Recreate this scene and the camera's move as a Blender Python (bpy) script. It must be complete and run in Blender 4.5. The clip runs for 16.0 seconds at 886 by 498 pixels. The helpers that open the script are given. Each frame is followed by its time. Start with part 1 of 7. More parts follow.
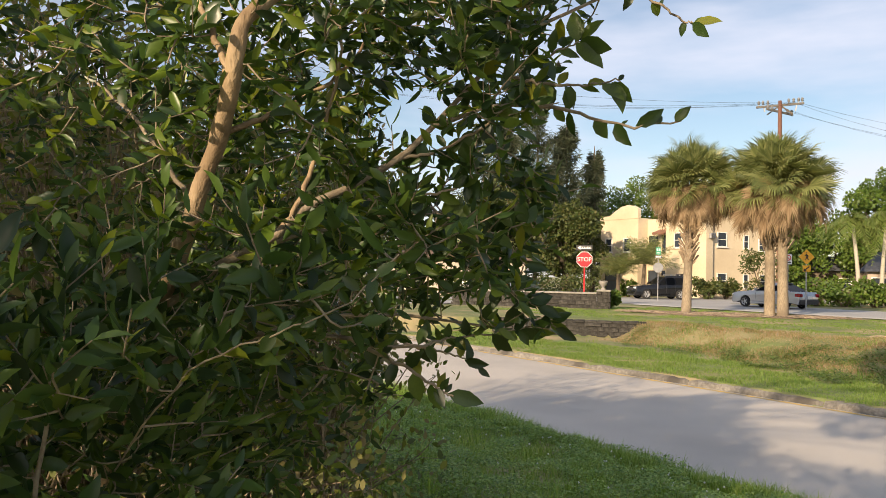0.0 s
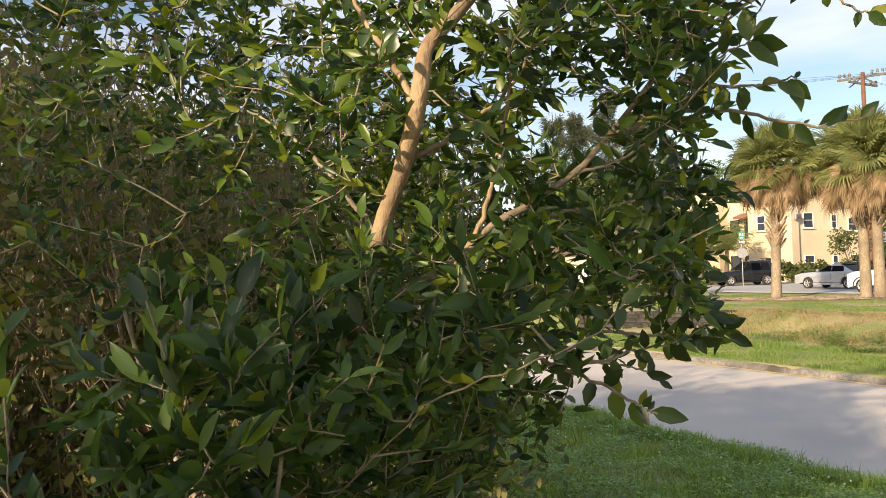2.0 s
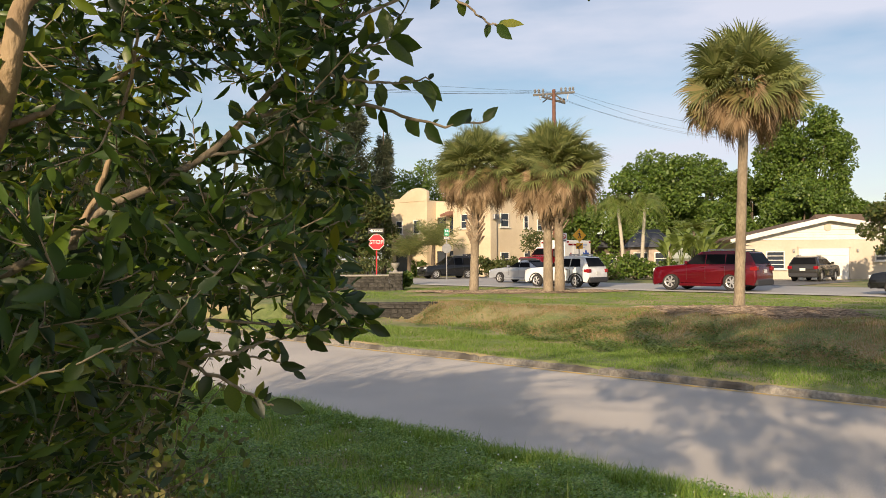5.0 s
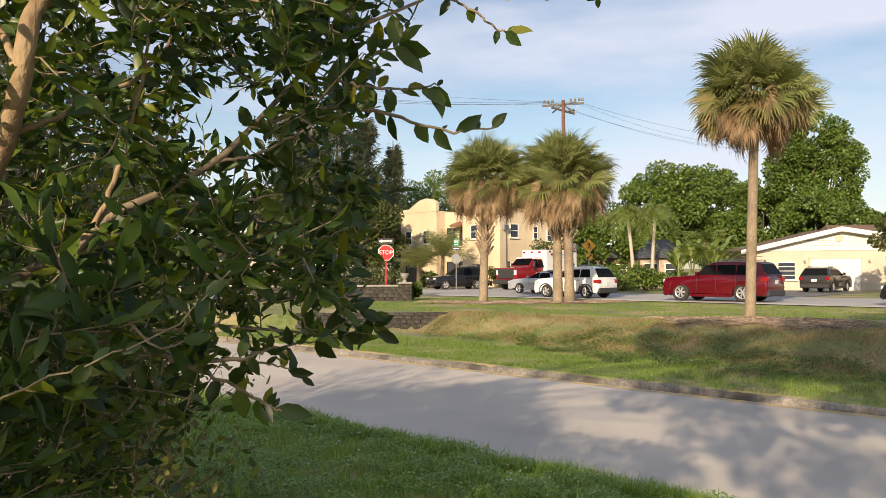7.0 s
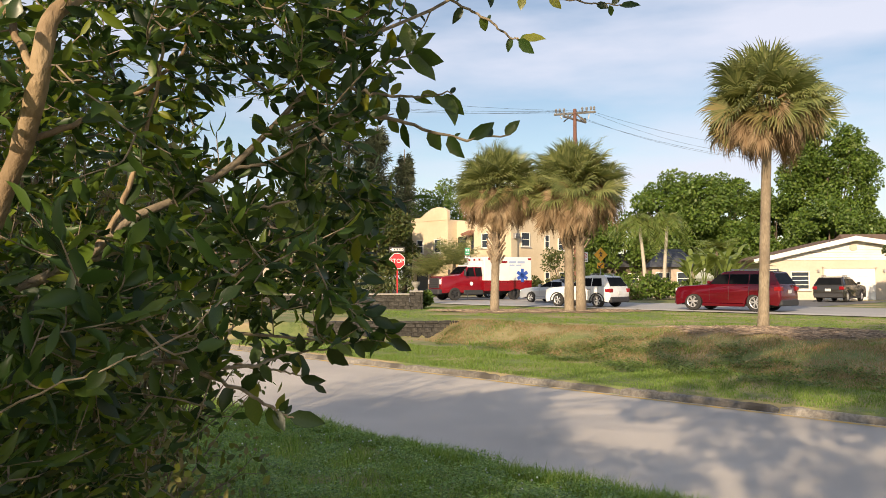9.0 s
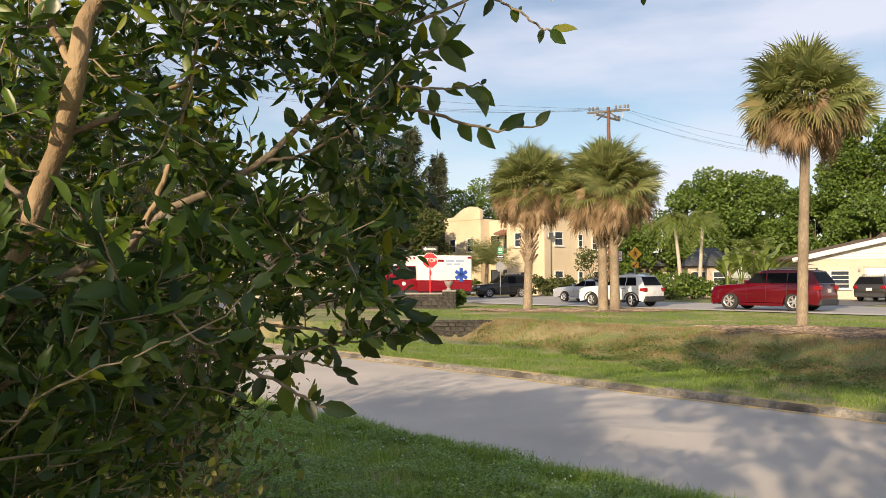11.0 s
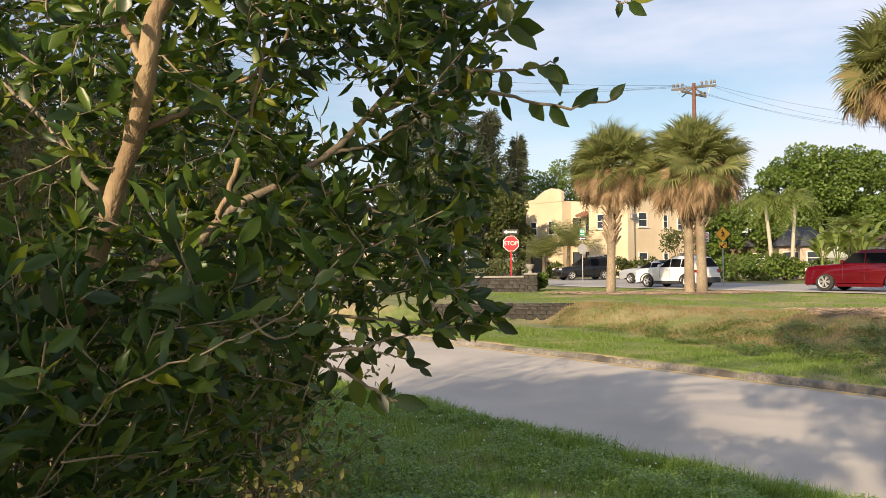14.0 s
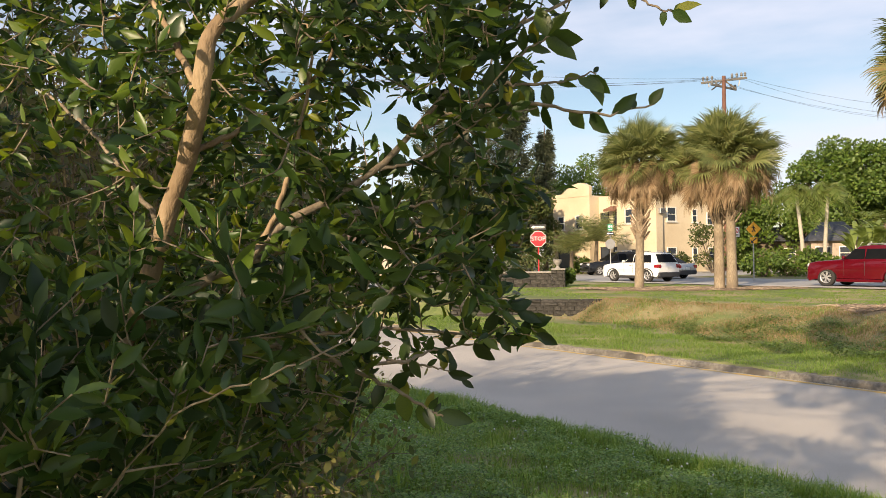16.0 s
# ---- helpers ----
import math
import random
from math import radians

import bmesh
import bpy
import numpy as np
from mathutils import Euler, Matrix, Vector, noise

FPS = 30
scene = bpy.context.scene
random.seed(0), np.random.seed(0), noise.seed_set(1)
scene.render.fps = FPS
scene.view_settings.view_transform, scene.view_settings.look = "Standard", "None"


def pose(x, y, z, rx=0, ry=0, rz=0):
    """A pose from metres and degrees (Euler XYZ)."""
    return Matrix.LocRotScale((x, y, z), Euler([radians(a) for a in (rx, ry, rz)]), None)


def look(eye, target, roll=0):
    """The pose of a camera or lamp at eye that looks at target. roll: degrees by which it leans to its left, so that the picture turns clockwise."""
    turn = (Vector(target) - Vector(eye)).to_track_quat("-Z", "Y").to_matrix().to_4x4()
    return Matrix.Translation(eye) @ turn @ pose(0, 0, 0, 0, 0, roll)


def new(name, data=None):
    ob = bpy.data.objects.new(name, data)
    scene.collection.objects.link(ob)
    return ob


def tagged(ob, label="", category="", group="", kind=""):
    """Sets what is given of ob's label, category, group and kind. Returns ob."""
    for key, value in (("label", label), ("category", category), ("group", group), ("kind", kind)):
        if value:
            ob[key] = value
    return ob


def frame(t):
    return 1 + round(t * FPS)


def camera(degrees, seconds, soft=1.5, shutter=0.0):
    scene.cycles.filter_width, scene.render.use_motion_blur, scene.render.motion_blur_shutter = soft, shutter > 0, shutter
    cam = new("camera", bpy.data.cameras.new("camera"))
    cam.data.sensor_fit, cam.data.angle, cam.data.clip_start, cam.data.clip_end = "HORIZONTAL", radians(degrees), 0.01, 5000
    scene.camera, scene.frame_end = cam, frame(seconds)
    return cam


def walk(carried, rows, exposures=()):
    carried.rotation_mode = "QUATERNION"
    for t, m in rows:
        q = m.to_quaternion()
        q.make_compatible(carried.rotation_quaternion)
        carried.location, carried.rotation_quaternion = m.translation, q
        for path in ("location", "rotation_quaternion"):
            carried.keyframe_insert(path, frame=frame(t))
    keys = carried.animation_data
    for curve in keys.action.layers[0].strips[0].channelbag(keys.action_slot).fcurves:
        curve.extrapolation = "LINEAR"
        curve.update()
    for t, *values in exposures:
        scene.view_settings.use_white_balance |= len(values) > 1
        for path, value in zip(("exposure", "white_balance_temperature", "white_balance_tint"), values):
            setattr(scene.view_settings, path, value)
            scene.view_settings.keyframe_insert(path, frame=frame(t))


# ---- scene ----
cam = camera(57.6, 16.0, soft=0.8)
PATH = [
    (0, (0.209, 0.307, 2.158), (-0.258, 2.251, 2.221), 1.3),
    (0.5, (0.187, 0.320, 2.173), (-0.324, 2.253, 2.230), 1.5),
    (1, (0.161, 0.323, 2.171), (-0.401, 2.242, 2.236), 0.5),
    (1.5, (0.071, 0.320, 2.187), (-0.548, 2.221, 2.247), -0.5),
    (2, (-0.038, 0.250, 2.205), (-0.677, 2.144, 2.265), -1.7),
    (2.5, (-0.054, 0.269, 2.218), (-0.546, 2.206, 2.268), -1.3),
    (3, (0.017, 0.276, 2.220), (-0.237, 2.259, 2.266), -0.5),
    (3.5, (0.054, 0.275, 2.217), (-0.058, 2.272, 2.259), -0.2),
    (4, (0.061, 0.282, 2.217), (0.064, 2.282, 2.253), -0.8),
    (4.5, (0.136, 0.311, 2.199), (0.186, 2.310, 2.217), -1.2),
    (5, (0.149, 0.323, 2.198), (0.193, 2.322, 2.223), -0.3),
    (7.5, (0.151, 0.328, 2.184), (0.170, 2.327, 2.242), -0.3),
    (8, (0.152, 0.322, 2.183), (0.170, 2.321, 2.247), -0.3),
    (8.5, (0.148, 0.321, 2.184), (0.156, 2.320, 2.250), -0.3),
    (9, (0.147, 0.330, 2.184), (0.140, 2.329, 2.257), -0.1),
    (9.2, (0.152, 0.329, 2.185), (0.140, 2.328, 2.261), -0.1),
    (11.5, (0.151, 0.334, 2.163), (0.041, 2.330, 2.235), -0.2),
    (12, (0.169, 0.350, 2.167), (0.036, 2.345, 2.240), -0.3),
    (12.5, (0.130, 0.383, 2.188), (-0.049, 2.374, 2.263), -0.8),
    (13, (0.159, 0.365, 2.146), (-0.067, 2.351, 2.228), -1.8),
    (13.5, (0.157, 0.372, 2.165), (-0.098, 2.355, 2.221), -0.8),
    (14, (0.169, 0.375, 2.182), (-0.120, 2.354, 2.214), -0.7),
    (14.5, (0.137, 0.365, 2.228), (-0.185, 2.339, 2.255), -0.9),
    (15, (0.133, 0.355, 2.222), (-0.219, 2.324, 2.252), -0.4),
    (15.5, (0.126, 0.350, 2.230), (-0.233, 2.318, 2.252), -0.3),
    (16, (0.136, 0.340, 2.230), (-0.218, 2.308, 2.249), -0.7),
]
walk(cam, [(t, look(e, g, r)) for t, e, g, r in PATH],
     exposures=[(t, 0.38 + e, 7050, 14) for t, e in ((0, 0.1), (1.0, 0.1), (1.6, 0.22), (2.4, 0.5), (2.9, 0.52), (3.3, 0.38), (3.8, 0.08), (4.4, -0.06), (5.0, -0.12), (5.6, -0.1), (7.4, 0.0), (11.5, 0.02), (13.5, 0.08), (16, 0.1))])

# ---- world and sun ----
SUN_AZ = (-0.36, -0.933)          # level direction towards the sun
SUN_EL = radians(20)
world = bpy.data.worlds.new("sky")
scene.world = world
world.use_nodes = True
wn, wl = world.node_tree.nodes, world.node_tree.links
wn.clear()
w_out = wn.new("ShaderNodeOutputWorld")
w_bg = wn.new("ShaderNodeBackground")
w_bg.inputs["Strength"].default_value = 0.105
w_sky = wn.new("ShaderNodeTexSky")
w_sky.sky_type = "NISHITA"
w_sky.sun_disc = False
w_sky.sun_elevation = SUN_EL
w_sky.sun_rotation = math.atan2(SUN_AZ[0], SUN_AZ[1])
w_sky.air_density, w_sky.dust_density, w_sky.ozone_density = 1.0, 0.6, 1.6
w_co = wn.new("ShaderNodeTexCoord")
w_map = wn.new("ShaderNodeMapping")
w_map.inputs["Scale"].default_value = (1.3, 1.3, 5.5)
w_map.inputs["Rotation"].default_value = (0.08, -0.1, 0.4)
w_noise = wn.new("ShaderNodeTexNoise")
w_noise.inputs["Scale"].default_value = 1.7
w_noise.inputs["Detail"].default_value = 6
w_noise.inputs["Roughness"].default_value = 0.5
w_ramp = wn.new("ShaderNodeValToRGB")
w_ramp.color_ramp.elements[0].position, w_ramp.color_ramp.elements[0].color = 0.39, (0, 0, 0, 1)
w_ramp.color_ramp.elements[1].position, w_ramp.color_ramp.elements[1].color = 0.62, (0.85, 0.85, 0.85, 1)
w_mix = wn.new("ShaderNodeMix")
w_mix.data_type = "RGBA"
w_mix.inputs["B"].default_value = (5.8, 6.35, 7.7, 1)
wl.new(w_co.outputs["Generated"], w_map.inputs["Vector"])
wl.new(w_map.outputs["Vector"], w_noise.inputs["Vector"])
wl.new(w_noise.outputs["Fac"], w_ramp.inputs["Fac"])
wl.new(w_ramp.outputs["Color"], w_mix.inputs["Factor"])
wl.new(w_sky.outputs["Color"], w_mix.inputs["A"])
wl.new(w_mix.outputs["Result"], w_bg.inputs["Color"])
wl.new(w_bg.outputs["Background"], w_out.inputs["Surface"])
sun = new("sun", bpy.data.lights.new("sun", "SUN"))
sun.data.energy, sun.data.angle, sun.data.color = 5.0, radians(0.6), (1.0, 0.83, 0.6)
sun.matrix_world = look((0, 0, 40), (-SUN_AZ[0] * 10, -SUN_AZ[1] * 10, 40 - 10 * math.tan(SUN_EL)))

# ---- materials ----


def mat(name, a, b=None, scale=8.0, rough=0.8, bump=0.0, bump_scale=None, metal=0.0, c=None, c_scale=0.7, spread=0.0,
        island=False, translucent=0.0, coat=0.0, detail=5.0, stretch=None, spec=0.5, alpha=1.0):
    """A surface that wanders between colours a and b at a fine scale and towards c in large stains; spread varies it piece by piece."""
    m = bpy.data.materials.new(name)
    m.use_nodes = True
    nt, ln = m.node_tree.nodes, m.node_tree.links
    bsdf = nt["Principled BSDF"]
    bsdf.inputs["Roughness"].default_value = rough
    bsdf.inputs["Metallic"].default_value = metal
    bsdf.inputs["Coat Weight"].default_value = coat
    bsdf.inputs["Specular IOR Level"].default_value = spec
    co = nt.new("ShaderNodeTexCoord")
    vec = co.outputs["Object"]
    if stretch:
        mp = nt.new("ShaderNodeMapping")
        mp.inputs["Scale"].default_value = stretch
        ln.new(vec, mp.inputs["Vector"])
        vec = mp.outputs["Vector"]
    n1 = nt.new("ShaderNodeTexNoise")
    n1.inputs["Scale"].default_value, n1.inputs["Detail"].default_value = scale, detail
    ln.new(vec, n1.inputs["Vector"])
    ramp = nt.new("ShaderNodeValToRGB")
    ramp.color_ramp.elements[0].position, ramp.color_ramp.elements[1].position = 0.3, 0.7
    ramp.color_ramp.elements[0].color = (*a, 1)
    ramp.color_ramp.elements[1].color = (*(b or a), 1)
    ln.new(n1.outputs["Fac"], ramp.inputs["Fac"])
    col = ramp.outputs["Color"]
    if c:
        n2 = nt.new("ShaderNodeTexNoise")
        n2.inputs["Scale"].default_value, n2.inputs["Detail"].default_value = c_scale, 4
        ln.new(co.outputs["Object"], n2.inputs["Vector"])
        r2 = nt.new("ShaderNodeValToRGB")
        r2.color_ramp.elements[0].position, r2.color_ramp.elements[1].position = 0.42, 0.68
        ln.new(n2.outputs["Fac"], r2.inputs["Fac"])
        mx = nt.new("ShaderNodeMix")
        mx.data_type = "RGBA"
        mx.inputs["B"].default_value = (*c, 1)
        ln.new(r2.outputs["Color"], mx.inputs["Factor"])
        ln.new(col, mx.inputs["A"])
        col = mx.outputs["Result"]
    if spread:
        if island:
            rnd = nt.new("ShaderNodeNewGeometry").outputs["Random Per Island"]
        else:
            rnd = nt.new("ShaderNodeObjectInfo").outputs["Random"]
        mr = nt.new("ShaderNodeMapRange")
        mr.inputs["To Min"].default_value, mr.inputs["To Max"].default_value = 1 - spread, 1 + spread
        ln.new(rnd, mr.inputs["Value"])
        hs = nt.new("ShaderNodeHueSaturation")
        ln.new(mr.outputs["Result"], hs.inputs["Value"])
        ln.new(col, hs.inputs["Color"])
        col = hs.outputs["Color"]
    ln.new(col, bsdf.inputs["Base Color"])
    if bump:
        nb = nt.new("ShaderNodeTexNoise")
        nb.inputs["Scale"].default_value, nb.inputs["Detail"].default_value = bump_scale or scale * 3, 6
        ln.new(vec, nb.inputs["Vector"])
        bp = nt.new("ShaderNodeBump")
        bp.inputs["Strength"].default_value, bp.inputs["Distance"].default_value = bump, 0.02
        ln.new(nb.outputs["Fac"], bp.inputs["Height"])
        ln.new(bp.outputs["Normal"], bsdf.inputs["Normal"])
    if translucent:
        tr = nt.new("ShaderNodeBsdfTranslucent")
        tint = nt.new("ShaderNodeHueSaturation")
        tint.inputs["Hue"].default_value, tint.inputs["Saturation"].default_value, tint.inputs["Value"].default_value = 0.47, 1.15, 1.5
        ln.new(col, tint.inputs["Color"])
        ln.new(tint.outputs["Color"], tr.inputs["Color"])
        ms = nt.new("ShaderNodeMixShader")
        ms.inputs["Fac"].default_value = translucent
        ln.new(bsdf.outputs["BSDF"], ms.inputs[1])
        ln.new(tr.outputs["BSDF"], ms.inputs[2])
        ln.new(ms.outputs["Shader"], nt["Material Output"].inputs["Surface"])
    return m


def leafy(name, colours, translucent=0.35, rough=0.4, coat=0.0, patch=0.0):
    """Leaves of several colours, one picked for each leaf."""
    m = mat(name, (0.5 - patch, 0.5 - patch, 0.5 - patch), (0.62 + patch, 0.62 + patch * 0.9, 0.62 + patch * 0.5), scale=30 if patch == 0 else 0.9, rough=rough, coat=coat)
    nt, ln = m.node_tree.nodes, m.node_tree.links
    bsdf = nt["Principled BSDF"]
    geo = nt.new("ShaderNodeNewGeometry")
    ramp = nt.new("ShaderNodeValToRGB")
    ramp.color_ramp.interpolation = "LINEAR"
    els = ramp.color_ramp.elements
    els[0].position, els[0].color = 0.0, (*colours[0], 1)
    els[1].position, els[1].color = 1.0, (*colours[-1], 1)
    for i, col in enumerate(colours[1:-1]):
        els.new((i + 1) / (len(colours) - 1)).color = (*col, 1)
    ln.new(geo.outputs["Random Per Island"], ramp.inputs["Fac"])
    mul = nt.new("ShaderNodeMix")
    mul.data_type, mul.blend_type = "RGBA", "MULTIPLY"
    mul.inputs["Factor"].default_value = 0.6
    ln.new(ramp.outputs["Color"], mul.inputs["A"])
    old = bsdf.inputs["Base Color"].links[0].from_socket
    ln.new(old, mul.inputs["B"])
    ln.new(mul.outputs["Result"], bsdf.inputs["Base Color"])
    tr = nt.new("ShaderNodeBsdfTranslucent")
    tint = nt.new("ShaderNodeHueSaturation")
    tint.inputs["Hue"].default_value, tint.inputs["Saturation"].default_value, tint.inputs["Value"].default_value = 0.475, 1.1, 1.6
    ln.new(mul.outputs["Result"], tint.inputs["Color"])
    ln.new(tint.outputs["Color"], tr.inputs["Color"])
    ms = nt.new("ShaderNodeMixShader")
    ms.inputs["Fac"].default_value = translucent
    ln.new(bsdf.outputs["BSDF"], ms.inputs[1])
    ln.new(tr.outputs["BSDF"], ms.inputs[2])
    ln.new(ms.outputs["Shader"], nt["Material Output"].inputs["Surface"])
    return m


def glass(name, tint=(0.02, 0.025, 0.03), rough=0.06):
    m = mat(name, tint, tuple(v * 1.3 for v in tint), scale=2, rough=rough, spec=0.45)
    return m


M_GRASS = mat("lawn_soil", (0.11, 0.15, 0.045), (0.2, 0.235, 0.075), 5, 0.95, 0.6, 40, c=(0.4, 0.3, 0.17), c_scale=0.45)
M_BLADE = leafy("grass_blades", [(0.13, 0.24, 0.045), (0.19, 0.32, 0.058), (0.25, 0.38, 0.075), (0.35, 0.42, 0.13)], 0.36, 0.6)
M_TURF = leafy("roadside_grass", [(0.15, 0.27, 0.05), (0.24, 0.41, 0.07), (0.32, 0.49, 0.09), (0.46, 0.53, 0.17)], 0.38, 0.6)
M_CLOVER = leafy("clover_leaves", [(0.09, 0.2, 0.03), (0.17, 0.34, 0.055), (0.28, 0.47, 0.085), (0.42, 0.56, 0.16)], 0.35, 0.45)
M_VINE = leafy("vine_leaves", [(0.08, 0.15, 0.028), (0.13, 0.22, 0.04), (0.2, 0.31, 0.06), (0.28, 0.34, 0.1)], 0.3, 0.55)
M_STRAW = leafy("dry_grass", [(0.24, 0.29, 0.08), (0.42, 0.36, 0.15), (0.56, 0.42, 0.24), (0.64, 0.5, 0.31), (0.5, 0.33, 0.19), (0.38, 0.33, 0.13), (0.26, 0.3, 0.09)], 0.4, 0.8)
M_FLOWER = mat("white_petals", (0.75, 0.75, 0.7), (0.85, 0.85, 0.8), 40, 0.6)
M_ROAD = mat("worn_road", (0.44, 0.4, 0.352), (0.63, 0.57, 0.495), 55, 0.92, 0.35, 160, c=(0.41, 0.376, 0.335), c_scale=0.25)
M_ROAD2 = mat("pale_road", (0.36, 0.35, 0.33), (0.46, 0.44, 0.41), 20, 0.9, 0.2, 80, c=(0.3, 0.295, 0.285), c_scale=0.12)
M_DRIVE = mat("dark_drive", (0.1, 0.1, 0.1), (0.15, 0.15, 0.145), 20, 0.9, 0.2, 80, c=(0.18, 0.175, 0.17), c_scale=0.3)
M_KERB = mat("kerb_concrete", (0.16, 0.147, 0.127), (0.32, 0.295, 0.255), 18, 0.95, 0.6, 70, c=(0.085, 0.075, 0.063), c_scale=1.4, spread=0.18)
M_WALK = mat("pale_concrete", (0.5, 0.47, 0.42), (0.62, 0.585, 0.53), 12, 0.9, 0.2, 60, c=(0.44, 0.41, 0.365), c_scale=0.6)
M_YELLOW = mat("yellow_line", (0.7, 0.45, 0.08), (0.6, 0.42, 0.15), 25, 0.8, c=(0.3, 0.27, 0.22), c_scale=2.5)
M_MULCH = mat("mulch", (0.17, 0.11, 0.075), (0.42, 0.29, 0.2), 30, 1.0, 0.35, 90, c=(0.2, 0.19, 0.08), c_scale=1.1)
M_STONE = mat("wall_stone", (0.04, 0.037, 0.033), (0.095, 0.088, 0.078), 14, 0.95, 0.8, 40, c=(0.025, 0.024, 0.02), c_scale=2, spread=0.3)
M_MORTAR = mat("wall_core", (0.03, 0.028, 0.025), (0.05, 0.046, 0.04), 20, 0.95, 0.3)
M_CAP = mat("cap_stone", (0.24, 0.225, 0.2), (0.34, 0.315, 0.28), 12, 0.85, 0.3)
M_STUCCO = mat("cream_stucco", (0.61, 0.51, 0.355), (0.67, 0.56, 0.4), 6, 0.9, 0.25, 60, c=(0.54, 0.44, 0.3), c_scale=0.35)
M_CREAM = mat("cream_block", (0.57, 0.48, 0.39), (0.62, 0.53, 0.435), 6, 0.9, 0.2, 60, c=(0.52, 0.44, 0.345), c_scale=0.4)
M_WHITE = mat("white_paint", (0.74, 0.72, 0.67), (0.8, 0.78, 0.73), 10, 0.6, 0.1, c=(0.68, 0.65, 0.6), c_scale=0.8)
M_SHINGLE = mat("brown_shingle", (0.11, 0.07, 0.05), (0.2, 0.13, 0.09), 7, 0.9, 0.4, stretch=(1, 6, 1))
M_GREYROOF = mat("grey_shingle", (0.05, 0.055, 0.065), (0.1, 0.105, 0.12), 7, 0.9, 0.4)
M_TILE = mat("clay_tile", (0.2, 0.1, 0.07), (0.32, 0.16, 0.1), 10, 0.8, 0.4)
M_PANE = glass("window_glass", (0.035, 0.045, 0.06), 0.12)
M_DARK = mat("dark_opening", (0.02, 0.018, 0.016), (0.035, 0.03, 0.026), 5, 0.7)
M_BARK = mat("pale_bark", (0.26, 0.18, 0.1), (0.42, 0.31, 0.19), 22, 0.75, 0.5, 60, c=(0.17, 0.11, 0.06), c_scale=7, stretch=(1, 1, 0.35))
M_TWIG = mat("twig_bark", (0.16, 0.125, 0.085), (0.33, 0.265, 0.185), 40, 0.8, 0.3)
M_DEADTWIG = mat("dry_twig", (0.16, 0.12, 0.08), (0.34, 0.26, 0.175), 30, 0.85, 0.3)
M_LEAF = leafy("tree_leaves", [(0.024, 0.055, 0.02), (0.034, 0.078, 0.023), (0.05, 0.11, 0.027), (0.07, 0.145, 0.03), (0.1, 0.18, 0.034), (0.16, 0.23, 0.04)], 0.36, 0.4)
# young leaves; their bright yellow-green also has sunlight painted in
M_LEAFY = leafy("sunlit_young_leaves", [(0.11, 0.2, 0.028), (0.17, 0.27, 0.034), (0.27, 0.31, 0.04)], 0.42, 0.36)
M_SHRUB = leafy("shrub_leaves", [(0.06, 0.1, 0.022), (0.12, 0.16, 0.035), (0.22, 0.25, 0.05), (0.28, 0.24, 0.1), (0.22, 0.26, 0.055), (0.32, 0.26, 0.13), (0.12, 0.17, 0.035), (0.08, 0.12, 0.026)], 0.4, 0.45)
M_OAK = leafy("oak_leaves", [(0.075, 0.14, 0.024), (0.11, 0.2, 0.034), (0.15, 0.25, 0.045), (0.21, 0.29, 0.06)], 0.3, 0.5, patch=0.3)
M_OLIVE = leafy("olive_leaves", [(0.05, 0.085, 0.02), (0.085, 0.125, 0.03), (0.12, 0.15, 0.04), (0.17, 0.17, 0.055)], 0.3, 0.55, patch=0.25)
M_PINE = leafy("pine_needles", [(0.065, 0.095, 0.05), (0.1, 0.13, 0.075), (0.16, 0.17, 0.11)], 0.35, 0.65, patch=0.15)
M_TRUNK = mat("tree_bark", (0.09, 0.07, 0.05), (0.18, 0.14, 0.1), 6, 0.95, 0.6, 20)
M_PALMBARK = mat("palm_bark", (0.21, 0.165, 0.11), (0.37, 0.3, 0.21), 16, 0.9, 0.8, 30, c=(0.17, 0.13, 0.09), c_scale=1.0, stretch=(1.5, 1.5, 0.5))
M_GREYPALM = mat("grey_palm_bark", (0.4, 0.36, 0.29), (0.5, 0.46, 0.38), 7, 0.85, 0.3, stretch=(1, 1, 5))
M_BOOT = mat("palm_boots", (0.16, 0.115, 0.08), (0.38, 0.29, 0.2), 14, 0.95, 0.5, spread=0.3)
M_LITTER = mat("dry_litter", (0.2, 0.145, 0.105), (0.42, 0.33, 0.24), 9, 0.95, spread=0.4, island=True)
M_FROND = leafy("palm_fronds", [(0.17, 0.215, 0.08), (0.24, 0.29, 0.105), (0.32, 0.36, 0.135), (0.42, 0.44, 0.19)], 0.3, 0.36)
M_FRONDY = leafy("yellow_fronds", [(0.18, 0.2, 0.07), (0.27, 0.24, 0.09), (0.34, 0.25, 0.11)], 0.22, 0.6)
M_FRONDB = leafy("dead_fronds", [(0.25, 0.16, 0.085), (0.36, 0.25, 0.14), (0.45, 0.33, 0.2)], 0.15, 0.8)
M_BANANA = leafy("banana_leaves", [(0.16, 0.25, 0.05), (0.24, 0.33, 0.08), (0.36, 0.38, 0.13)], 0.35, 0.4)
M_POLE = mat("red_brown_pole", (0.13, 0.06, 0.045), (0.2, 0.1, 0.07), 6, 0.9, 0.4, stretch=(3, 3, 0.4))
M_GREYWOOD = mat("grey_wood", (0.09, 0.085, 0.08), (0.18, 0.17, 0.155), 8, 0.9, 0.4, stretch=(0.5, 3, 3))
M_METAL = mat("galvanised", (0.35, 0.35, 0.36), (0.45, 0.45, 0.45), 9, 0.5, metal=0.7)
M_CABLE = mat("black_cable", (0.04, 0.04, 0.045), None, 5, 0.6)
M_SIGNRED = mat("sign_red", (0.62, 0.02, 0.03), (0.55, 0.02, 0.03), 4, 0.4)
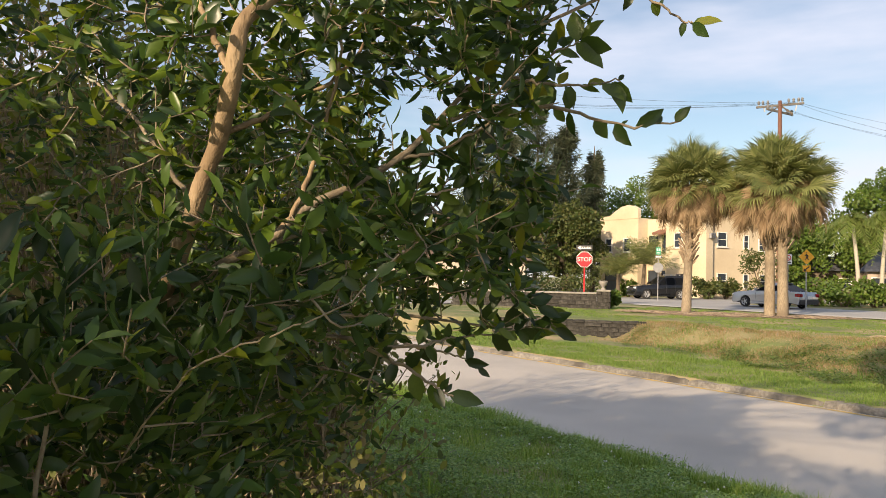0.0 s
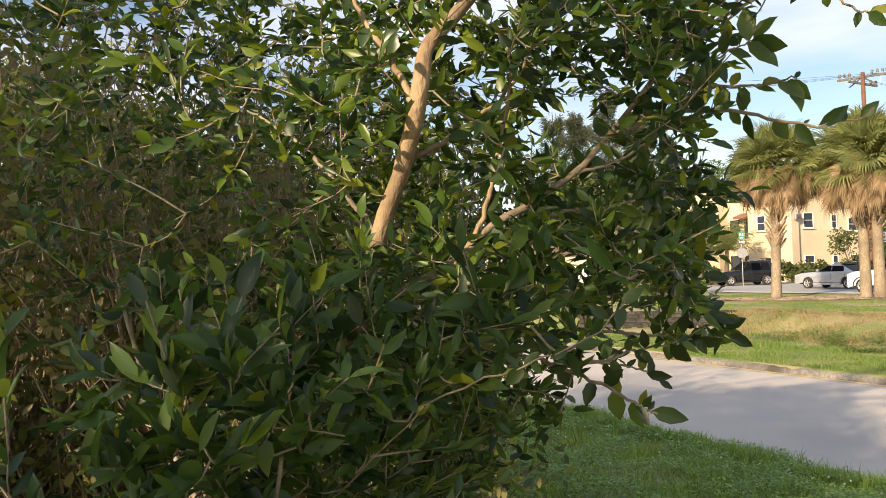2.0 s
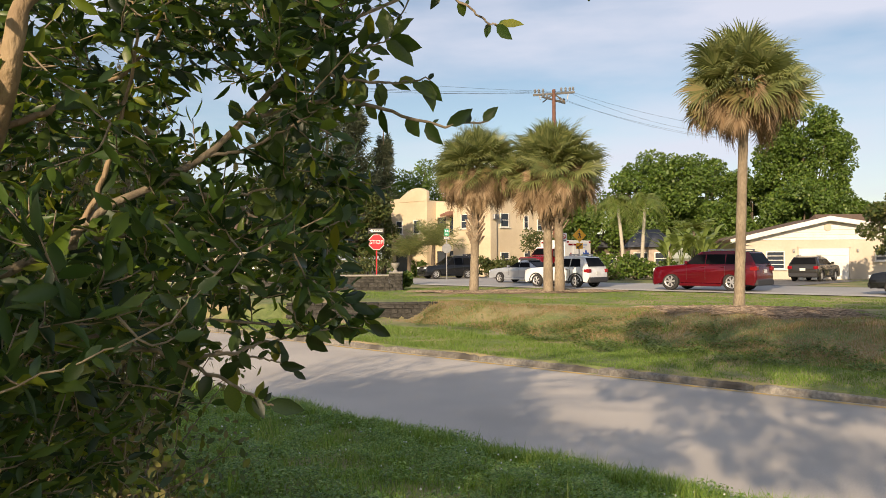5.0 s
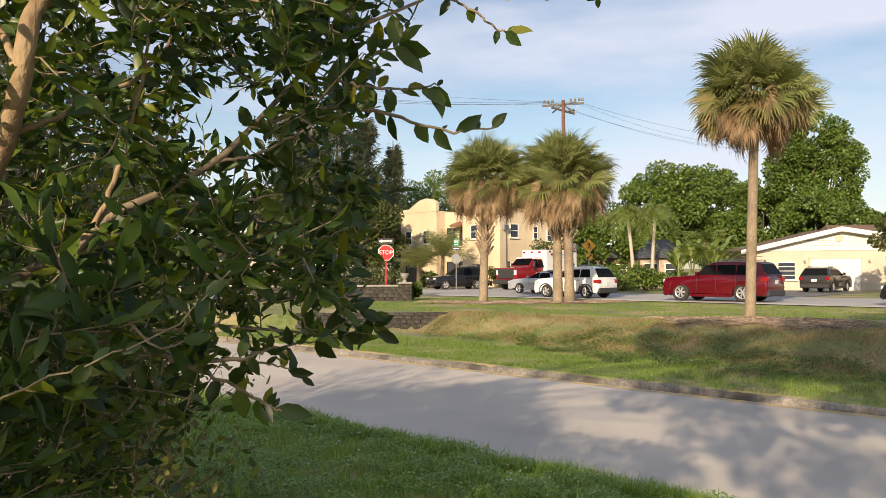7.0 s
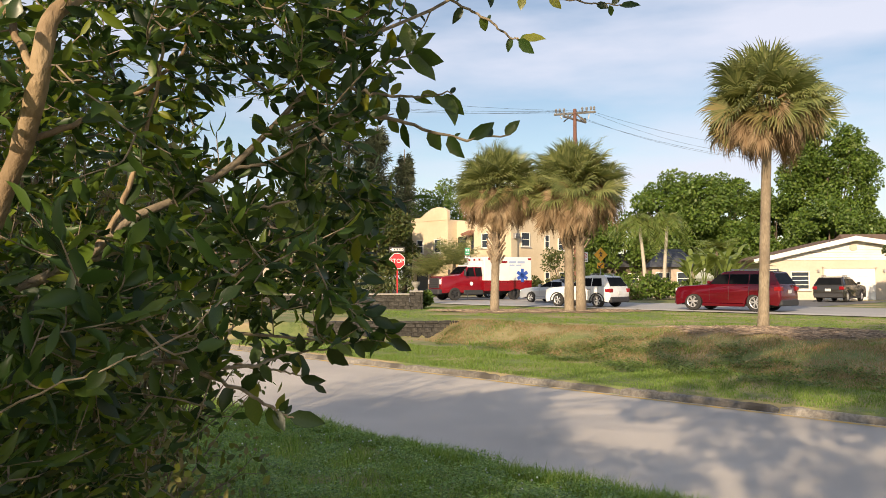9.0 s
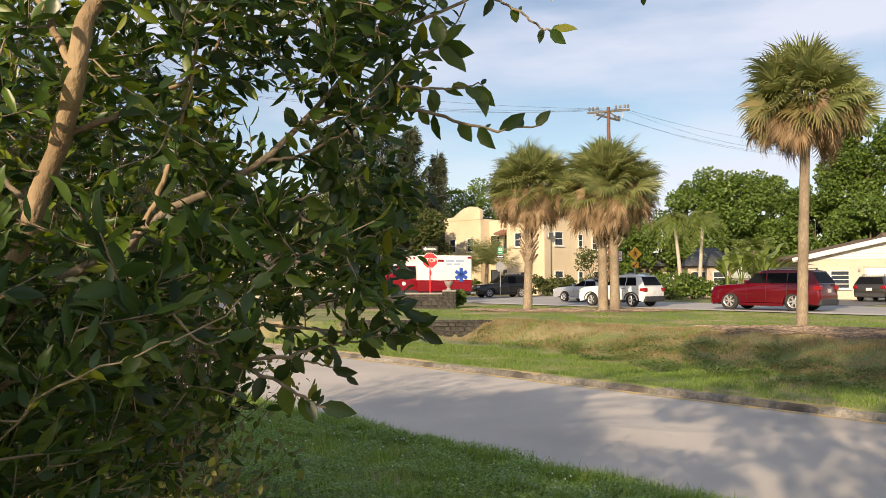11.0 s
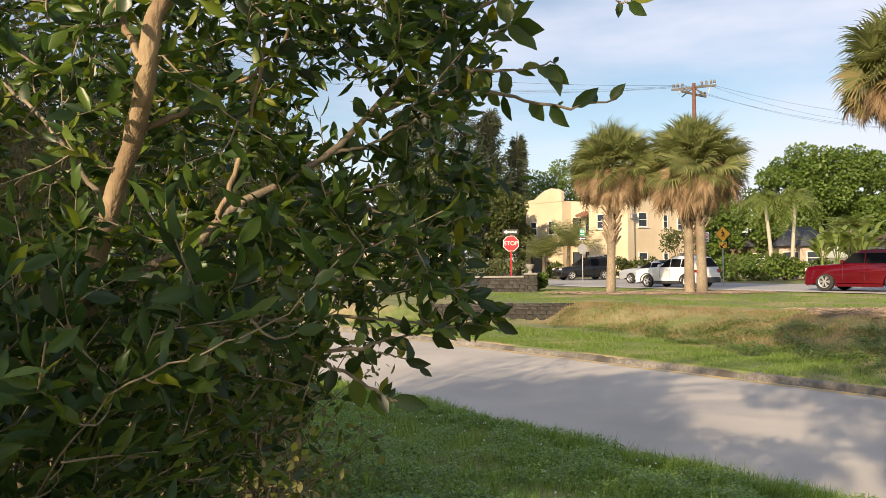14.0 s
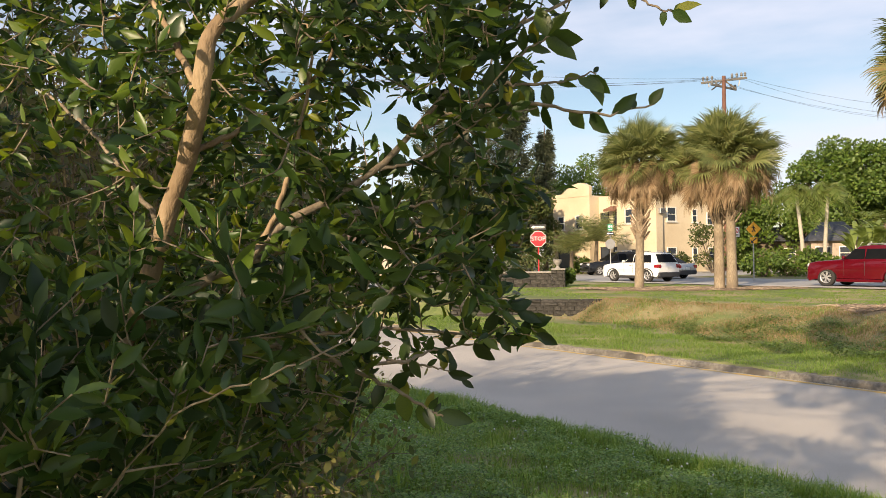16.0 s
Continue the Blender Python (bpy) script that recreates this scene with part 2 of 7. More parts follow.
M_SIGNWHITE = mat("sign_white", (0.8, 0.8, 0.8), (0.74, 0.74, 0.73), 4, 0.4)
M_SIGNBLACK = mat("sign_black", (0.02, 0.02, 0.02), (0.03, 0.03, 0.03), 4, 0.5)
M_SIGNGREEN = mat("sign_green", (0.02, 0.3, 0.16), (0.03, 0.26, 0.14), 4, 0.4)
M_SIGNAMBER = mat("sign_amber", (0.85, 0.42, 0.02), (0.78, 0.38, 0.02), 4, 0.4)
M_SIGNBACK = mat("sign_back", (0.2, 0.21, 0.22), (0.28, 0.28, 0.28), 5, 0.6, metal=0.3)
M_TYRE = mat("tyre_rubber", (0.02, 0.02, 0.02), (0.035, 0.034, 0.033), 20, 0.85, 0.2)
M_RIM = mat("alloy_rim", (0.5, 0.5, 0.52), (0.6, 0.6, 0.6), 8, 0.35, metal=0.6)
M_CARGLASS = mat("car_glass", (0.008, 0.009, 0.011), (0.012, 0.013, 0.015), 3, 0.08, spec=0.1)
M_CARGLASS.node_tree.nodes["Principled BSDF"].inputs["IOR"].default_value = 1.2
M_PLASTIC = mat("black_plastic", (0.025, 0.025, 0.027), (0.04, 0.04, 0.042), 12, 0.6, 0.1)
M_LAMPRED = mat("tail_lamp", (0.3, 0.008, 0.014), (0.22, 0.006, 0.01), 8, 0.15, coat=0.3)
M_LAMPCLEAR = mat("head_lamp", (0.6, 0.62, 0.63), (0.75, 0.76, 0.77), 8, 0.12, coat=0.5)
M_CHROME = mat("chrome", (0.7, 0.7, 0.7), (0.75, 0.75, 0.75), 5, 0.15, metal=1.0)
M_PLATE = mat("plate", (0.7, 0.7, 0.66), (0.6, 0.6, 0.58), 20, 0.5)
M_SIGNBLUEGREY = mat("blue_grey_lettering", (0.3, 0.38, 0.55), (0.36, 0.44, 0.6), 5, 0.5)
M_BLUE = mat("emblem_blue", (0.03, 0.1, 0.42), (0.03, 0.08, 0.36), 5, 0.4)
M_TERRA = mat("terracotta", (0.42, 0.2, 0.1), (0.5, 0.26, 0.14), 9, 0.85, 0.2)


def paint(name, col, metal=0.2):
    return mat(name, col, tuple(v * 0.93 for v in col), 3, 0.22, metal=metal, coat=0.6, spec=0.3, c=tuple(v * 0.85 for v in col), c_scale=0.8)


# ---- building helpers ----
R2 = math.sqrt(0.5)


def ns(n, s, z=0.0):
    """World place from the distance across the roads (n) and along them (s)."""
    return Vector(((n + s) * R2, (n - s) * R2, z))


def link(name, me, parent=None, label="", category="", group="", kind=""):
    ob = new(name, me)
    if parent:
        ob.parent = parent
    return tagged(ob, label, category, group, kind)


def thing(name, m, label, category, group=""):
    ob = new(name)
    ob.empty_display_size = 0.2
    ob.matrix_world = m
    return tagged(ob, label, category, group)


def part(name, bm, material, parent, label="", smooth=False):
    me = bpy.data.meshes.new(name)
    bmesh.ops.recalc_face_normals(bm, faces=bm.faces)
    bm.to_mesh(me)
    bm.free()
    me.materials.append(material)
    if smooth:
        me.polygons.foreach_set("use_smooth", np.ones(len(me.polygons), bool))
        me.set_sharp_from_angle(angle=radians(35))
    return link(name, me, parent, label)


def arr_mesh(name, V, F, material, smooth=False):
    """A mesh from arrays of corners and of faces that all have the same number of corners."""
    V, F = np.asarray(V, np.float32), np.asarray(F, np.int32)
    me = bpy.data.meshes.new(name)
    k = F.shape[1]
    me.vertices.add(len(V))
    me.vertices.foreach_set("co", V.ravel())
    me.loops.add(F.size)
    me.loops.foreach_set("vertex_index", F.ravel())
    me.polygons.add(len(F))
    me.polygons.foreach_set("loop_start", np.arange(0, F.size, k, dtype=np.int32))
    if smooth:
        me.polygons.foreach_set("use_smooth", np.ones(len(F), bool))
    me.update(calc_edges=True)
    me.validate()
    me.materials.append(material)
    return me


def stamp(tv, tf, pos, ax, ay, az):
    """Copies of a small template (corners tv, faces tf) at places pos with axes ax, ay, az: one joined pair of arrays."""
    N, k = len(pos), len(tv)
    V = pos[:, None, :] + tv[None, :, 0:1] * ax[:, None, :] + tv[None, :, 1:2] * ay[:, None, :] + tv[None, :, 2:3] * az[:, None, :]
    F = (np.arange(N) * k)[:, None, None] + tf[None]
    return V.reshape(-1, 3), F.reshape(-1, tf.shape[1])


def unit(v):
    v = np.asarray(v, float)
    return v / np.maximum(np.linalg.norm(v, axis=-1, keepdims=True), 1e-9)


def tube(points, radii, seg=8):
    """Arrays of a tapered tube along points."""
    P = np.asarray(points, float)
    T = unit(np.gradient(P, axis=0))
    ref = np.array([0.0, 0.0, 1.0]) if abs(T[0][2]) < 0.8 else np.array([1.0, 0.0, 0.0])
    a = unit(np.cross(T, ref))
    b = np.cross(T, a)
    ang = np.linspace(0, 2 * math.pi, seg, endpoint=False)
    rr = np.asarray(radii, float)[:, None, None]
    V = P[:, None] + rr * (np.cos(ang)[None, :, None] * a[:, None] + np.sin(ang)[None, :, None] * b[:, None])
    F = []
    for i in range(len(P) - 1):
        for j in range(seg):
            k = (j + 1) % seg
            F.append((i * seg + j, i * seg + k, (i + 1) * seg + k, (i + 1) * seg + j))
    return V.reshape(-1, 3), np.array(F)


def smooth_line(pts, n):
    """n places on a soft curve through pts (Catmull-Rom)."""
    P = np.asarray(pts, float)
    P = np.vstack([2 * P[0] - P[1], P, 2 * P[-1] - P[-2]])
    out = []
    for u in np.linspace(0, len(P) - 3 - 1e-6, n):
        i = int(u)
        t = u - i
        p0, p1, p2, p3 = P[i:i + 4]
        out.append(0.5 * (2 * p1 + (p2 - p0) * t + (2 * p0 - 5 * p1 + 4 * p2 - p3) * t * t + (3 * p1 - p0 - 3 * p2 + p3) * t ** 3))
    return np.array(out)


def join(parts):
    V, F, o = [], [], 0
    for v, f in parts:
        V.append(v)
        F.append(np.asarray(f) + o)
        o += len(v)
    return np.vstack(V), np.vstack(F)


def box(bm, c, size, bevel=0.0, rot=None):
    m = Matrix.Translation(c)
    if rot is not None:
        m = m @ rot
    got = bmesh.ops.create_cube(bm, size=1.0, matrix=m @ Matrix.Diagonal((*size, 1)))
    if bevel:
        es = list({e for v in got["verts"] for e in v.link_edges})
        bmesh.ops.bevel(bm, geom=es, offset=bevel, segments=1, affect="EDGES")
    return bm


def cyl(bm, p, q, r0, r1=None, seg=12):
    p, q = Vector(p), Vector(q)
    m = Matrix.Translation((p + q) / 2) @ (q - p).to_track_quat("Z", "Y").to_matrix().to_4x4()
    bmesh.ops.create_cone(bm, cap_ends=True, segments=seg, radius1=r0, radius2=r0 if r1 is None else r1, depth=(q - p).length, matrix=m)
    return bm


def B():
    return bmesh.new()


rng = np.random.default_rng(7)

# ---- ground ----
TOE = lambda s: np.interp(s, [-19.9, -19.7, -17, -13, -9, -5, 5], [18.9, 18.9, 18.9, 17.6, 17.4, 16.0, 15.5])


def ground_z(n, s):
    """Height of the ground: the near bank, the sunken road, the berm and the level beyond."""
    n, s = np.asarray(n, float), np.asarray(s, float)
    z_near = np.interp(n, [-400, -6, 1, 4, 6.6, 7.3], [0.9, 0.75, 0.62, 0.42, 0.12, 0.02])
    toe, top = TOE(s), np.interp(s, [-19.7, -17, -13, -9, 5], [20.5, 20.3, 21.0, 21.2, 20.6])
    wall_n = (2 * 28.35 + s / R2) * R2                        # the retaining wall's line, y = 28.35
    left = s < -19.75
    toe = np.where(left, np.maximum(wall_n + 0.1, 13.8), toe)
    top = np.where(left, np.maximum(wall_n + 0.5, 14.0), top)
    k = np.clip((n - toe) / (top - toe), 0, 1)
    k = k * k * (3 - 2 * k)
    z_far = 0.13 + (0.65 - 0.13) * k
    z = np.where(n < 7.3, z_near, np.where(n < 13.45, -0.01, z_far))
    wob = 0.02 * np.sin(n * 1.9 + s * 0.7) + 0.02 * np.sin(s * 1.3 - n * 0.8)
    lump = 0.05 * np.sin(n * 2.9 + 1.7 * np.sin(s * 1.1)) * np.sin(s * 2.1 + 0.9 * np.sin(n * 1.7)) + 0.03 * np.sin(s * 4.3 + n * 1.9)
    z = z + np.where((n > toe) & (n < top + 0.8) & ~left, lump, 0)
    z = z + np.where((n < 6.8) & (n > -20), wob, 0) + np.where((n > 14) & (n < 27), wob, 0)
    return z


gn = np.unique(np.concatenate([[-2500, -300, -60, -25, -12], np.arange(-8, 7.2, 0.4), [7.25, 7.35, 13.4, 13.5], np.arange(13.7, 23, 0.25), np.arange(23, 60, 1.5), [70, 90, 130, 200, 400, 2500]]))
gs = np.unique(np.concatenate([[-2500, -400, -150, -90, -70, -55], np.arange(-48, -26, 1.5), np.arange(-26, 4, 0.35), [6, 10, 16, 25, 40, 80, 300, 2500]]))
NN, SS = np.meshgrid(gn, gs, indexing="ij")
ZZ = ground_z(NN, SS)
GV = np.stack([(NN + SS) * R2, (NN - SS) * R2, ZZ], -1).reshape(-1, 3)
gi = np.arange(len(gn) * len(gs)).reshape(len(gn), len(gs))
GF = np.stack([gi[:-1, :-1], gi[:-1, 1:], gi[1:, 1:], gi[1:, :-1]], -1).reshape(-1, 4)
link("ground", arr_mesh("ground", GV, GF[:, ::-1], M_GRASS, True), None, "uneven green lawn and dry grassy bank beside the roads", "ground", kind="structure")


def strip(name, n0, n1, s0, s1, z, material, label, step=2.0, thick=0.03):
    """A paved strip between two distances across and two along."""
    a, b = np.linspace(n0, n1, 6), np.linspace(s0, s1, max(2, int(abs(s1 - s0) / step)))
    N, S = np.meshgrid(a, b, indexing="ij")
    V = np.stack([(N + S) * R2, (N - S) * R2, np.full_like(N, z)], -1).reshape(-1, 3)
    i = np.arange(N.size).reshape(N.shape)
    F = np.stack([i[:-1, :-1], i[:-1, 1:], i[1:, 1:], i[1:, :-1]], -1).reshape(-1, 4)
    return link(name, arr_mesh(name, V, F[:, ::-1], material), None, label, "road", kind="structure")


strip("road", 7.1, 13.42, -120, 60, 0.0, M_ROAD, "worn pale grey side road dappled with tree shade")
strip("road_main", 35.4, 44.0, -200, 200, 0.67, M_ROAD2, "pale grey main road with waiting cars", 8)
strip("road_cross", 44.0, 160, -47.0, -35.5, 0.668, M_ROAD2, "pale grey cross street leading past the apartment house", 8)
strip("road_cross_near", 13.5, 35.4, -46.0, -35.5, 0.67, M_ROAD2, "pale grey cross street joining the main road", 8)
strip("pavement", 34.0, 35.3, -34.5, 200, 0.685, M_WALK, "light concrete edge along the main road", 8)
strip("driveway", 44.0, 57.0, -22.2, -16.4, 0.67, M_DRIVE, "dark asphalt driveway in front of a garage")
strip("line_yellow", 13.2, 13.33, -120, 60, 0.004, M_YELLOW, "faded yellow edge line on the road")

# ---- kerb, retaining wall, garden wall ----


def kerb():
    root = thing("kerb", Matrix.Translation(ns(13.5, -8, 0)), "weathered concrete kerb with dark joints along the road", "kerb")
    root["kind"] = "structure"
    g = np.random.default_rng(5)
    shapes = []
    for _ in range(6):
        # worn stone: a rounded face that leans back, chipped along its length
        bm = B()
        xs = np.linspace(-1.485, 1.485, 19)
        prof = [(-0.11, -0.12), (-0.105, 0.03), (-0.085, 0.092), (-0.045, 0.122), (0.085, 0.126), (0.09, -0.12)]
        rows = []
        for i, x in enumerate(xs):
            end = 0.03 if i in (0, 18) else 0.0
            rows.append([bm.verts.new((x, y + g.normal(0, 0.005), z - (end + abs(g.normal(0, 0.009)) if z > 0 else 0))) for y, z in prof])
        for p, q in zip(rows, rows[1:]):
            for i in range(5):
                bm.faces.new((p[i], q[i], q[i + 1], p[i + 1]))
        bm.faces.new(rows[0])
        bm.faces.new(rows[-1][::-1])
        bmesh.ops.recalc_face_normals(bm, faces=bm.faces)
        me = bpy.data.meshes.new("kerbstone")
        bm.to_mesh(me)
        bm.free()
        me.materials.append(M_KERB)
        shapes.append(me)
    for i in range(-22, 16):
        ob = link("kerbstone", shapes[i % 6], root)
        ob.matrix_basis = pose(*((Vector((R2, -R2, 0)) * (i * 3.0 + 0.9))[:2]), 0.0 + random.uniform(-0.02, 0.008), random.uniform(-.8, .8), random.uniform(-.4, .4), -45 + random.uniform(-0.6, 0.6))


kerb()


def block_wall(name, p, q, z0, z1, thick, label, row=0.16, lengths=(0.28, 0.5), cap=None):
    """A wall of uneven stacked stones from p to q."""
    p, q = Vector((*p, z0)), Vector((*q, z0))
    d = (q - p).normalized()
    L = (q - p).length
    ang = math.degrees(math.atan2(d.y, d.x))
    root = thing(name, pose(*p, 0, 0, ang), label, "wall")
    root["kind"] = "structure"
    part("core", box(B(), (L / 2, 0, (z1 - z0) / 2 - 0.02), (L - 0.04, thick - 0.07, z1 - z0 - 0.04)), M_MORTAR, root)
    bm = B()
    box(bm, (0, 0, 0), (1, 1, 1), 0.09)
    me = bpy.data.meshes.new("stone")
    bm.to_mesh(me)
    bm.free()
    me.materials.append(M_STONE)
    z, k = 0.0, 0
    H = z1 - z0
    while z < H - 0.03:
        h = min(row * random.uniform(0.85, 1.15), H - z)
        x = -random.uniform(0, lengths[0] / 2)
        while x < L:
            w = min(random.uniform(*lengths), L - x + 0.05)
            ob = link("stone", me, root)
            ob.matrix_basis = pose(x + w / 2, random.uniform(-0.025, 0.025), z + h / 2, random.uniform(-3, 3), random.uniform(-2.5, 2.5), random.uniform(-2.5, 2.5)) @ Matrix.Diagonal((w - random.uniform(0.01, 0.03), thick, h - random.uniform(0.01, 0.03), 1))
            x += w
        z += h
    if cap:
        part("capping", box(B(), (L / 2, 0, H + 0.04), (L + 0.1, thick + 0.12, 0.09), 0.02), cap, root)
    return root


block_wall("retaining_wall", (-4.6, 28.35), (0.55, 28.45), 0.05, 0.72, 0.32, "dark stacked stone retaining wall at the end of the bank", 0.15, (0.18, 0.6))
block_wall("garden_wall", (-8.8, 40.2), (-1.65, 40.5), 0.6, 1.36, 0.3, "low grey stone wall beside the junction", 0.2, cap=M_CAP)
pil = block_wall("wall_pillar", (-1.6, 40.5), (-1.02, 40.5), 0.6, 1.5, 0.58, "square grey stone pillar ending the low wall", 0.17, (0.2, 0.34), cap=M_CAP)


def lathe(bm, profile, seg=16):
    rings = []
    for r, z in profile:
        rings.append([bm.verts.new((r * math.cos(a), r * math.sin(a), z)) for a in np.linspace(0, 2 * math.pi, seg, endpoint=False)])
    for a, b in zip(rings, rings[1:]):
        for i in range(seg):
            bm.faces.new((a[i], a[(i + 1) % seg], b[(i + 1) % seg], b[i]))
    bm.faces.new(rings[0][::-1])
    bm.faces.new(rings[-1])
    return bm


pot = thing("stone_urn", pose(-1.35, 40.5, 1.585), "pale stone urn standing on the wall pillar", "urn")
part("bowl", lathe(B(), [(0.13, 0), (0.1, 0.06), (0.06, 0.12), (0.12, 0.2), (0.2, 0.32), (0.22, 0.42), (0.18, 0.44)]), M_CAP, pot, smooth=True)

# ---- apartment building ----


def window_part(root, name, place, w, h, face, rows=2, sill=True, frame_m=M_WHITE):
    """A sash window lying in the wall plane: frame, panes, sill. face: matrix of the wall (x along, y outwards is minus)."""
    holder = B()
    t = 0.07
    for sx in (-1, 1):
        box(holder, (sx * (w / 2 - t / 2), -0.02, 0), (t, 0.1, h))
    for k in range(rows + 1):
        box(holder, (0, -0.018, -h / 2 + t / 2 + k * (h - t) / rows), (w - 2 * t, 0.09, t if k in (0, rows) else 0.05))
    fr = part(name, holder, frame_m, root)
    fr.matrix_basis = face @ Matrix.Translation(place)
    bm = B()
    box(bm, (0, -0.004, 0), (w - t, 0.02, h - t))
    part("pane", bm, M_PANE, fr)
    if sill:
        part("sill", box(B(), (0, -0.06, -h / 2 - 0.05), (w + 0.2, 0.16, 0.08), 0.015), frame_m, fr)
    return fr


def apartment_building():
    root = thing("apartment_building", pose(0, 0, 0.65), "two-storey cream stucco apartment house with flat parapet roof", "building")
    # street corner at C; face A runs away along the cross street, face B along the main road
    C = Vector((5.75, 70.0, 0))
    fa = Matrix.Translation(C) @ Matrix.Rotation(radians(38), 4, "Z")
    fb = Matrix.Translation(C) @ Matrix.Rotation(radians(-45), 4, "Z")       # x runs towards the corner

    def block(nm, face, x0, x1, y0, y1, z0, z1, m=M_STUCCO):
        ob = part(nm, box(B(), ((x0 + x1) / 2, (y0 + y1) / 2, (z0 + z1) / 2), (x1 - x0, y1 - y0, z1 - z0), 0.04), m, root)
        ob.matrix_basis = face
        return ob
    block("wall", fa, 0.6, 8.2, 0.0, 9.0, -0.4, 6.7)
    block("wall", fb, -4.4, -0.0, 0.02, 9.0, -0.4, 6.75)
    block("wall", fb, -7.7, -4.4, 1.2, 9.0, -0.4, 6.9)
    block("wall", fb, -12.6, -7.7, 0.0, 9.0, -0.4, 7.05)
    block("pilaster", fb, -0.95, 0.3, -0.3, 0.6, -0.4, 6.4)
    block("roof", fa, 0.8, 8.0, 0.3, 8.8, 6.5, 6.72, M_GREYROOF)
    block("parapet", fa, 0.55, 8.25, -0.06, 0.26, 6.66, 6.95)
    block("parapet", fb, -4.45, 0.02, -0.05, 0.28, 6.72, 6.98)
    # stepped and curved gable over the left wing
    bm = B()
    pts = [(-14.25, 7.0), (-14.25, 7.32), (-12.9, 7.36), (-12.3, 7.72), (-11.4, 8.15), (-10.6, 8.28), (-9.9, 8.18), (-9.25, 7.9), (-9.25, 7.0)]
    f0 = [bm.verts.new((x + 1.6, -0.05, z)) for x, z in pts]
    f1 = [bm.verts.new((x + 1.6, 0.3, z)) for x, z in pts]
    bm.faces.new(f0)
    bm.faces.new(f1[::-1])
    for i in range(len(pts)):
        j = (i + 1) % len(pts)
        bm.faces.new((f0[i], f1[i], f1[j], f0[j]))
    part("gable", bm, M_STUCCO, root).matrix_basis = fb
    for x, z, w, h in ((1.75, 4.95, 1.05, 1.25), (4.4, 4.85, 0.6, 1.15), (6.4, 4.6, 1.15, 1.1), (1.75, 1.55, 1.05, 1.2), (4.4, 1.5, 0.6, 1.2), (6.5, 1.5, 1.1, 1.2)):
        window_part(root, "window", (x, -0.01, z), w, h, fa)
    for x, z, w, h in ((-2.9, 4.9, 0.9, 1.3), (-11.4, 4.6, 0.9, 1.3), (-9.0, 4.6, 0.9, 1.3), (-11.0, 1.3, 1.6, 1.9), (-2.6, 1.3, 1.0, 1.4)):
        window_part(root, "window", (x, -0.01, z), w, h, fb, frame_m=M_DARK if z < 2 else M_WHITE)
    for x in (-6.9, -5.3):
        window_part(root, "window", (x, 1.19, 4.7), 1.0, 1.5, fb, frame_m=M_DARK)
        window_part(root, "window", (x, 1.19, 1.3), 1.1, 2.0, fb, frame_m=M_DARK)
    # tiled awning over the recess and a dark porch below the left wing
    for x0, x1, z in ((-6.2, -4.6, 5.55), (-12.3, -8.0, 3.1)):
        bm = B()
        n = int((x1 - x0) / 0.24)
        for i in range(n):
            cyl(bm, (x0 + 0.12 + i * 0.24, 1.25 if z > 5 else 0.05, z + 0.35), (x0 + 0.12 + i * 0.24, 0.2 if z > 5 else -1.0, z), 0.12, seg=8)
        part("awning", bm, M_TILE, root).matrix_basis = fb
    ac = part("air_conditioner", box(B(), (0.35, -0.3, 5.2), (0.6, 0.5, 0.45), 0.03), M_METAL, root)
    ac.matrix_basis = fa
    bm = B()
    for i in range(5):
        box(bm, (0.35, -0.56, 5.05 + i * 0.075), (0.52, 0.02, 0.03))
    part("grille", bm, M_PLASTIC, ac)


apartment_building()

# ---- house with garage, and the house behind ----


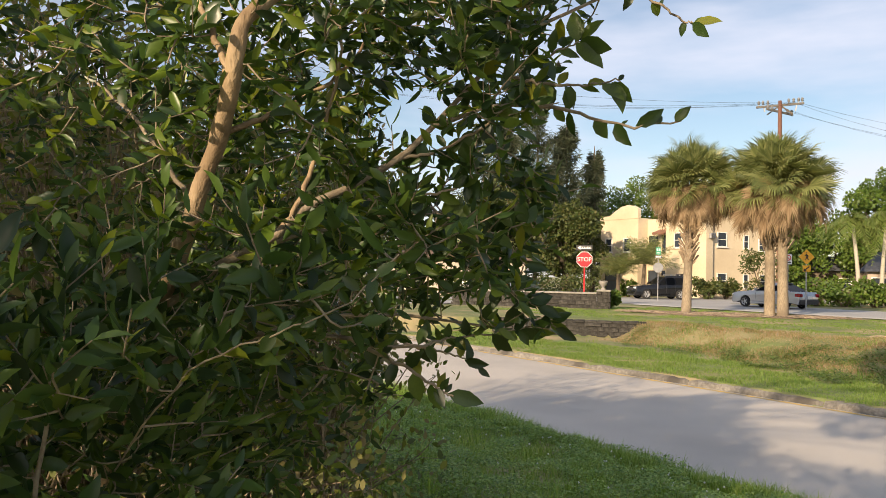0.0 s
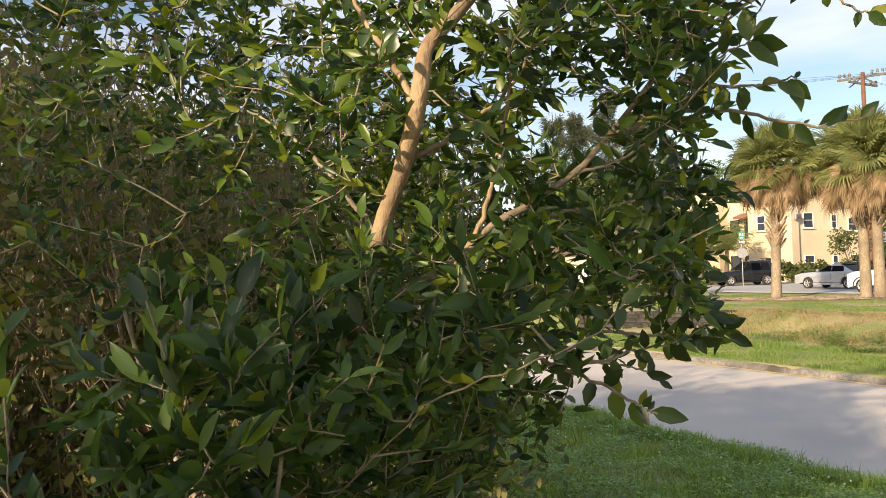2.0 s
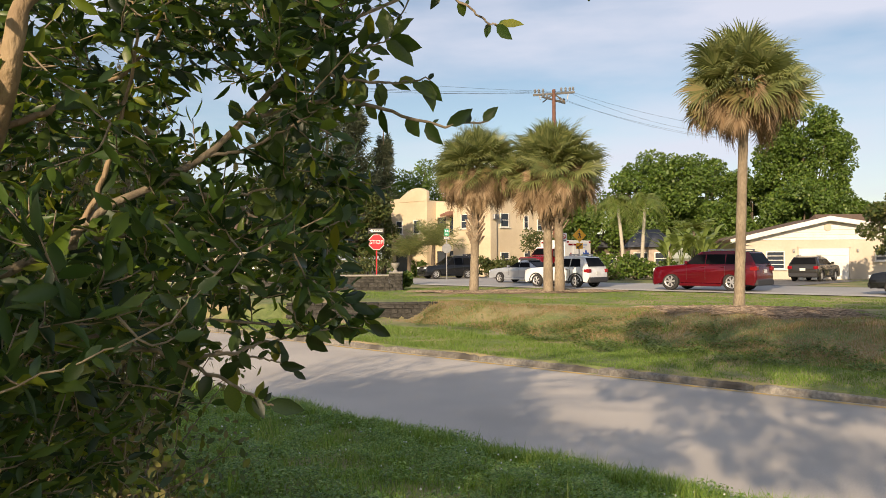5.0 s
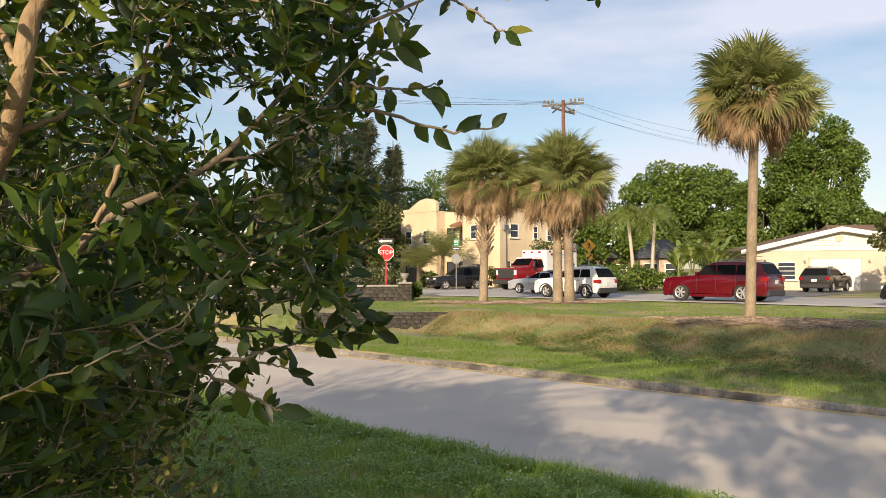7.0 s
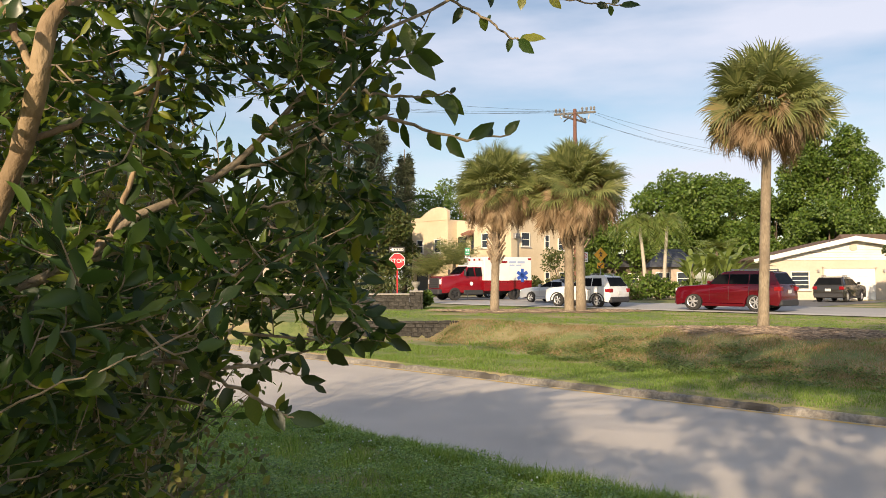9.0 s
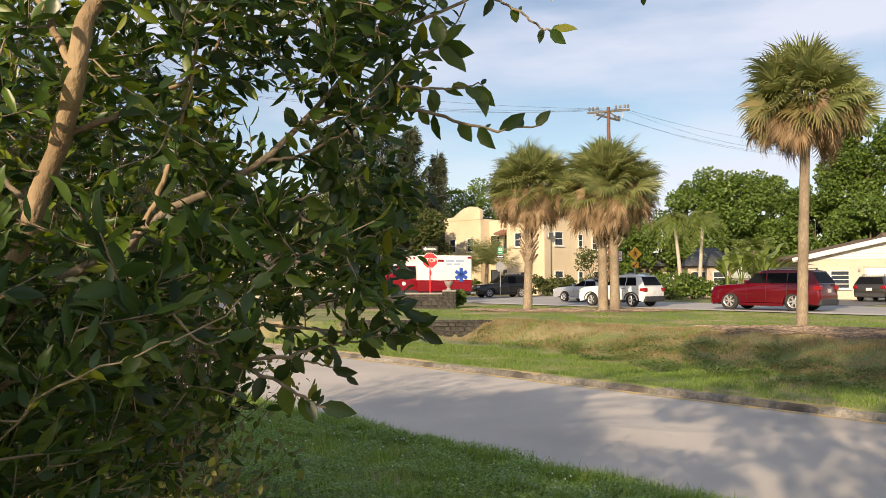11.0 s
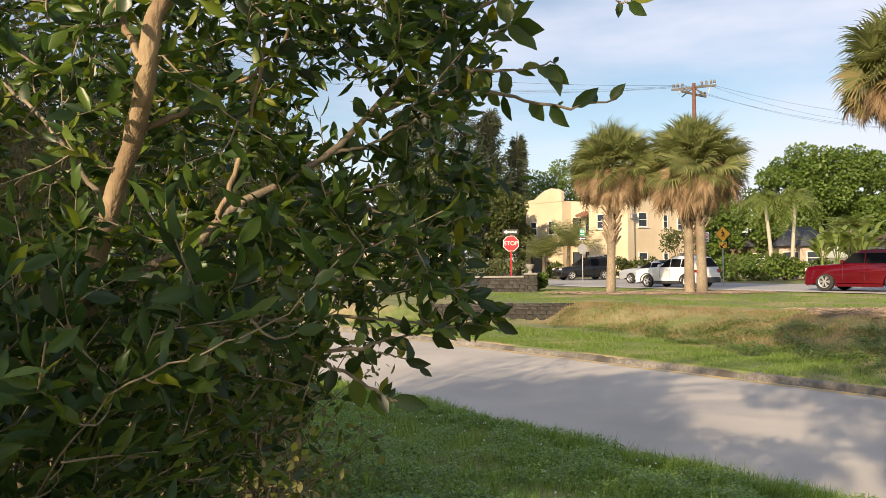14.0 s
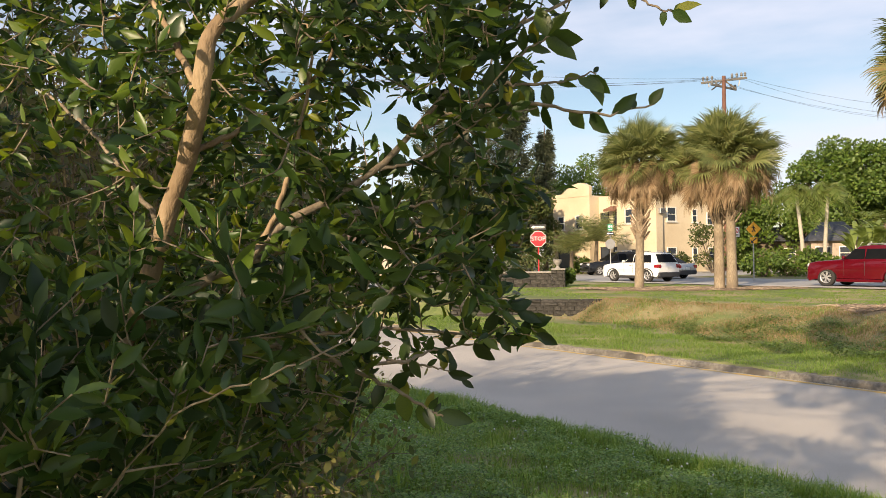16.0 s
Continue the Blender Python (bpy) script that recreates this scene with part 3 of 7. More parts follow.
def gable_house():
    root = thing("house", pose(26.2, 55.6, 0.65, 0, 0, -7), "low cream house with white gable and closed garage door", "house")
    W, D, Hh, PK = 14.5, 6.5, 2.75, 4.15
    x0, x1 = -4.2, W - 4.2
    px = 1.75
    bm = B()
    a = [(x0, -0.2), (x1, -0.2), (x1, Hh), (px, PK), (x0, Hh)]
    f0 = [bm.verts.new((x, 0, z)) for x, z in a]
    f1 = [bm.verts.new((x, D, z)) for x, z in a]
    bm.faces.new(f0)
    bm.faces.new(f1[::-1])
    for i in range(5):
        j = (i + 1) % 5
        bm.faces.new((f0[i], f1[i], f1[j], f0[j]))
    part("wall", bm, M_CREAM, root)
    # white boarded gable triangle
    bm = B()
    k = (PK - Hh) / (px - x0)
    k2 = (PK - Hh) / (x1 - px)
    nb = 8
    for i in range(nb):
        z0, z1 = Hh + (PK - Hh) * i / nb, Hh + (PK - Hh) * (i + 1) / nb - 0.015
        l0, r0 = x0 + (z0 - Hh) / k, x1 - (z0 - Hh) / k2
        l1, r1 = x0 + (z1 - Hh) / k, x1 - (z1 - Hh) / k2
        f_ = [bm.verts.new(p) for p in ((l0, -0.045, z0), (r0, -0.045, z0), (r1, -0.025, z1), (l1, -0.025, z1))]
        g_ = [bm.verts.new(v.co + Vector((0, 0.02, 0))) for v in f_]
        bm.faces.new(f_)
        for q in range(4):
            bm.faces.new((f_[q], g_[q], g_[(q + 1) % 4], f_[(q + 1) % 4]))
        part("board", bm, M_WHITE, root)
        bm = B()
    bm.free()
    for sgn, (xa, xb) in enumerate(((x0 - 0.7, px), (x1 + 0.7, px))):
        kk = k if sgn == 0 else k2
        za = PK - abs(px - xa) * kk
        bm = B()
        vs = []
        for y in (-0.55, D + 0.4):
            for x, z in ((xa, za + 0.06), (xb, PK + 0.06), (xb, PK + 0.2), (xa, za + 0.2)):
                vs.append(bm.verts.new((x, y, z)))
        for f in ((0, 1, 2, 3), (7, 6, 5, 4), (0, 4, 5, 1), (1, 5, 6, 2), (2, 6, 7, 3), (3, 7, 4, 0)):
            bm.faces.new([vs[i] for i in f])
        part("roof", bm, M_SHINGLE, root)
        bm = B()
        vs = []
        for y in (-0.6, -0.555):
            for x, z in ((xa, za - 0.1), (xb, PK - 0.1), (xb, PK + 0.22), (xa, za + 0.22)):
                vs.append(bm.verts.new((x, y, z)))
        for f in ((0, 1, 2, 3), (7, 6, 5, 4), (0, 4, 5, 1), (1, 5, 6, 2), (2, 6, 7, 3), (3, 7, 4, 0)):
            bm.faces.new([vs[i] for i in f])
        part("fascia", bm, M_WHITE, root)
    # brown roof of the wing behind
    bm = B()
    lo = [bm.verts.new(p) for p in ((1.9, 1.2, 3.3), (12.5, 1.2, 3.3), (12.5, 8.6, 3.3), (1.9, 8.6, 3.3))]
    hi = [bm.verts.new(p) for p in ((2.6, 4.9, 4.75), (11.6, 4.9, 4.75))]
    for f in ((lo[0], lo[1], hi[1], hi[0]), (lo[1], lo[2], hi[1]), (lo[2], lo[3], hi[0], hi[1]), (lo[3], lo[0], hi[0]), (lo[3], lo[2], lo[1], lo[0])):
        bm.faces.new(f)
    part("rear_roof", bm, M_SHINGLE, root, "brown shingle roof of the rear wing")
    # garage door of four panels
    gd = part("garage_door", box(B(), (1.5, -0.005, 1.05), (3.3, 0.05, 2.2)), M_WHITE, root)
    for i in range(4):
        part("door_panel", box(B(), (1.5, -0.045, 0.3 + i * 0.53), (3.2, 0.03, 0.5), 0.012), M_WHITE, gd)
    bm = B()
    for sx in (-1, 1):
        box(bm, (1.5 + sx * 1.72, -0.03, 1.1), (0.12, 0.06, 2.3))
    box(bm, (1.5, -0.03, 2.22), (3.56, 0.06, 0.12))
    part("door_trim", bm, M_CREAM, root)
    window_part(root, "window", (-1.75, -0.01, 1.35), 1.25, 1.25, Matrix(), rows=4)
    window_part(root, "window", (5.4, -0.01, 1.75), 1.1, 0.95, Matrix(), rows=3)
    window_part(root, "window", (8.6, -0.01, 1.5), 1.4, 1.2, Matrix(), rows=2)
    bm = B()
    lathe(bm, [(0.26, 0), (0.24, 0.03)], 16)
    bmesh.ops.rotate(bm, verts=bm.verts, matrix=Matrix.Rotation(radians(90), 3, "X"), cent=(0, 0, 0))
    part("gable_vent", bm, M_CREAM, root).location = (px, -0.05, PK - 0.55)
    for x in (-0.55, 3.7):
        part("wall_lamp", box(B(), (x, -0.1, 2.0), (0.12, 0.16, 0.2), 0.02), M_METAL, root)


gable_house()


def back_house(name, m, w, d, h, pk, wall_m, roof_m, label):
    root = thing(name, m, label, "house")
    part("wall", box(B(), (0, 0, h / 2), (w, d, h)), wall_m, root)
    bm = B()
    e = 0.5
    b = [bm.verts.new(p) for p in ((-w / 2 - e, -d / 2 - e, h), (w / 2 + e, -d / 2 - e, h), (w / 2 + e, d / 2 + e, h), (-w / 2 - e, d / 2 + e, h))]
    t = [bm.verts.new(p) for p in ((-w / 4, 0, pk), (w / 4, 0, pk))]
    for f in ((b[0], b[1], t[1], t[0]), (b[1], b[2], t[1]), (b[2], b[3], t[0], t[1]), (b[3], b[0], t[0])):
        bm.faces.new(f)
    bm.faces.new(b[::-1])
    part("roof", bm, roof_m, root)
    for x in (-w / 4, w / 4):
        window_part(root, "window", (x, -d / 2 - 0.01, 1.5), 1.1, 1.0, Matrix())
    return root


M_PINK = mat("pink_beige_wall", (0.4, 0.32, 0.26), (0.46, 0.37, 0.3), 6, 0.9, 0.2, 60)
back_house("small_house", pose(18.6, 66.5, 0.65, 0, 0, -12), 3.2, 6.0, 2.4, 3.9, M_PINK, M_GREYROOF, "small pink-beige house with dark grey hipped roof behind plants")
back_house("bungalow", pose(-14.5, 63.0, 0.65, 0, 0, 20), 11.0, 8.0, 2.7, 4.5, M_CREAM, M_SHINGLE, "bungalow with brown shingle roof behind the trees")
back_house("garden_shed", pose(14.6, 82, 0.65, 0, 0, -5), 16, 6.0, 2.6, 4.0, M_TRUNK, M_GREYROOF, "dark brown house in deep shade under trees")

# ---- signs and utility pole ----


def letters(text, size, material, parent, place, rx=90):
    cu = bpy.data.curves.new("lettering", "FONT")
    cu.body, cu.size, cu.align_x, cu.align_y, cu.extrude = text, size, "CENTER", "CENTER", 0.003
    tmp = bpy.data.objects.new("lettering", cu)
    me = bpy.data.meshes.new_from_object(tmp)
    bpy.data.objects.remove(tmp)
    me.materials.append(material)
    ob = link("lettering", me, parent)
    ob.matrix_basis = pose(*place, rx, 0, 0)
    return ob


def plate_shape(pts, t=0.02):
    """A flat plate standing in the x-z plane, facing minus y."""
    bm = B()
    a = [bm.verts.new((x, -t / 2, z)) for x, z in pts]
    b = [bm.verts.new((x, t / 2, z)) for x, z in pts]
    bm.faces.new(a)
    bm.faces.new(b[::-1])
    for i in range(len(pts)):
        j = (i + 1) % len(pts)
        bm.faces.new((a[i], b[i], b[j], a[j]))
    return bm


def ngon(n, r, turn=0.0):
    return [(r * math.cos(2 * math.pi * i / n + turn), r * math.sin(2 * math.pi * i / n + turn)) for i in range(n)]


def rect(w, h, z=0.0, x=0.0):
    return [(x - w / 2, z - h / 2), (x + w / 2, z - h / 2), (x + w / 2, z + h / 2), (x - w / 2, z + h / 2)]


def stop_sign():
    root = thing("stop_sign", pose(-2.55, 45.0, 0.65, 0, 0, 4), "red stop sign with one-way plate on a red post", "traffic sign")
    part("post", box(B(), (0, 0.03, 1.55), (0.07, 0.05, 3.1), 0.008), M_SIGNRED, root, "red painted post")
    s = part("sign_face", plate_shape(ngon(8, 0.46, math.pi / 8)), M_SIGNWHITE, root)
    s.location = (0, -0.03, 2.5)
    part("red_field", plate_shape(ngon(8, 0.43, math.pi / 8), 0.01), M_SIGNRED, s).location = (0, -0.014, 0)
    letters("STOP", 0.32, M_SIGNWHITE, s, (0, -0.024, 0))
    o = part("one_way_plate", plate_shape(rect(0.88, 0.3)), M_SIGNBLACK, root, "black and white one-way plate")
    o.location = (-0.02, -0.03, 3.14)
    arrow = [(-0.38, 0), (-0.2, 0.1), (-0.2, 0.055), (0.36, 0.055), (0.36, -0.055), (-0.2, -0.055), (-0.2, -0.1)]
    part("arrow", plate_shape(arrow[::-1], 0.006), M_SIGNWHITE, o).location = (0, -0.014, 0)
    bm = B()
    for x in np.linspace(-0.14, 0.32, 6):
        box(bm, (x, -0.02, 0), (0.05, 0.006, 0.06))
    part("text_bar", bm, M_SIGNBLACK, o)


stop_sign()


def diamond_sign(m, label):
    root = thing("warning_sign", m, label, "traffic sign")
    part("post", cyl(B(), (0, 0.03, 0), (0, 0.03, 3.1), 0.035), M_METAL, root)
    d = part("sign_face", plate_shape(ngon(4, 0.42)), M_SIGNAMBER, root)
    d.location = (0, -0.02, 2.92)
    bm = B()
    for p, q, r in (((0.02, 0.02), (-0.02, 0.2), 0.045), ((0.02, 0.02), (0.12, -0.22), 0.03), ((0.02, 0.02), (-0.1, -0.22), 0.03), ((-0.02, 0.18), (0.14, 0.04), 0.025), ((-0.02, 0.18), (-0.15, 0.06), 0.025), ((-0.02, 0.26), (-0.02, 0.32), 0.045)):
        cyl(bm, (p[0] * 0.76, -0.016, p[1] * 0.76), (q[0] * 0.76, -0.016, q[1] * 0.76), r * 0.76, seg=6)
    part("symbol", bm, M_SIGNBLACK, d)
    q = part("lower_plate", plate_shape(rect(0.42, 0.34)), M_SIGNAMBER, root)
    q.location = (0, -0.02, 2.28)
    bm = B()
    cyl(bm, (0.14, -0.016, 0.12), (-0.12, -0.016, -0.1), 0.03, seg=6)
    cyl(bm, (-0.14, -0.016, -0.12), (-0.02, -0.016, -0.13), 0.03, seg=6)
    cyl(bm, (-0.14, -0.016, -0.12), (-0.14, -0.016, 0.0), 0.03, seg=6)
    part("symbol", bm, M_SIGNBLACK, q)


diamond_sign(pose(9.3, 48.0, 0.65, 0, 0, 8), "amber pedestrian crossing sign on a grey post")
diamond_sign(pose(3.45, 53.5, 0.65, 0, 0, 72), "amber warning sign seen nearly edge-on behind a palm trunk")
ps = thing("parking_sign", pose(8.35, 48.0, 0.65, 0, 0, -4), "white prohibition sign on a thin grey post", "traffic sign")
part("post", cyl(B(), (0, 0.03, 0), (0, 0.03, 3.0), 0.03), M_METAL, ps)
pf = part("sign_face", plate_shape(rect(0.4, 0.56)), M_SIGNWHITE, ps)
pf.location = (0, -0.02, 2.78)
bm_ = B()
for i_ in range(20):
    a0_, a1_ = 2 * math.pi * i_ / 20, 2 * math.pi * (i_ + 1) / 20
    cyl(bm_, (0.14 * math.cos(a0_), -0.016, 0.07 + 0.14 * math.sin(a0_)), (0.14 * math.cos(a1_), -0.016, 0.07 + 0.14 * math.sin(a1_)), 0.02, seg=5)
cyl(bm_, (-0.1, -0.016, 0.17), (0.1, -0.016, -0.03), 0.018, seg=5)
part("red_ring", bm_, M_SIGNRED, pf)
part("text_bar", box(B(), (0, -0.016, -0.18), (0.3, 0.008, 0.06)), M_SIGNBLACK, pf)


def route_sign():
    root = thing("route_sign", pose(1.75, 60.5, 0.65, 0, 0, 2), "small green route sign over grey plates on a post", "traffic sign")
    part("post", cyl(B(), (0, 0.03, 0), (0, 0.03, 3.9), 0.03), M_METAL, root)
    g = part("green_plate", plate_shape(rect(0.36, 0.52)), M_SIGNGREEN, root)
    g.location = (0, -0.02, 3.55)
    bm = B()
    for x, z, w, h in ((-0.07, 0.09, 0.09, 0.16), (0.08, 0.09, 0.09, 0.16), (0.0, -0.14, 0.24, 0.05)):
        box(bm, (x, -0.014, z), (w, 0.006, h))
    part("text_bar", bm, M_SIGNWHITE, g)
    o = part("arrow_plate", plate_shape(rect(0.5, 0.2)), M_SIGNBLACK, root)
    o.location = (0, -0.02, 3.12)
    arrow = [(-0.22, 0), (-0.12, 0.07), (-0.12, 0.035), (0.21, 0.035), (0.21, -0.035), (-0.12, -0.035), (-0.12, -0.07)]
    part("arrow", plate_shape(arrow[::-1], 0.006), M_SIGNWHITE, o).location = (0, -0.014, 0)
    k = part("grey_back", plate_shape(ngon(8, 0.38, math.pi / 8)), M_SIGNBACK, root, "bare metal back of an octagonal sign")
    k.location = (0, -0.02, 2.35)


route_sign()


def utility_pole():
    X, Y = 12.2, 75.0
    root = thing("utility_pole", pose(X, Y, 0.65), "tall reddish wooden utility pole with insulators on crossarms", "utility pole")
    part("pole", cyl(B(), (0, 0, 0), (0, 0, 17.3), 0.24, 0.16, 12), M_POLE, root)
    arm = part("crossarm", box(B(), (0, 0, 16.9), (3.9, 0.16, 0.18), rot=Matrix.Rotation(radians(-4), 4, "Y")), M_GREYWOOD, root)
    low_arm = part("crossarm", box(B(), (0, 0, 0), (3.1, 0.15, 0.16)), M_GREYWOOD, root)
    low_arm.matrix_basis = pose(0, 0.12, 16.35, 0, 4, 38)
    for x in (-1.4, -0.9, 0.9, 1.4):
        part("insulator", lathe(B(), [(0.06, 0.06), (0.13, 0.16), (0.08, 0.22), (0.13, 0.3), (0.05, 0.42)], 8), M_SIGNBACK, low_arm).location = (x, 0, 0)
    for x in (-1.75, -1.4, -1.0, 0.7, 1.1, 1.5, 1.8):
        bm = B()
        lathe_b = [(0.06, 0), (0.13, 0.1), (0.08, 0.15), (0.13, 0.23), (0.05, 0.36)]
        lathe(bm, lathe_b, 8)
        for v in bm.verts:
            v.co.x += x
            v.co.z += 17.08 + 0.07 * x
        part("insulator", bm, M_SIGNBACK, arm)
        cyl_b = cyl(B(), (x, 0, 16.9 + 0.07 * x), (x, 0, 17.1 + 0.07 * x), 0.035)
        part("pin", cyl_b, M_METAL, arm)
    for sg in (-1, 1):
        part("brace", box(B(), (sg * 0.6, 0, 16.45), (0.1, 0.1, 1.15), rot=Matrix.Rotation(radians(-sg * 52), 4, "Y")), M_TRUNK, root)
        part("hanger", box(B(), (sg * 1.3, 0.05, 16.62), (0.09, 0.09, 0.5), rot=Matrix.Rotation(radians(sg * 12), 4, "Y")), M_METAL, root)
    # cables sag away to both sides
    for i, (dx, sag) in enumerate(((-1.5, 1.0), (-0.9, 1.4), (1.2, 1.7), (1.5, 1.0))):
        for side, end in ((-1, (-30, 62, 19.0)), (1, (44, 98, 17.0))):
            p, q = Vector((X + dx, Y, 17.75)), Vector(end) + Vector((dx, dx * -0.5, dx * 0.3))
            pts = [p.lerp(q, u) - Vector((0, 0, 4 * sag * u * (1 - u))) for u in np.linspace(0, 1, 16)]
            V, F = tube([tuple(a) for a in pts], [0.0105] * 16, 4)
            link("cable", arr_mesh("cable", V - np.array([X, Y, 0.65]), F, M_CABLE), root)


utility_pole()

# ---- palms ----


def fan_frond(n_seg, length, width):
    """Template of a fan leaf in its own plane: stiff pointed blades from a hub, folded along the midrib, with hanging tips."""
    V, F = [], []
    for i in range(n_seg):
        a = (i / (n_seg - 1) - 0.5) * 2 * 1.95 + 0.04 * math.sin(i * 7.3)
        L = length * (0.66 + 0.34 * math.cos(a * 0.6)) * (1 + 0.1 * math.sin(i * 5.1))
        d = np.array([math.cos(a), math.sin(a), 0])
        s = np.array([-math.sin(a), math.cos(a), 0]) * width
        fold = 0.22 * L * abs(math.sin(a))
        for u, w, dz in ((0.02, 0.4, 0.0), (0.5, 1.15, fold * 0.5), (0.78, 0.7, fold * 0.72 - 0.03 * L), (1.0, 0.07, fold * 0.7 - 0.2 * L)):
            c = d * L * u + np.array([0, 0, dz])
            V += [c - s * w, c + s * w]
        o = i * 8
        F += [(o + 2 * k, o + 2 * k + 1, o + 2 * k + 3, o + 2 * k + 2) for k in range(3)]
    return np.array(V), np.array(F)


FAN = fan_frond(34, 1.0, 0.03)


def sabal(name, base, height, lean, crown_r, label, r0=0.19, boots=(0.7, 1.0), seed=1, skirt=1.0, trunks=None):
    """A cabbage palm: trunk, old leaf bases, and a round head of fan leaves, green above and dead below."""
    g = np.random.default_rng(seed)
    root = thing(name, pose(*base), label, "palm tree", "cabbage palms")
    tops = []
    for k, (bx, by, lx, ly, hh, rr) in enumerate(trunks or [(0, 0, lean[0], lean[1], height, r0)]):
        pts = smooth_line([(bx, by, -0.15), (bx + lx * 0.35, by + ly * 0.35, hh * 0.35), (bx + lx * 0.7, by + ly * 0.7, hh * 0.7), (bx + lx, by + ly, hh)], 22)
        rad = rr * (1 + 0.28 * np.exp(-np.linspace(0, 9, 22)) - 0.12 * np.linspace(0, 1, 22)) * (1 + 0.03 * g.standard_normal(22))
        V, F = tube(pts, rad, 14)
        link("trunk", arr_mesh("trunk", V, F, M_PALMBARK, True), root)
        tops.append(pts[-1])
        # old leaf bases crossing over each other
        bm = B()
        i = 0
        z = boots[0] * hh
        while z < boots[1] * hh:
            u = z / hh * 21
            c = pts[min(21, int(u))]
            a = i * 2.4
            d = Vector((math.cos(a), math.sin(a), 0))
            p = Vector(c) + d * rr * 0.95
            p.z = z
            t = Vector((-d.y, d.x, 0)) * random.choice((-1, 1)) * 0.35
            q = p + d * 0.24 + t * 0.4 + Vector((0, 0, 0.4))
            box(bm, (p + q) / 2, (0.15, 0.05, (q - p).length), 0.008, (q - p).to_track_quat("Z", "Y").to_matrix().to_4x4())
            i += 1
            z += 0.045
        tagged(part("boot_mass", bm, M_BOOT, root, "crossed brown leaf bases"), kind="stuff")
    for kind, material, count, el0, el1, scale in (("green_frond", M_FROND, 96, 89, -12, 1.0), ("yellow_frond", M_FRONDY, 20, 0, -22, 0.95), ("dead_frond", M_FRONDB, int(92 * skirt), -2, -48, 0.95)):
        for top in tops:
            nf = count if len(tops) == 1 else int(count * 0.75)
            el = 0.5 * np.arcsin(np.linspace(math.sin(radians(el1)), math.sin(radians(el0)), nf)) + 0.5 * np.radians(np.linspace(el1, el0, nf)) + np.radians(g.normal(0, 5, nf))
            az = np.arange(nf) * 2.39996 + g.normal(0, 0.25, nf)
            out = np.stack([np.cos(el) * np.cos(az), np.cos(el) * np.sin(az), np.sin(el)], -1)
            pet = crown_r * g.uniform(0.34, 0.66, nf) * {"green_frond": 1.0, "yellow_frond": 0.92, "dead_frond": 0.98}[kind]
            hub = np.asarray(top) + np.array([0, 0, 0.35]) + out * pet[:, None] - np.stack([0 * pet, 0 * pet, 0.1 * pet], -1)
            droop = {"green_frond": 0.42, "yellow_frond": 0.9, "dead_frond": 2.2}[kind]
            fwd = unit(out + np.array([0, 0, -droop]) * (g.uniform(0.3, 1.0, nf) * np.cos(el))[:, None])
            up = np.array([0, 0, 1.0])
            side = unit(np.cross(np.tile(up, (nf, 1)), fwd) + 1e-3)
            nrm = np.cross(fwd, side)
            roll = g.normal(0, 0.6, nf)[:, None]
            side, nrm = side * np.cos(roll) + nrm * np.sin(roll), nrm * np.cos(roll) - side * np.sin(roll)
            fl = (crown_r * g.uniform(0.38, 0.52, nf) * scale)[:, None]
            narrow = 1.0 if kind != "dead_frond" else 0.5
            V1, F1 = stamp(FAN[0], FAN[1], hub, fwd * fl, side * fl * narrow, nrm * fl)
            # leaf stalks
            stalk = np.array([[0, -1, 0], [0, 1, 0], [1, 1, 0], [1, -1, 0.0]])
            base_p = np.tile(np.asarray(top) + np.array([0, 0, 0.2]), (nf, 1))
            V2, F2 = stamp(stalk, np.array([[0, 1, 2, 3]]), base_p, hub - base_p, side * 0.022, nrm)
            V, F = join([(V1, F1), (V2, F2)])
            tagged(link(kind, arr_mesh(kind, V, F, material), root), kind="stuff")
    return root


sabal("cabbage_palm", (2.4, 37.9, 0.63), 5.35, (0.17, 0.2), 2.3, "cabbage palm with crisscross old leaf bases and hanging dead fronds", seed=3, boots=(0.42, 1.02), r0=0.2)
sabal("cabbage_palm", (6.1, 37.3, 0.63), 5.1, (0, 0), 2.45, "twin-trunked cabbage palm with a wide head and brown skirt", seed=5, boots=(0.55, 1.02),
      trunks=[(-0.28, 0.1, 0.0, 0.2, 5.15, 0.21), (0.22, -0.1, -0.08, -0.1, 5.35, 0.215)])
sabal("cabbage_palm", (10.05, 25.6, 0.6), 6.65, (0.28, 0.1), 2.2, "tall single cabbage palm with a round green head", seed=8, boots=(0.95, 1.03), r0=0.16, skirt=0.85)


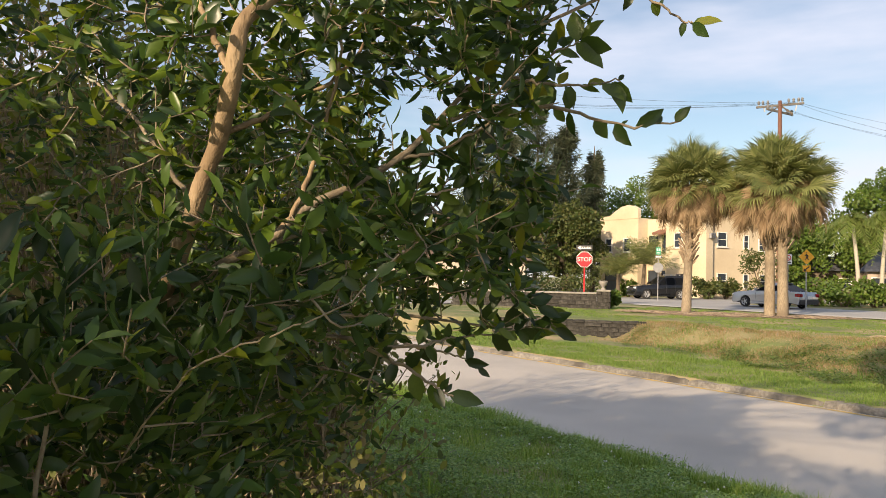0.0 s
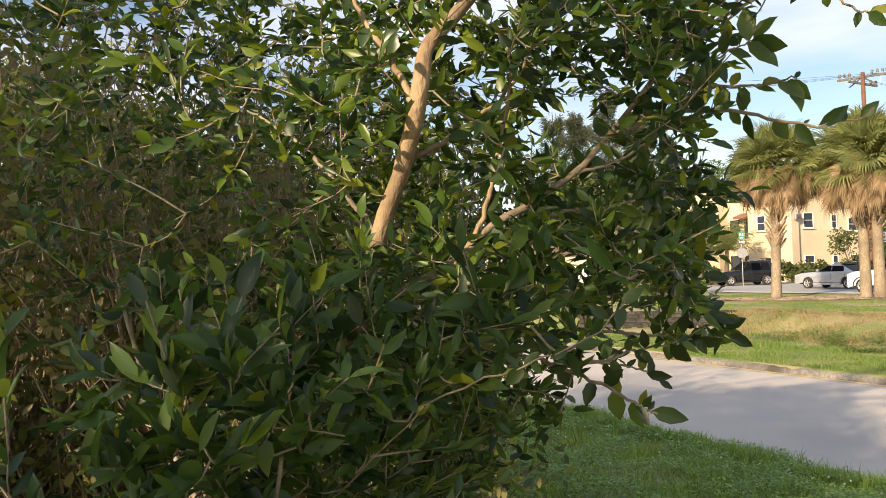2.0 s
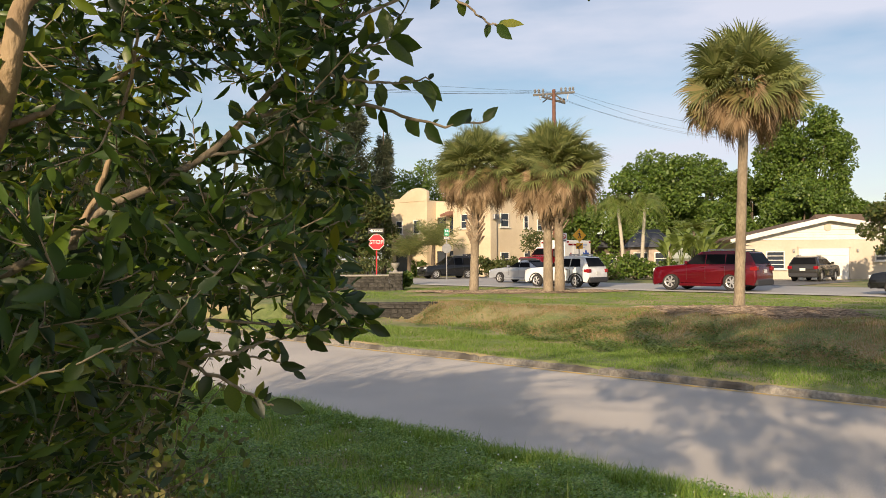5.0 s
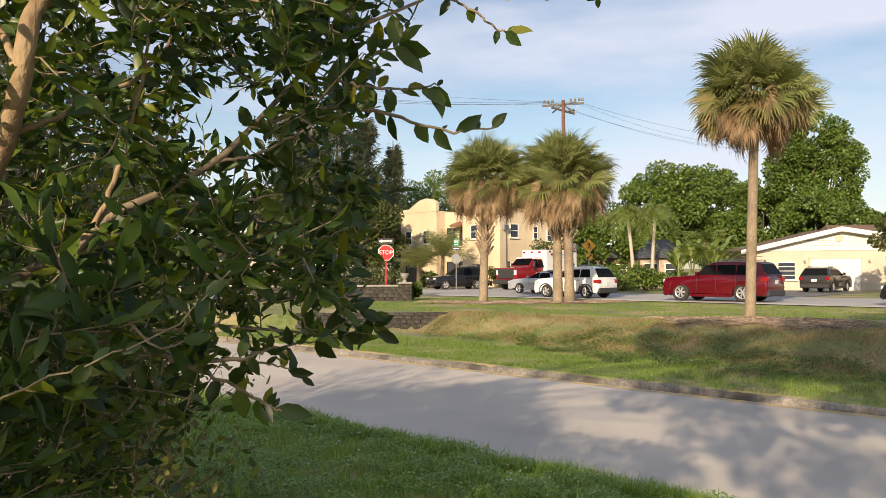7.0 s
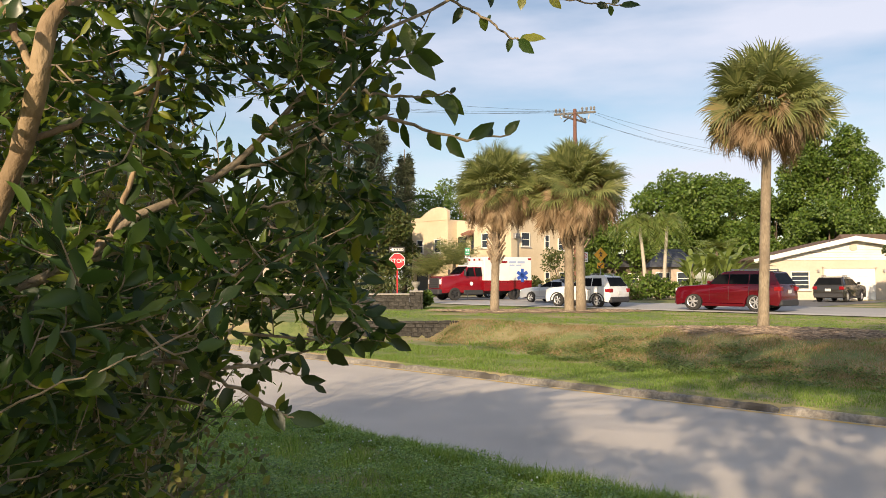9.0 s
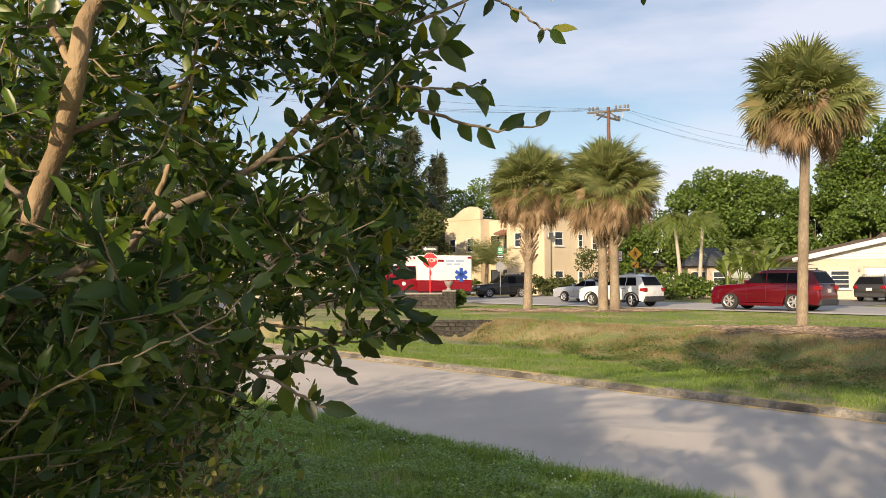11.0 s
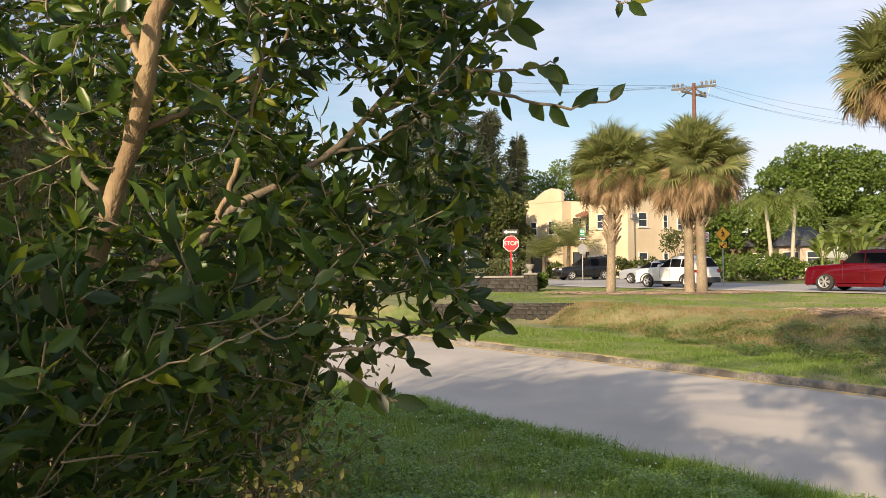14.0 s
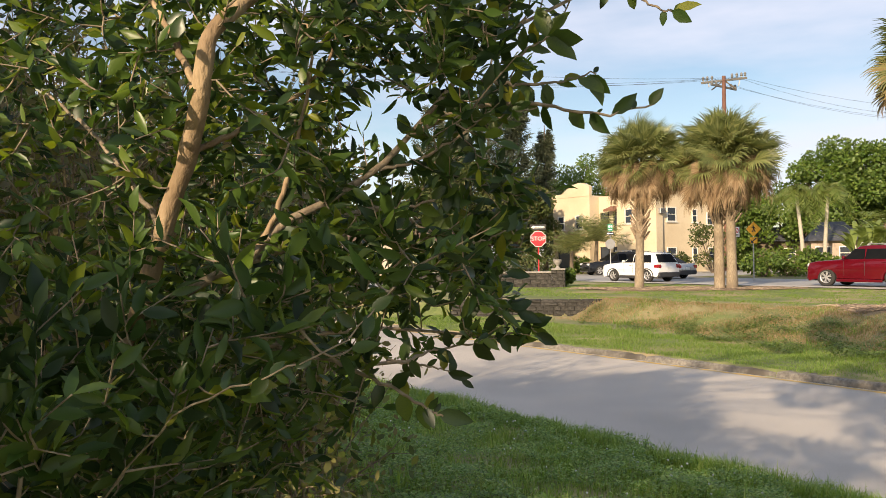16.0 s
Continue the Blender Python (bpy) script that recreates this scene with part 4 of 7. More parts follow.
def mulch_patch(name, c, rx, ry, turn, label):
    g = np.random.default_rng(int(c[0] * 10))
    k = 40
    ang = np.linspace(0, 2 * math.pi, k, endpoint=False)
    rad = 1 + 0.12 * np.sin(3 * ang + 1) + 0.1 * g.standard_normal(k)
    V, F = [], []
    rings = 7
    ca, sa = math.cos(turn), math.sin(turn)
    for r in range(rings + 1):
        f = r / rings
        for i in range(k):
            u, v = rx * f * rad[i] * math.cos(ang[i]), ry * f * rad[i] * math.sin(ang[i])
            x, y = c[0] + u * ca - v * sa, c[1] + u * sa + v * ca
            n_, s_ = (x + y) * R2, (x - y) * R2
            V.append((x, y, float(ground_z(n_, s_)) + 0.05 * (1 - f ** 4) - 0.01 + 0.03 * g.random()))
    for r in range(rings):
        for i in range(k):
            j = (i + 1) % k
            F.append((r * k + i, r * k + j, (r + 1) * k + j, (r + 1) * k + i))
    link(name, arr_mesh(name, V, F, M_MULCH, True), None, label, "mulch", kind="stuff")
    # fallen fronds and sticks
    parts = []
    for _ in range(1500):
        a, f = g.uniform(0, 6.28), math.sqrt(g.random())
        u, v = rx * f * math.cos(a), ry * f * math.sin(a)
        x, y = c[0] + u * ca - v * sa, c[1] + u * sa + v * ca
        z = float(ground_z((x + y) * R2, (x - y) * R2)) + 0.04
        b, L = g.uniform(0, 6.28), g.uniform(0.12, 0.8)
        parts.append(tube([(x, y, z), (x + L * math.cos(b) / 2, y + L * math.sin(b) / 2, z + g.uniform(0.01, 0.06)), (x + L * math.cos(b), y + L * math.sin(b), z + 0.01)], [0.012, 0.01, 0.005], 3))
    V, F = join(parts)
    link("fallen_sticks", arr_mesh("fallen_sticks", V, F, M_LITTER), None, "dry fallen fronds and sticks on the mulch", "sticks", kind="stuff")


MULCH_A, MULCH_B = ((4.3, 37.3), 4.8, 1.6, 0.0), ((9.3, 23.0), 2.9, 1.9, -0.78)
mulch_patch("mulch_bed", *MULCH_A, "reddish mulch bed round the palm trunks")
mulch_patch("mulch_slope", *MULCH_B, "brown mulch and dead fronds on the bank under the palm")

# ---- background trees ----
CARD = np.array([[0, 0, 0], [0.5, 0.5, 0.06], [1, 0, 0], [0.5, -0.5, 0.06]])
CARDF = np.array([[0, 1, 2, 3]])


def leaf_cloud(g, centres, radii, count, size, droop=0.2, flat=0.75):
    """Leaves scattered through clumps, thicker towards their outer skin."""
    w = radii ** 2
    pick = g.choice(len(centres), count, p=w / w.sum())
    d = unit(g.standard_normal((count, 3)))
    rr = radii[pick] * (0.62 + 0.42 * g.random(count) ** 0.6)
    pos = centres[pick] + d * rr[:, None] * np.array([1, 1, flat])
    ax = unit(d * 0.7 + g.standard_normal((count, 3)) * 0.7 + np.array([0, 0, -droop]))
    nz = unit(d + g.standard_normal((count, 3)) * 0.36 + np.array([0, 0, 0.4]))
    ay = unit(np.cross(nz, ax))
    sz = size * g.uniform(0.6, 1.3, count)[:, None]
    return stamp(CARD, CARDF, pos, ax * sz, ay * sz * 0.8, np.cross(ax, ay) * sz)


def broad_tree(name, base, h, r, label, material=M_OAK, seed=1, count=7000, size=0.26, clumps=84, trunk_h=0.18, squash=0.75):
    g = np.random.default_rng(seed)
    root = thing(name, pose(*base), label, "tree")
    th = h * trunk_h
    cz = th + (h - th) * 0.5
    hz = (h - th) * 0.56
    d = unit(g.standard_normal((clumps, 3)))
    k = (0.35 + 0.68 * g.random(clumps) ** 0.35)[:, None]
    cen = d * k * np.array([r * 0.82, r * 0.82, hz * 0.8]) + np.array([0, 0, cz])
    rad = g.uniform(0.13, 0.3, clumps) * r * (1.1 - 0.3 * k[:, 0])
    parts = [tube(smooth_line([(0, 0, -0.3), (0.1, 0.05, th * 0.6), (0.0, 0.1, th * 1.3), (0.1, 0, cz + hz * 0.4)], 10), np.linspace(r * 0.075 + 0.08, 0.05, 10), 10)]
    for c in cen[:: max(1, clumps // 18)]:
        a = np.array([0, 0, th * g.uniform(0.8, 1.4)])
        mid = a * 0.5 + c * 0.5 + np.array([0, 0, -0.06 * h])
        parts.append(tube(smooth_line([a, mid, c], 7), np.linspace(r * 0.03 + 0.03, 0.025, 7), 6))
    V, F = join(parts)
    link("trunk", arr_mesh("trunk", V, F, M_TRUNK, True), root)
    V, F = leaf_cloud(g, cen, rad, int(count * 3.4), size)
    tagged(link("crown", arr_mesh("crown", V, F, material), root), kind="stuff")
    return root


def tall_pine(name, base, h, r, label, seed, count=14000):
    g = np.random.default_rng(seed)
    root = thing(name, pose(*base), label, "tree")
    V, F = tube(smooth_line([(0, 0, -0.3), (0.1, 0, h * 0.5), (0, 0.05, h)], 10), np.linspace(0.28, 0.04, 10), 8)
    link("trunk", arr_mesh("trunk", V, F, M_TRUNK, True), root)
    z = h * (0.12 + 0.88 * g.random(count) ** 0.9)
    # leaves gather along some forty reaching boughs
    nb = 80
    bz, ba, bl = h * (0.1 + 0.86 * np.sort(g.random(nb))), g.uniform(0, 6.283, nb), g.uniform(0.55, 1.15, nb)
    pick = g.integers(0, nb, count)
    u = g.random(count) ** 0.7
    rr = r * np.clip(1.08 - (bz[pick] / h) ** 1.7, 0.08, 1) * bl[pick] * u
    z = np.clip(bz[pick] + 0.9 * rr * (u - 0.2) + g.normal(0, 0.3, count), 0.5, h * 1.04)
    az = ba[pick] + g.normal(0, 0.25, count)
    pos = np.stack([rr * np.cos(az), rr * np.sin(az), z - 0.18 * rr], -1)
    ax = unit(np.stack([np.cos(az), np.sin(az), -0.2 + 0.5 * g.standard_normal(count)], -1) + 0.5 * g.standard_normal((count, 3)))
    ay = unit(np.cross(ax, g.standard_normal((count, 3))))
    sz = g.uniform(0.3, 0.8, count)[:, None]
    V, F = stamp(CARD, CARDF, pos, ax * sz, ay * sz * 0.14, np.cross(ax, ay) * sz * 0.3)
    tagged(link("crown", arr_mesh("crown", V, F, M_PINE), root), kind="stuff")


broad_tree("oak_tree", (22.5, 76, 0.65), 11.8, 5.6, "broad green oak with a rounded uneven crown behind the houses", seed=11, count=9000)
broad_tree("oak_tree", (29.5, 84, 0.65), 12.0, 5.2, "green oak with a reddish top behind the houses", M_OAK, seed=12, count=8000)
broad_tree("oak_tree", (36.0, 76, 0.65), 17.2, 5.2, "tall dense green tree rising behind the garage house", seed=13, count=11000, trunk_h=0.12, clumps=120)
broad_tree("oak_tree", (44.0, 82, 0.65), 7.6, 4.4, "green tree beside the tall one behind the house", seed=14, count=7000, trunk_h=0.2)
broad_tree("oak_tree", (55, 80, 0.65), 7.2, 5.0, "spreading green tree far behind the house", seed=15, count=6000, trunk_h=0.2)
broad_tree("oak_tree", (12.8, 78, 0.65), 7.5, 3.6, "dark green understorey tree beside the apartment house", seed=25, count=5000, trunk_h=0.1)
broad_tree("oak_tree", (17.8, 80, 0.65), 8.2, 4.0, "dark green understorey tree behind the slim palms", seed=26, count=5000, trunk_h=0.1)
broad_tree("oak_tree", (26.5, 72, 0.65), 6.5, 3.6, "green understorey tree behind the garage house", seed=27, count=5000, trunk_h=0.1)
broad_tree("oak_tree", (33.0, 69.5, 0.65), 8.5, 4.0, "green tree filling the gap behind the garage house", seed=28, count=5000, trunk_h=0.1)
broad_tree("oak_tree", (32.6, 80, 0.65), 10.8, 3.8, "green tree closing the gap between two taller crowns", seed=29, count=5000, trunk_h=0.1)
broad_tree("garden_tree", (26.9, 45.0, 0.65), 5.6, 2.1, "small olive-green garden tree before the house", M_OLIVE, seed=31, count=1500, size=0.2, clumps=40)
broad_tree("oak_tree", (14.5, 92, 0.65), 9.5, 5.2, "dark green tree in the shade beside the apartment house", seed=16, count=7000, trunk_h=0.15)
broad_tree("oak_tree", (9.0, 90, 0.65), 10.5, 5.2, "dark green tree behind the apartment house", seed=17, count=6000)
broad_tree("oak_tree", (-2.0, 100, 0.65), 14.0, 7.0, "large green tree beyond the apartment house roof", seed=18, count=7000)
broad_tree("shade_tree", (-6.0, 72.0, 0.65), 8.3, 4.2, "olive green tree crowding the apartment house wall", M_OLIVE, seed=19, count=7000, trunk_h=0.2)
broad_tree("shade_tree", (-12.5, 80, 0.65), 12.0, 6.0, "dark olive tree behind the bungalow", M_OLIVE, seed=20, count=7000, trunk_h=0.15)
broad_tree("shade_tree", (-25, 66, 0.65), 12.0, 6.5, "dense tree on the far side of the cross street", M_OLIVE, seed=21, count=7000, trunk_h=0.12)
broad_tree("shade_tree", (-37, 58, 0.65), 13.0, 7.0, "dense tree on the far side of the cross street", M_OAK, seed=22, count=7000, trunk_h=0.12)
broad_tree("shade_tree", (-32, 38, 0.65), 12.0, 6.5, "dense roadside tree beyond the shrubs", M_OAK, seed=23, count=7000, trunk_h=0.1)
broad_tree("shade_tree", (-24, 23, 0.3), 10.0, 5.5, "dense roadside tree beyond the shrubs", M_OLIVE, seed=24, count=7000, trunk_h=0.1)
for i_, (x_, y_, h_, r_) in enumerate(((-7.0, 84, 17.5, 3.4), (-9.8, 82, 19.8, 4.2), (-13.4, 84, 18.0, 3.8), (-4.3, 87, 15.5, 2.0), (-16.5, 88, 19.0, 4.0))):
    tall_pine("pine_tree", (x_, y_, 0.65), h_, r_, "tall dark feathery pine with drooping needles", 30 + i_)


def shrub(name, base, r, h, label, material=M_OAK, seed=1, count=1400, size=0.2):
    g = np.random.default_rng(seed)
    root = thing(name, pose(*base), label, "shrub")
    k = 16
    cen = g.uniform(-1, 1, (k, 3)) * np.array([r * 0.75, r * 0.6, h * 0.3]) + np.array([0, 0, h * 0.5])
    parts = [tube(smooth_line([(0, 0, -0.1), tuple(c * 0.5), tuple(c)], 5), np.linspace(0.04, 0.012, 5), 5) for c in cen]
    V, F = join(parts)
    link("stems", arr_mesh("stems", V, F, M_TRUNK), root)
    V, F = leaf_cloud(g, cen, g.uniform(0.25, 0.45, k) * min(r, h), count, size)
    tagged(link("foliage", arr_mesh("foliage", V, F, material), root), kind="stuff")


for i_, (x_, y_, r_, h_, m_) in enumerate(((11.5, 56.5, 1.3, 1.8, M_OAK), (13.3, 57.0, 1.5, 1.9, M_OAK), (15.2, 57.5, 1.4, 1.7, M_OAK), (17.0, 58.0, 1.2, 1.5, M_OAK),
                                           (10.0, 68.3, 1.7, 4.5, M_OLIVE), (5.6, 67.3, 1.2, 2.0, M_OLIVE), (7.2, 68.6, 1.0, 1.8, M_OLIVE), (-0.4, 68.6, 0.9, 1.5, M_OAK),
                                           (-4.5, 66.0, 2.2, 2.4, M_OLIVE), (-7.5, 62.5, 2.2, 2.2, M_OLIVE), (-1.1, 41.4, 0.45, 0.9, M_OAK), (-11.5, 57.0, 2.4, 2.2, M_OLIVE), (35.5, 53.5, 1.2, 1.6, M_OAK))):
    shrub("shrub", (x_, y_, 0.65), r_, h_, "dark green garden shrub with dense small leaves" if m_ is M_OAK else "straggly olive-green shrub beside the wall", m_, 50 + i_)


def feather_palm(name, base, h, label, seed, fronds=16, L=2.0, trunk_r=0.13, material=M_BANANA, trunk_m=M_GREYPALM, lean=0.3, leaflet=0.06, droop=0.8, open_out=0.7, low=30):
    """A slim palm with arching feather leaves."""
    g = np.random.default_rng(seed)
    root = thing(name, pose(*base), label, "palm tree", "feather palms")
    pts = smooth_line([(0, 0, -0.1), (lean * 0.4, 0, h * 0.5), (lean, 0, h)], 10)
    V, F = tube(pts, np.linspace(trunk_r * 1.25, trunk_r * 0.8, 10), 10)
    link("trunk", arr_mesh("trunk", V, F, trunk_m, True), root)
    for i in range(fronds):
        a, el = i * 2.4 + g.normal(0, 0.2), radians(g.uniform(low, 89))
        dr = droop * g.uniform(0.55, 1.1)
        d = np.array([math.cos(a), math.sin(a), 0])
        rib = [pts[-1] + d * L * u * math.cos(el * (1 - u * open_out)) + np.array([0, 0, L * (math.sin(el) * u - dr * u * u)]) for u in np.linspace(0, 1, 9)]
        rib = np.array(rib)
        parts = [tube(rib, np.linspace(0.03, 0.006, 9), 4)]
        k = 26
        us = np.linspace(0.12, 0.99, k)
        pos = np.stack([np.interp(us, np.linspace(0, 1, 9), rib[:, j]) for j in range(3)], -1)
        tang = unit(np.gradient(pos, axis=0))
        sd = unit(np.cross(tang, np.array([0, 0, 1.0])))
        for sgn in (-1, 1):
            ax = unit(sd * sgn + tang * 0.6 + np.array([0, 0, -0.45]) + g.normal(0, 0.22, (k, 3)))
            ln_ = (L * 0.3 * np.sin(us * math.pi * 0.9 + 0.25))[:, None]
            ay = unit(np.cross(ax, tang))
            parts.append(stamp(CARD, CARDF, pos, ax * ln_, tang * leaflet, ay * 0.02))
        V, F = join(parts)
        tagged(link("frond", arr_mesh("frond", V, F, material), root))


feather_palm("feather_palm", (15.1, 60.5, 0.65), 5.6, "slim feather palm with a pale bare trunk", 61, 26, L=2.7, lean=-0.5, material=M_BANANA, leaflet=0.085, droop=1.55, open_out=0.3)
feather_palm("feather_palm", (16.5, 61.0, 0.65), 5.8, "slim feather palm with a pale bare trunk", 62, 26, L=2.7, lean=0.35, material=M_BANANA, leaflet=0.085, droop=1.55, open_out=0.3)
feather_palm("feather_palm", (0.75, 67.8, 0.65), 2.7, "bushy young date palm with arching leaves", 63, 46, 3.1, 0.17, M_FROND, M_TRUNK, 0.1, 0.045, 0.28, 0.2, 8)
feather_palm("feather_palm", (-1.2, 67.0, 0.65), 1.9, "low date palm with spreading grey-green leaves", 64, 38, 2.4, 0.16, M_FROND, M_TRUNK, 0.0, 0.045, 0.28, 0.2, 8)
feather_palm("feather_palm", (38.4, 56.0, 0.65), 3.2, "young feather palm beside the house", 65, 18, 2.4, 0.14, M_FROND, M_TRUNK, 0.2)
feather_palm("feather_palm", (20.6, 61.5, 0.65), 3.6, "bushy palm with yellowing leaves over the banana plants", 66, 26, 1.9, 0.14, M_BANANA, M_TRUNK, 0.1, 0.1, 0.7)


def banana(name, base, seed, label):
    g = np.random.default_rng(seed)
    root = thing(name, pose(*base), label, "banana plant", "banana plants")
    for i in range(13):
        a, el = i * 2.4 + g.normal(0, 0.3), radians(g.uniform(58, 90))
        L = g.uniform(2.4, 4.9)
        d = np.array([math.cos(a), math.sin(a), 0])
        us = np.linspace(0, 1, 10)
        rib = np.array([d * L * u * math.cos(el) + d * 0.3 * L * u ** 3 + np.array([0, 0, 0.9 + L * (math.sin(el) * u - 0.38 * u ** 3)]) for u in us])
        sd = np.cross(d, [0, 0, 1.0])
        w = 0.2 * np.sin(np.clip((us - 0.36) / 0.64, 0, 1) * math.pi) * g.uniform(0.7, 1.1) + 0.02
        V, F = [], []
        for k in range(10):
            V += [rib[k] - sd * w[k] + [0, 0, -0.12 * w[k]], rib[k], rib[k] + sd * w[k] + [0, 0, -0.12 * w[k]]]
        for k in range(9):
            F += [(3 * k, 3 * k + 1, 3 * k + 4, 3 * k + 3), (3 * k + 1, 3 * k + 2, 3 * k + 5, 3 * k + 4)]
        link("leaf", arr_mesh("leaf", V, F, M_BANANA, True), root)
    part("stem", cyl(B(), (0, 0, -0.1), (0, 0, 1.25), 0.15, 0.1), M_BANANA, root)


for i_, (x_, y_) in enumerate(((16.6, 54.5), (17.8, 55.5), (19.0, 54.6), (20.0, 55.8), (17.4, 57.0), (19.2, 57.5))):
    banana("banana_plant", (x_, y_, 0.65), 70 + i_, "banana plant with broad arching pale green leaves")

# ---- vehicles ----


def wheel(root, x, y, r, w, spokes=5, material=M_RIM):
    """A wheel at its axle: tyre and spoked rim. The axle runs along y."""
    sg = 1 if y > 0 else -1
    prof = [(r * 0.66, -w / 2), (r * 0.9, -w / 2), (r, -w / 2 + 0.035), (r, w / 2 - 0.035), (r * 0.9, w / 2), (r * 0.66, w / 2)]
    bm = B()
    seg = 28
    rings = [[bm.verts.new((q * math.cos(a), z, q * math.sin(a))) for a in np.linspace(0, 2 * math.pi, seg, endpoint=False)] for q, z in prof]
    for a, b in zip(rings, rings[1:] + rings[:1]):
        for i in range(seg):
            bm.faces.new((a[i], a[(i + 1) % seg], b[(i + 1) % seg], b[i]))
    hub = new("wheel")
    hub.parent = root
    hub.location = (x, y, r)
    part("tyre", bm, M_TYRE, hub, smooth=False)
    bm = B()
    yo = sg * (w / 2 - 0.03)
    cyl(bm, (0, yo - sg * 0.05, 0), (0, yo, 0), r * 0.18, seg=12)
    for i in range(spokes):
        a = 2 * math.pi * i / spokes
        c, s = math.cos(a), math.sin(a)
        for off in (-0.16, 0.16):
            c2, s2 = math.cos(a + off), math.sin(a + off)
            cyl(bm, (c * r * 0.1, yo - sg * 0.02, s * r * 0.1), (c2 * r * 0.66, yo - sg * 0.03, s2 * r * 0.66), r * 0.055, seg=6)
    ring = [[bm.verts.new((q * math.cos(a), yy, q * math.sin(a))) for a in np.linspace(0, 2 * math.pi, 24, endpoint=False)] for q, yy in ((r * 0.68, yo), (r * 0.6, yo - sg * 0.015), (r * 0.6, yo - sg * 0.09), (r * 0.68, yo - sg * 0.09))]
    for a, b in zip(ring, ring[1:] + ring[:1]):
        for i in range(24):
            bm.faces.new((a[i], a[(i + 1) % 24], b[(i + 1) % 24], b[i]))
    part("rim", bm, material, hub)
    part("brake_disc", cyl(B(), (0, yo - sg * 0.11, 0), (0, yo - sg * 0.1, 0), r * 0.62, seg=20), M_PLASTIC, hub)
    return hub


def slab(pts, hw, bevel, top_in=None, z_mid=None):
    """A side outline given width, with rounded long edges; above z_mid the sides lean inwards by top_in in all."""
    cx = sum(p[0] for p in pts) / len(pts)
    cz = sum(p[1] for p in pts) / len(pts)
    zt = max(p[1] for p in pts)
    bm = B()

    def half(z):
        if top_in is None or z <= z_mid:
            return hw
        return hw - top_in * (z - z_mid) / max(zt - z_mid, 1e-6)
    loops = []
    ring = [(1 - math.sin(radians(q)), 1 - math.cos(radians(q))) for q in (0, 30, 60, 90)]
    for sgn, inset, dy in [(-1, *r) for r in ring] + [(1, *r) for r in ring[::-1]]:
        lp = []
        for x, z in pts:
            dx, dz = cx - x, cz - z
            L = math.hypot(dx, dz) or 1
            k = bevel * inset / L
            lp.append(bm.verts.new((x + dx * k, sgn * (half(z) - bevel * dy), z + dz * k)))
        loops.append(lp)
    n = len(pts)
    for a, b in zip(loops, loops[1:]):
        for i in range(n):
            j = (i + 1) % n
            bm.faces.new((a[i], a[j], b[j], b[i]))
    bm.faces.new(loops[0][::-1])
    bm.faces.new(loops[-1])
    return bm


def arch(cx, r, z0, n=9):
    """Corners of a wheel arch from front to back (x falling), open at the bottom."""
    out = []
    for a in np.linspace(0, math.pi, n):
        out.append((cx + r * math.cos(a), max(z0, r * 0.92 * math.sin(a) + 0.34)))
    return out


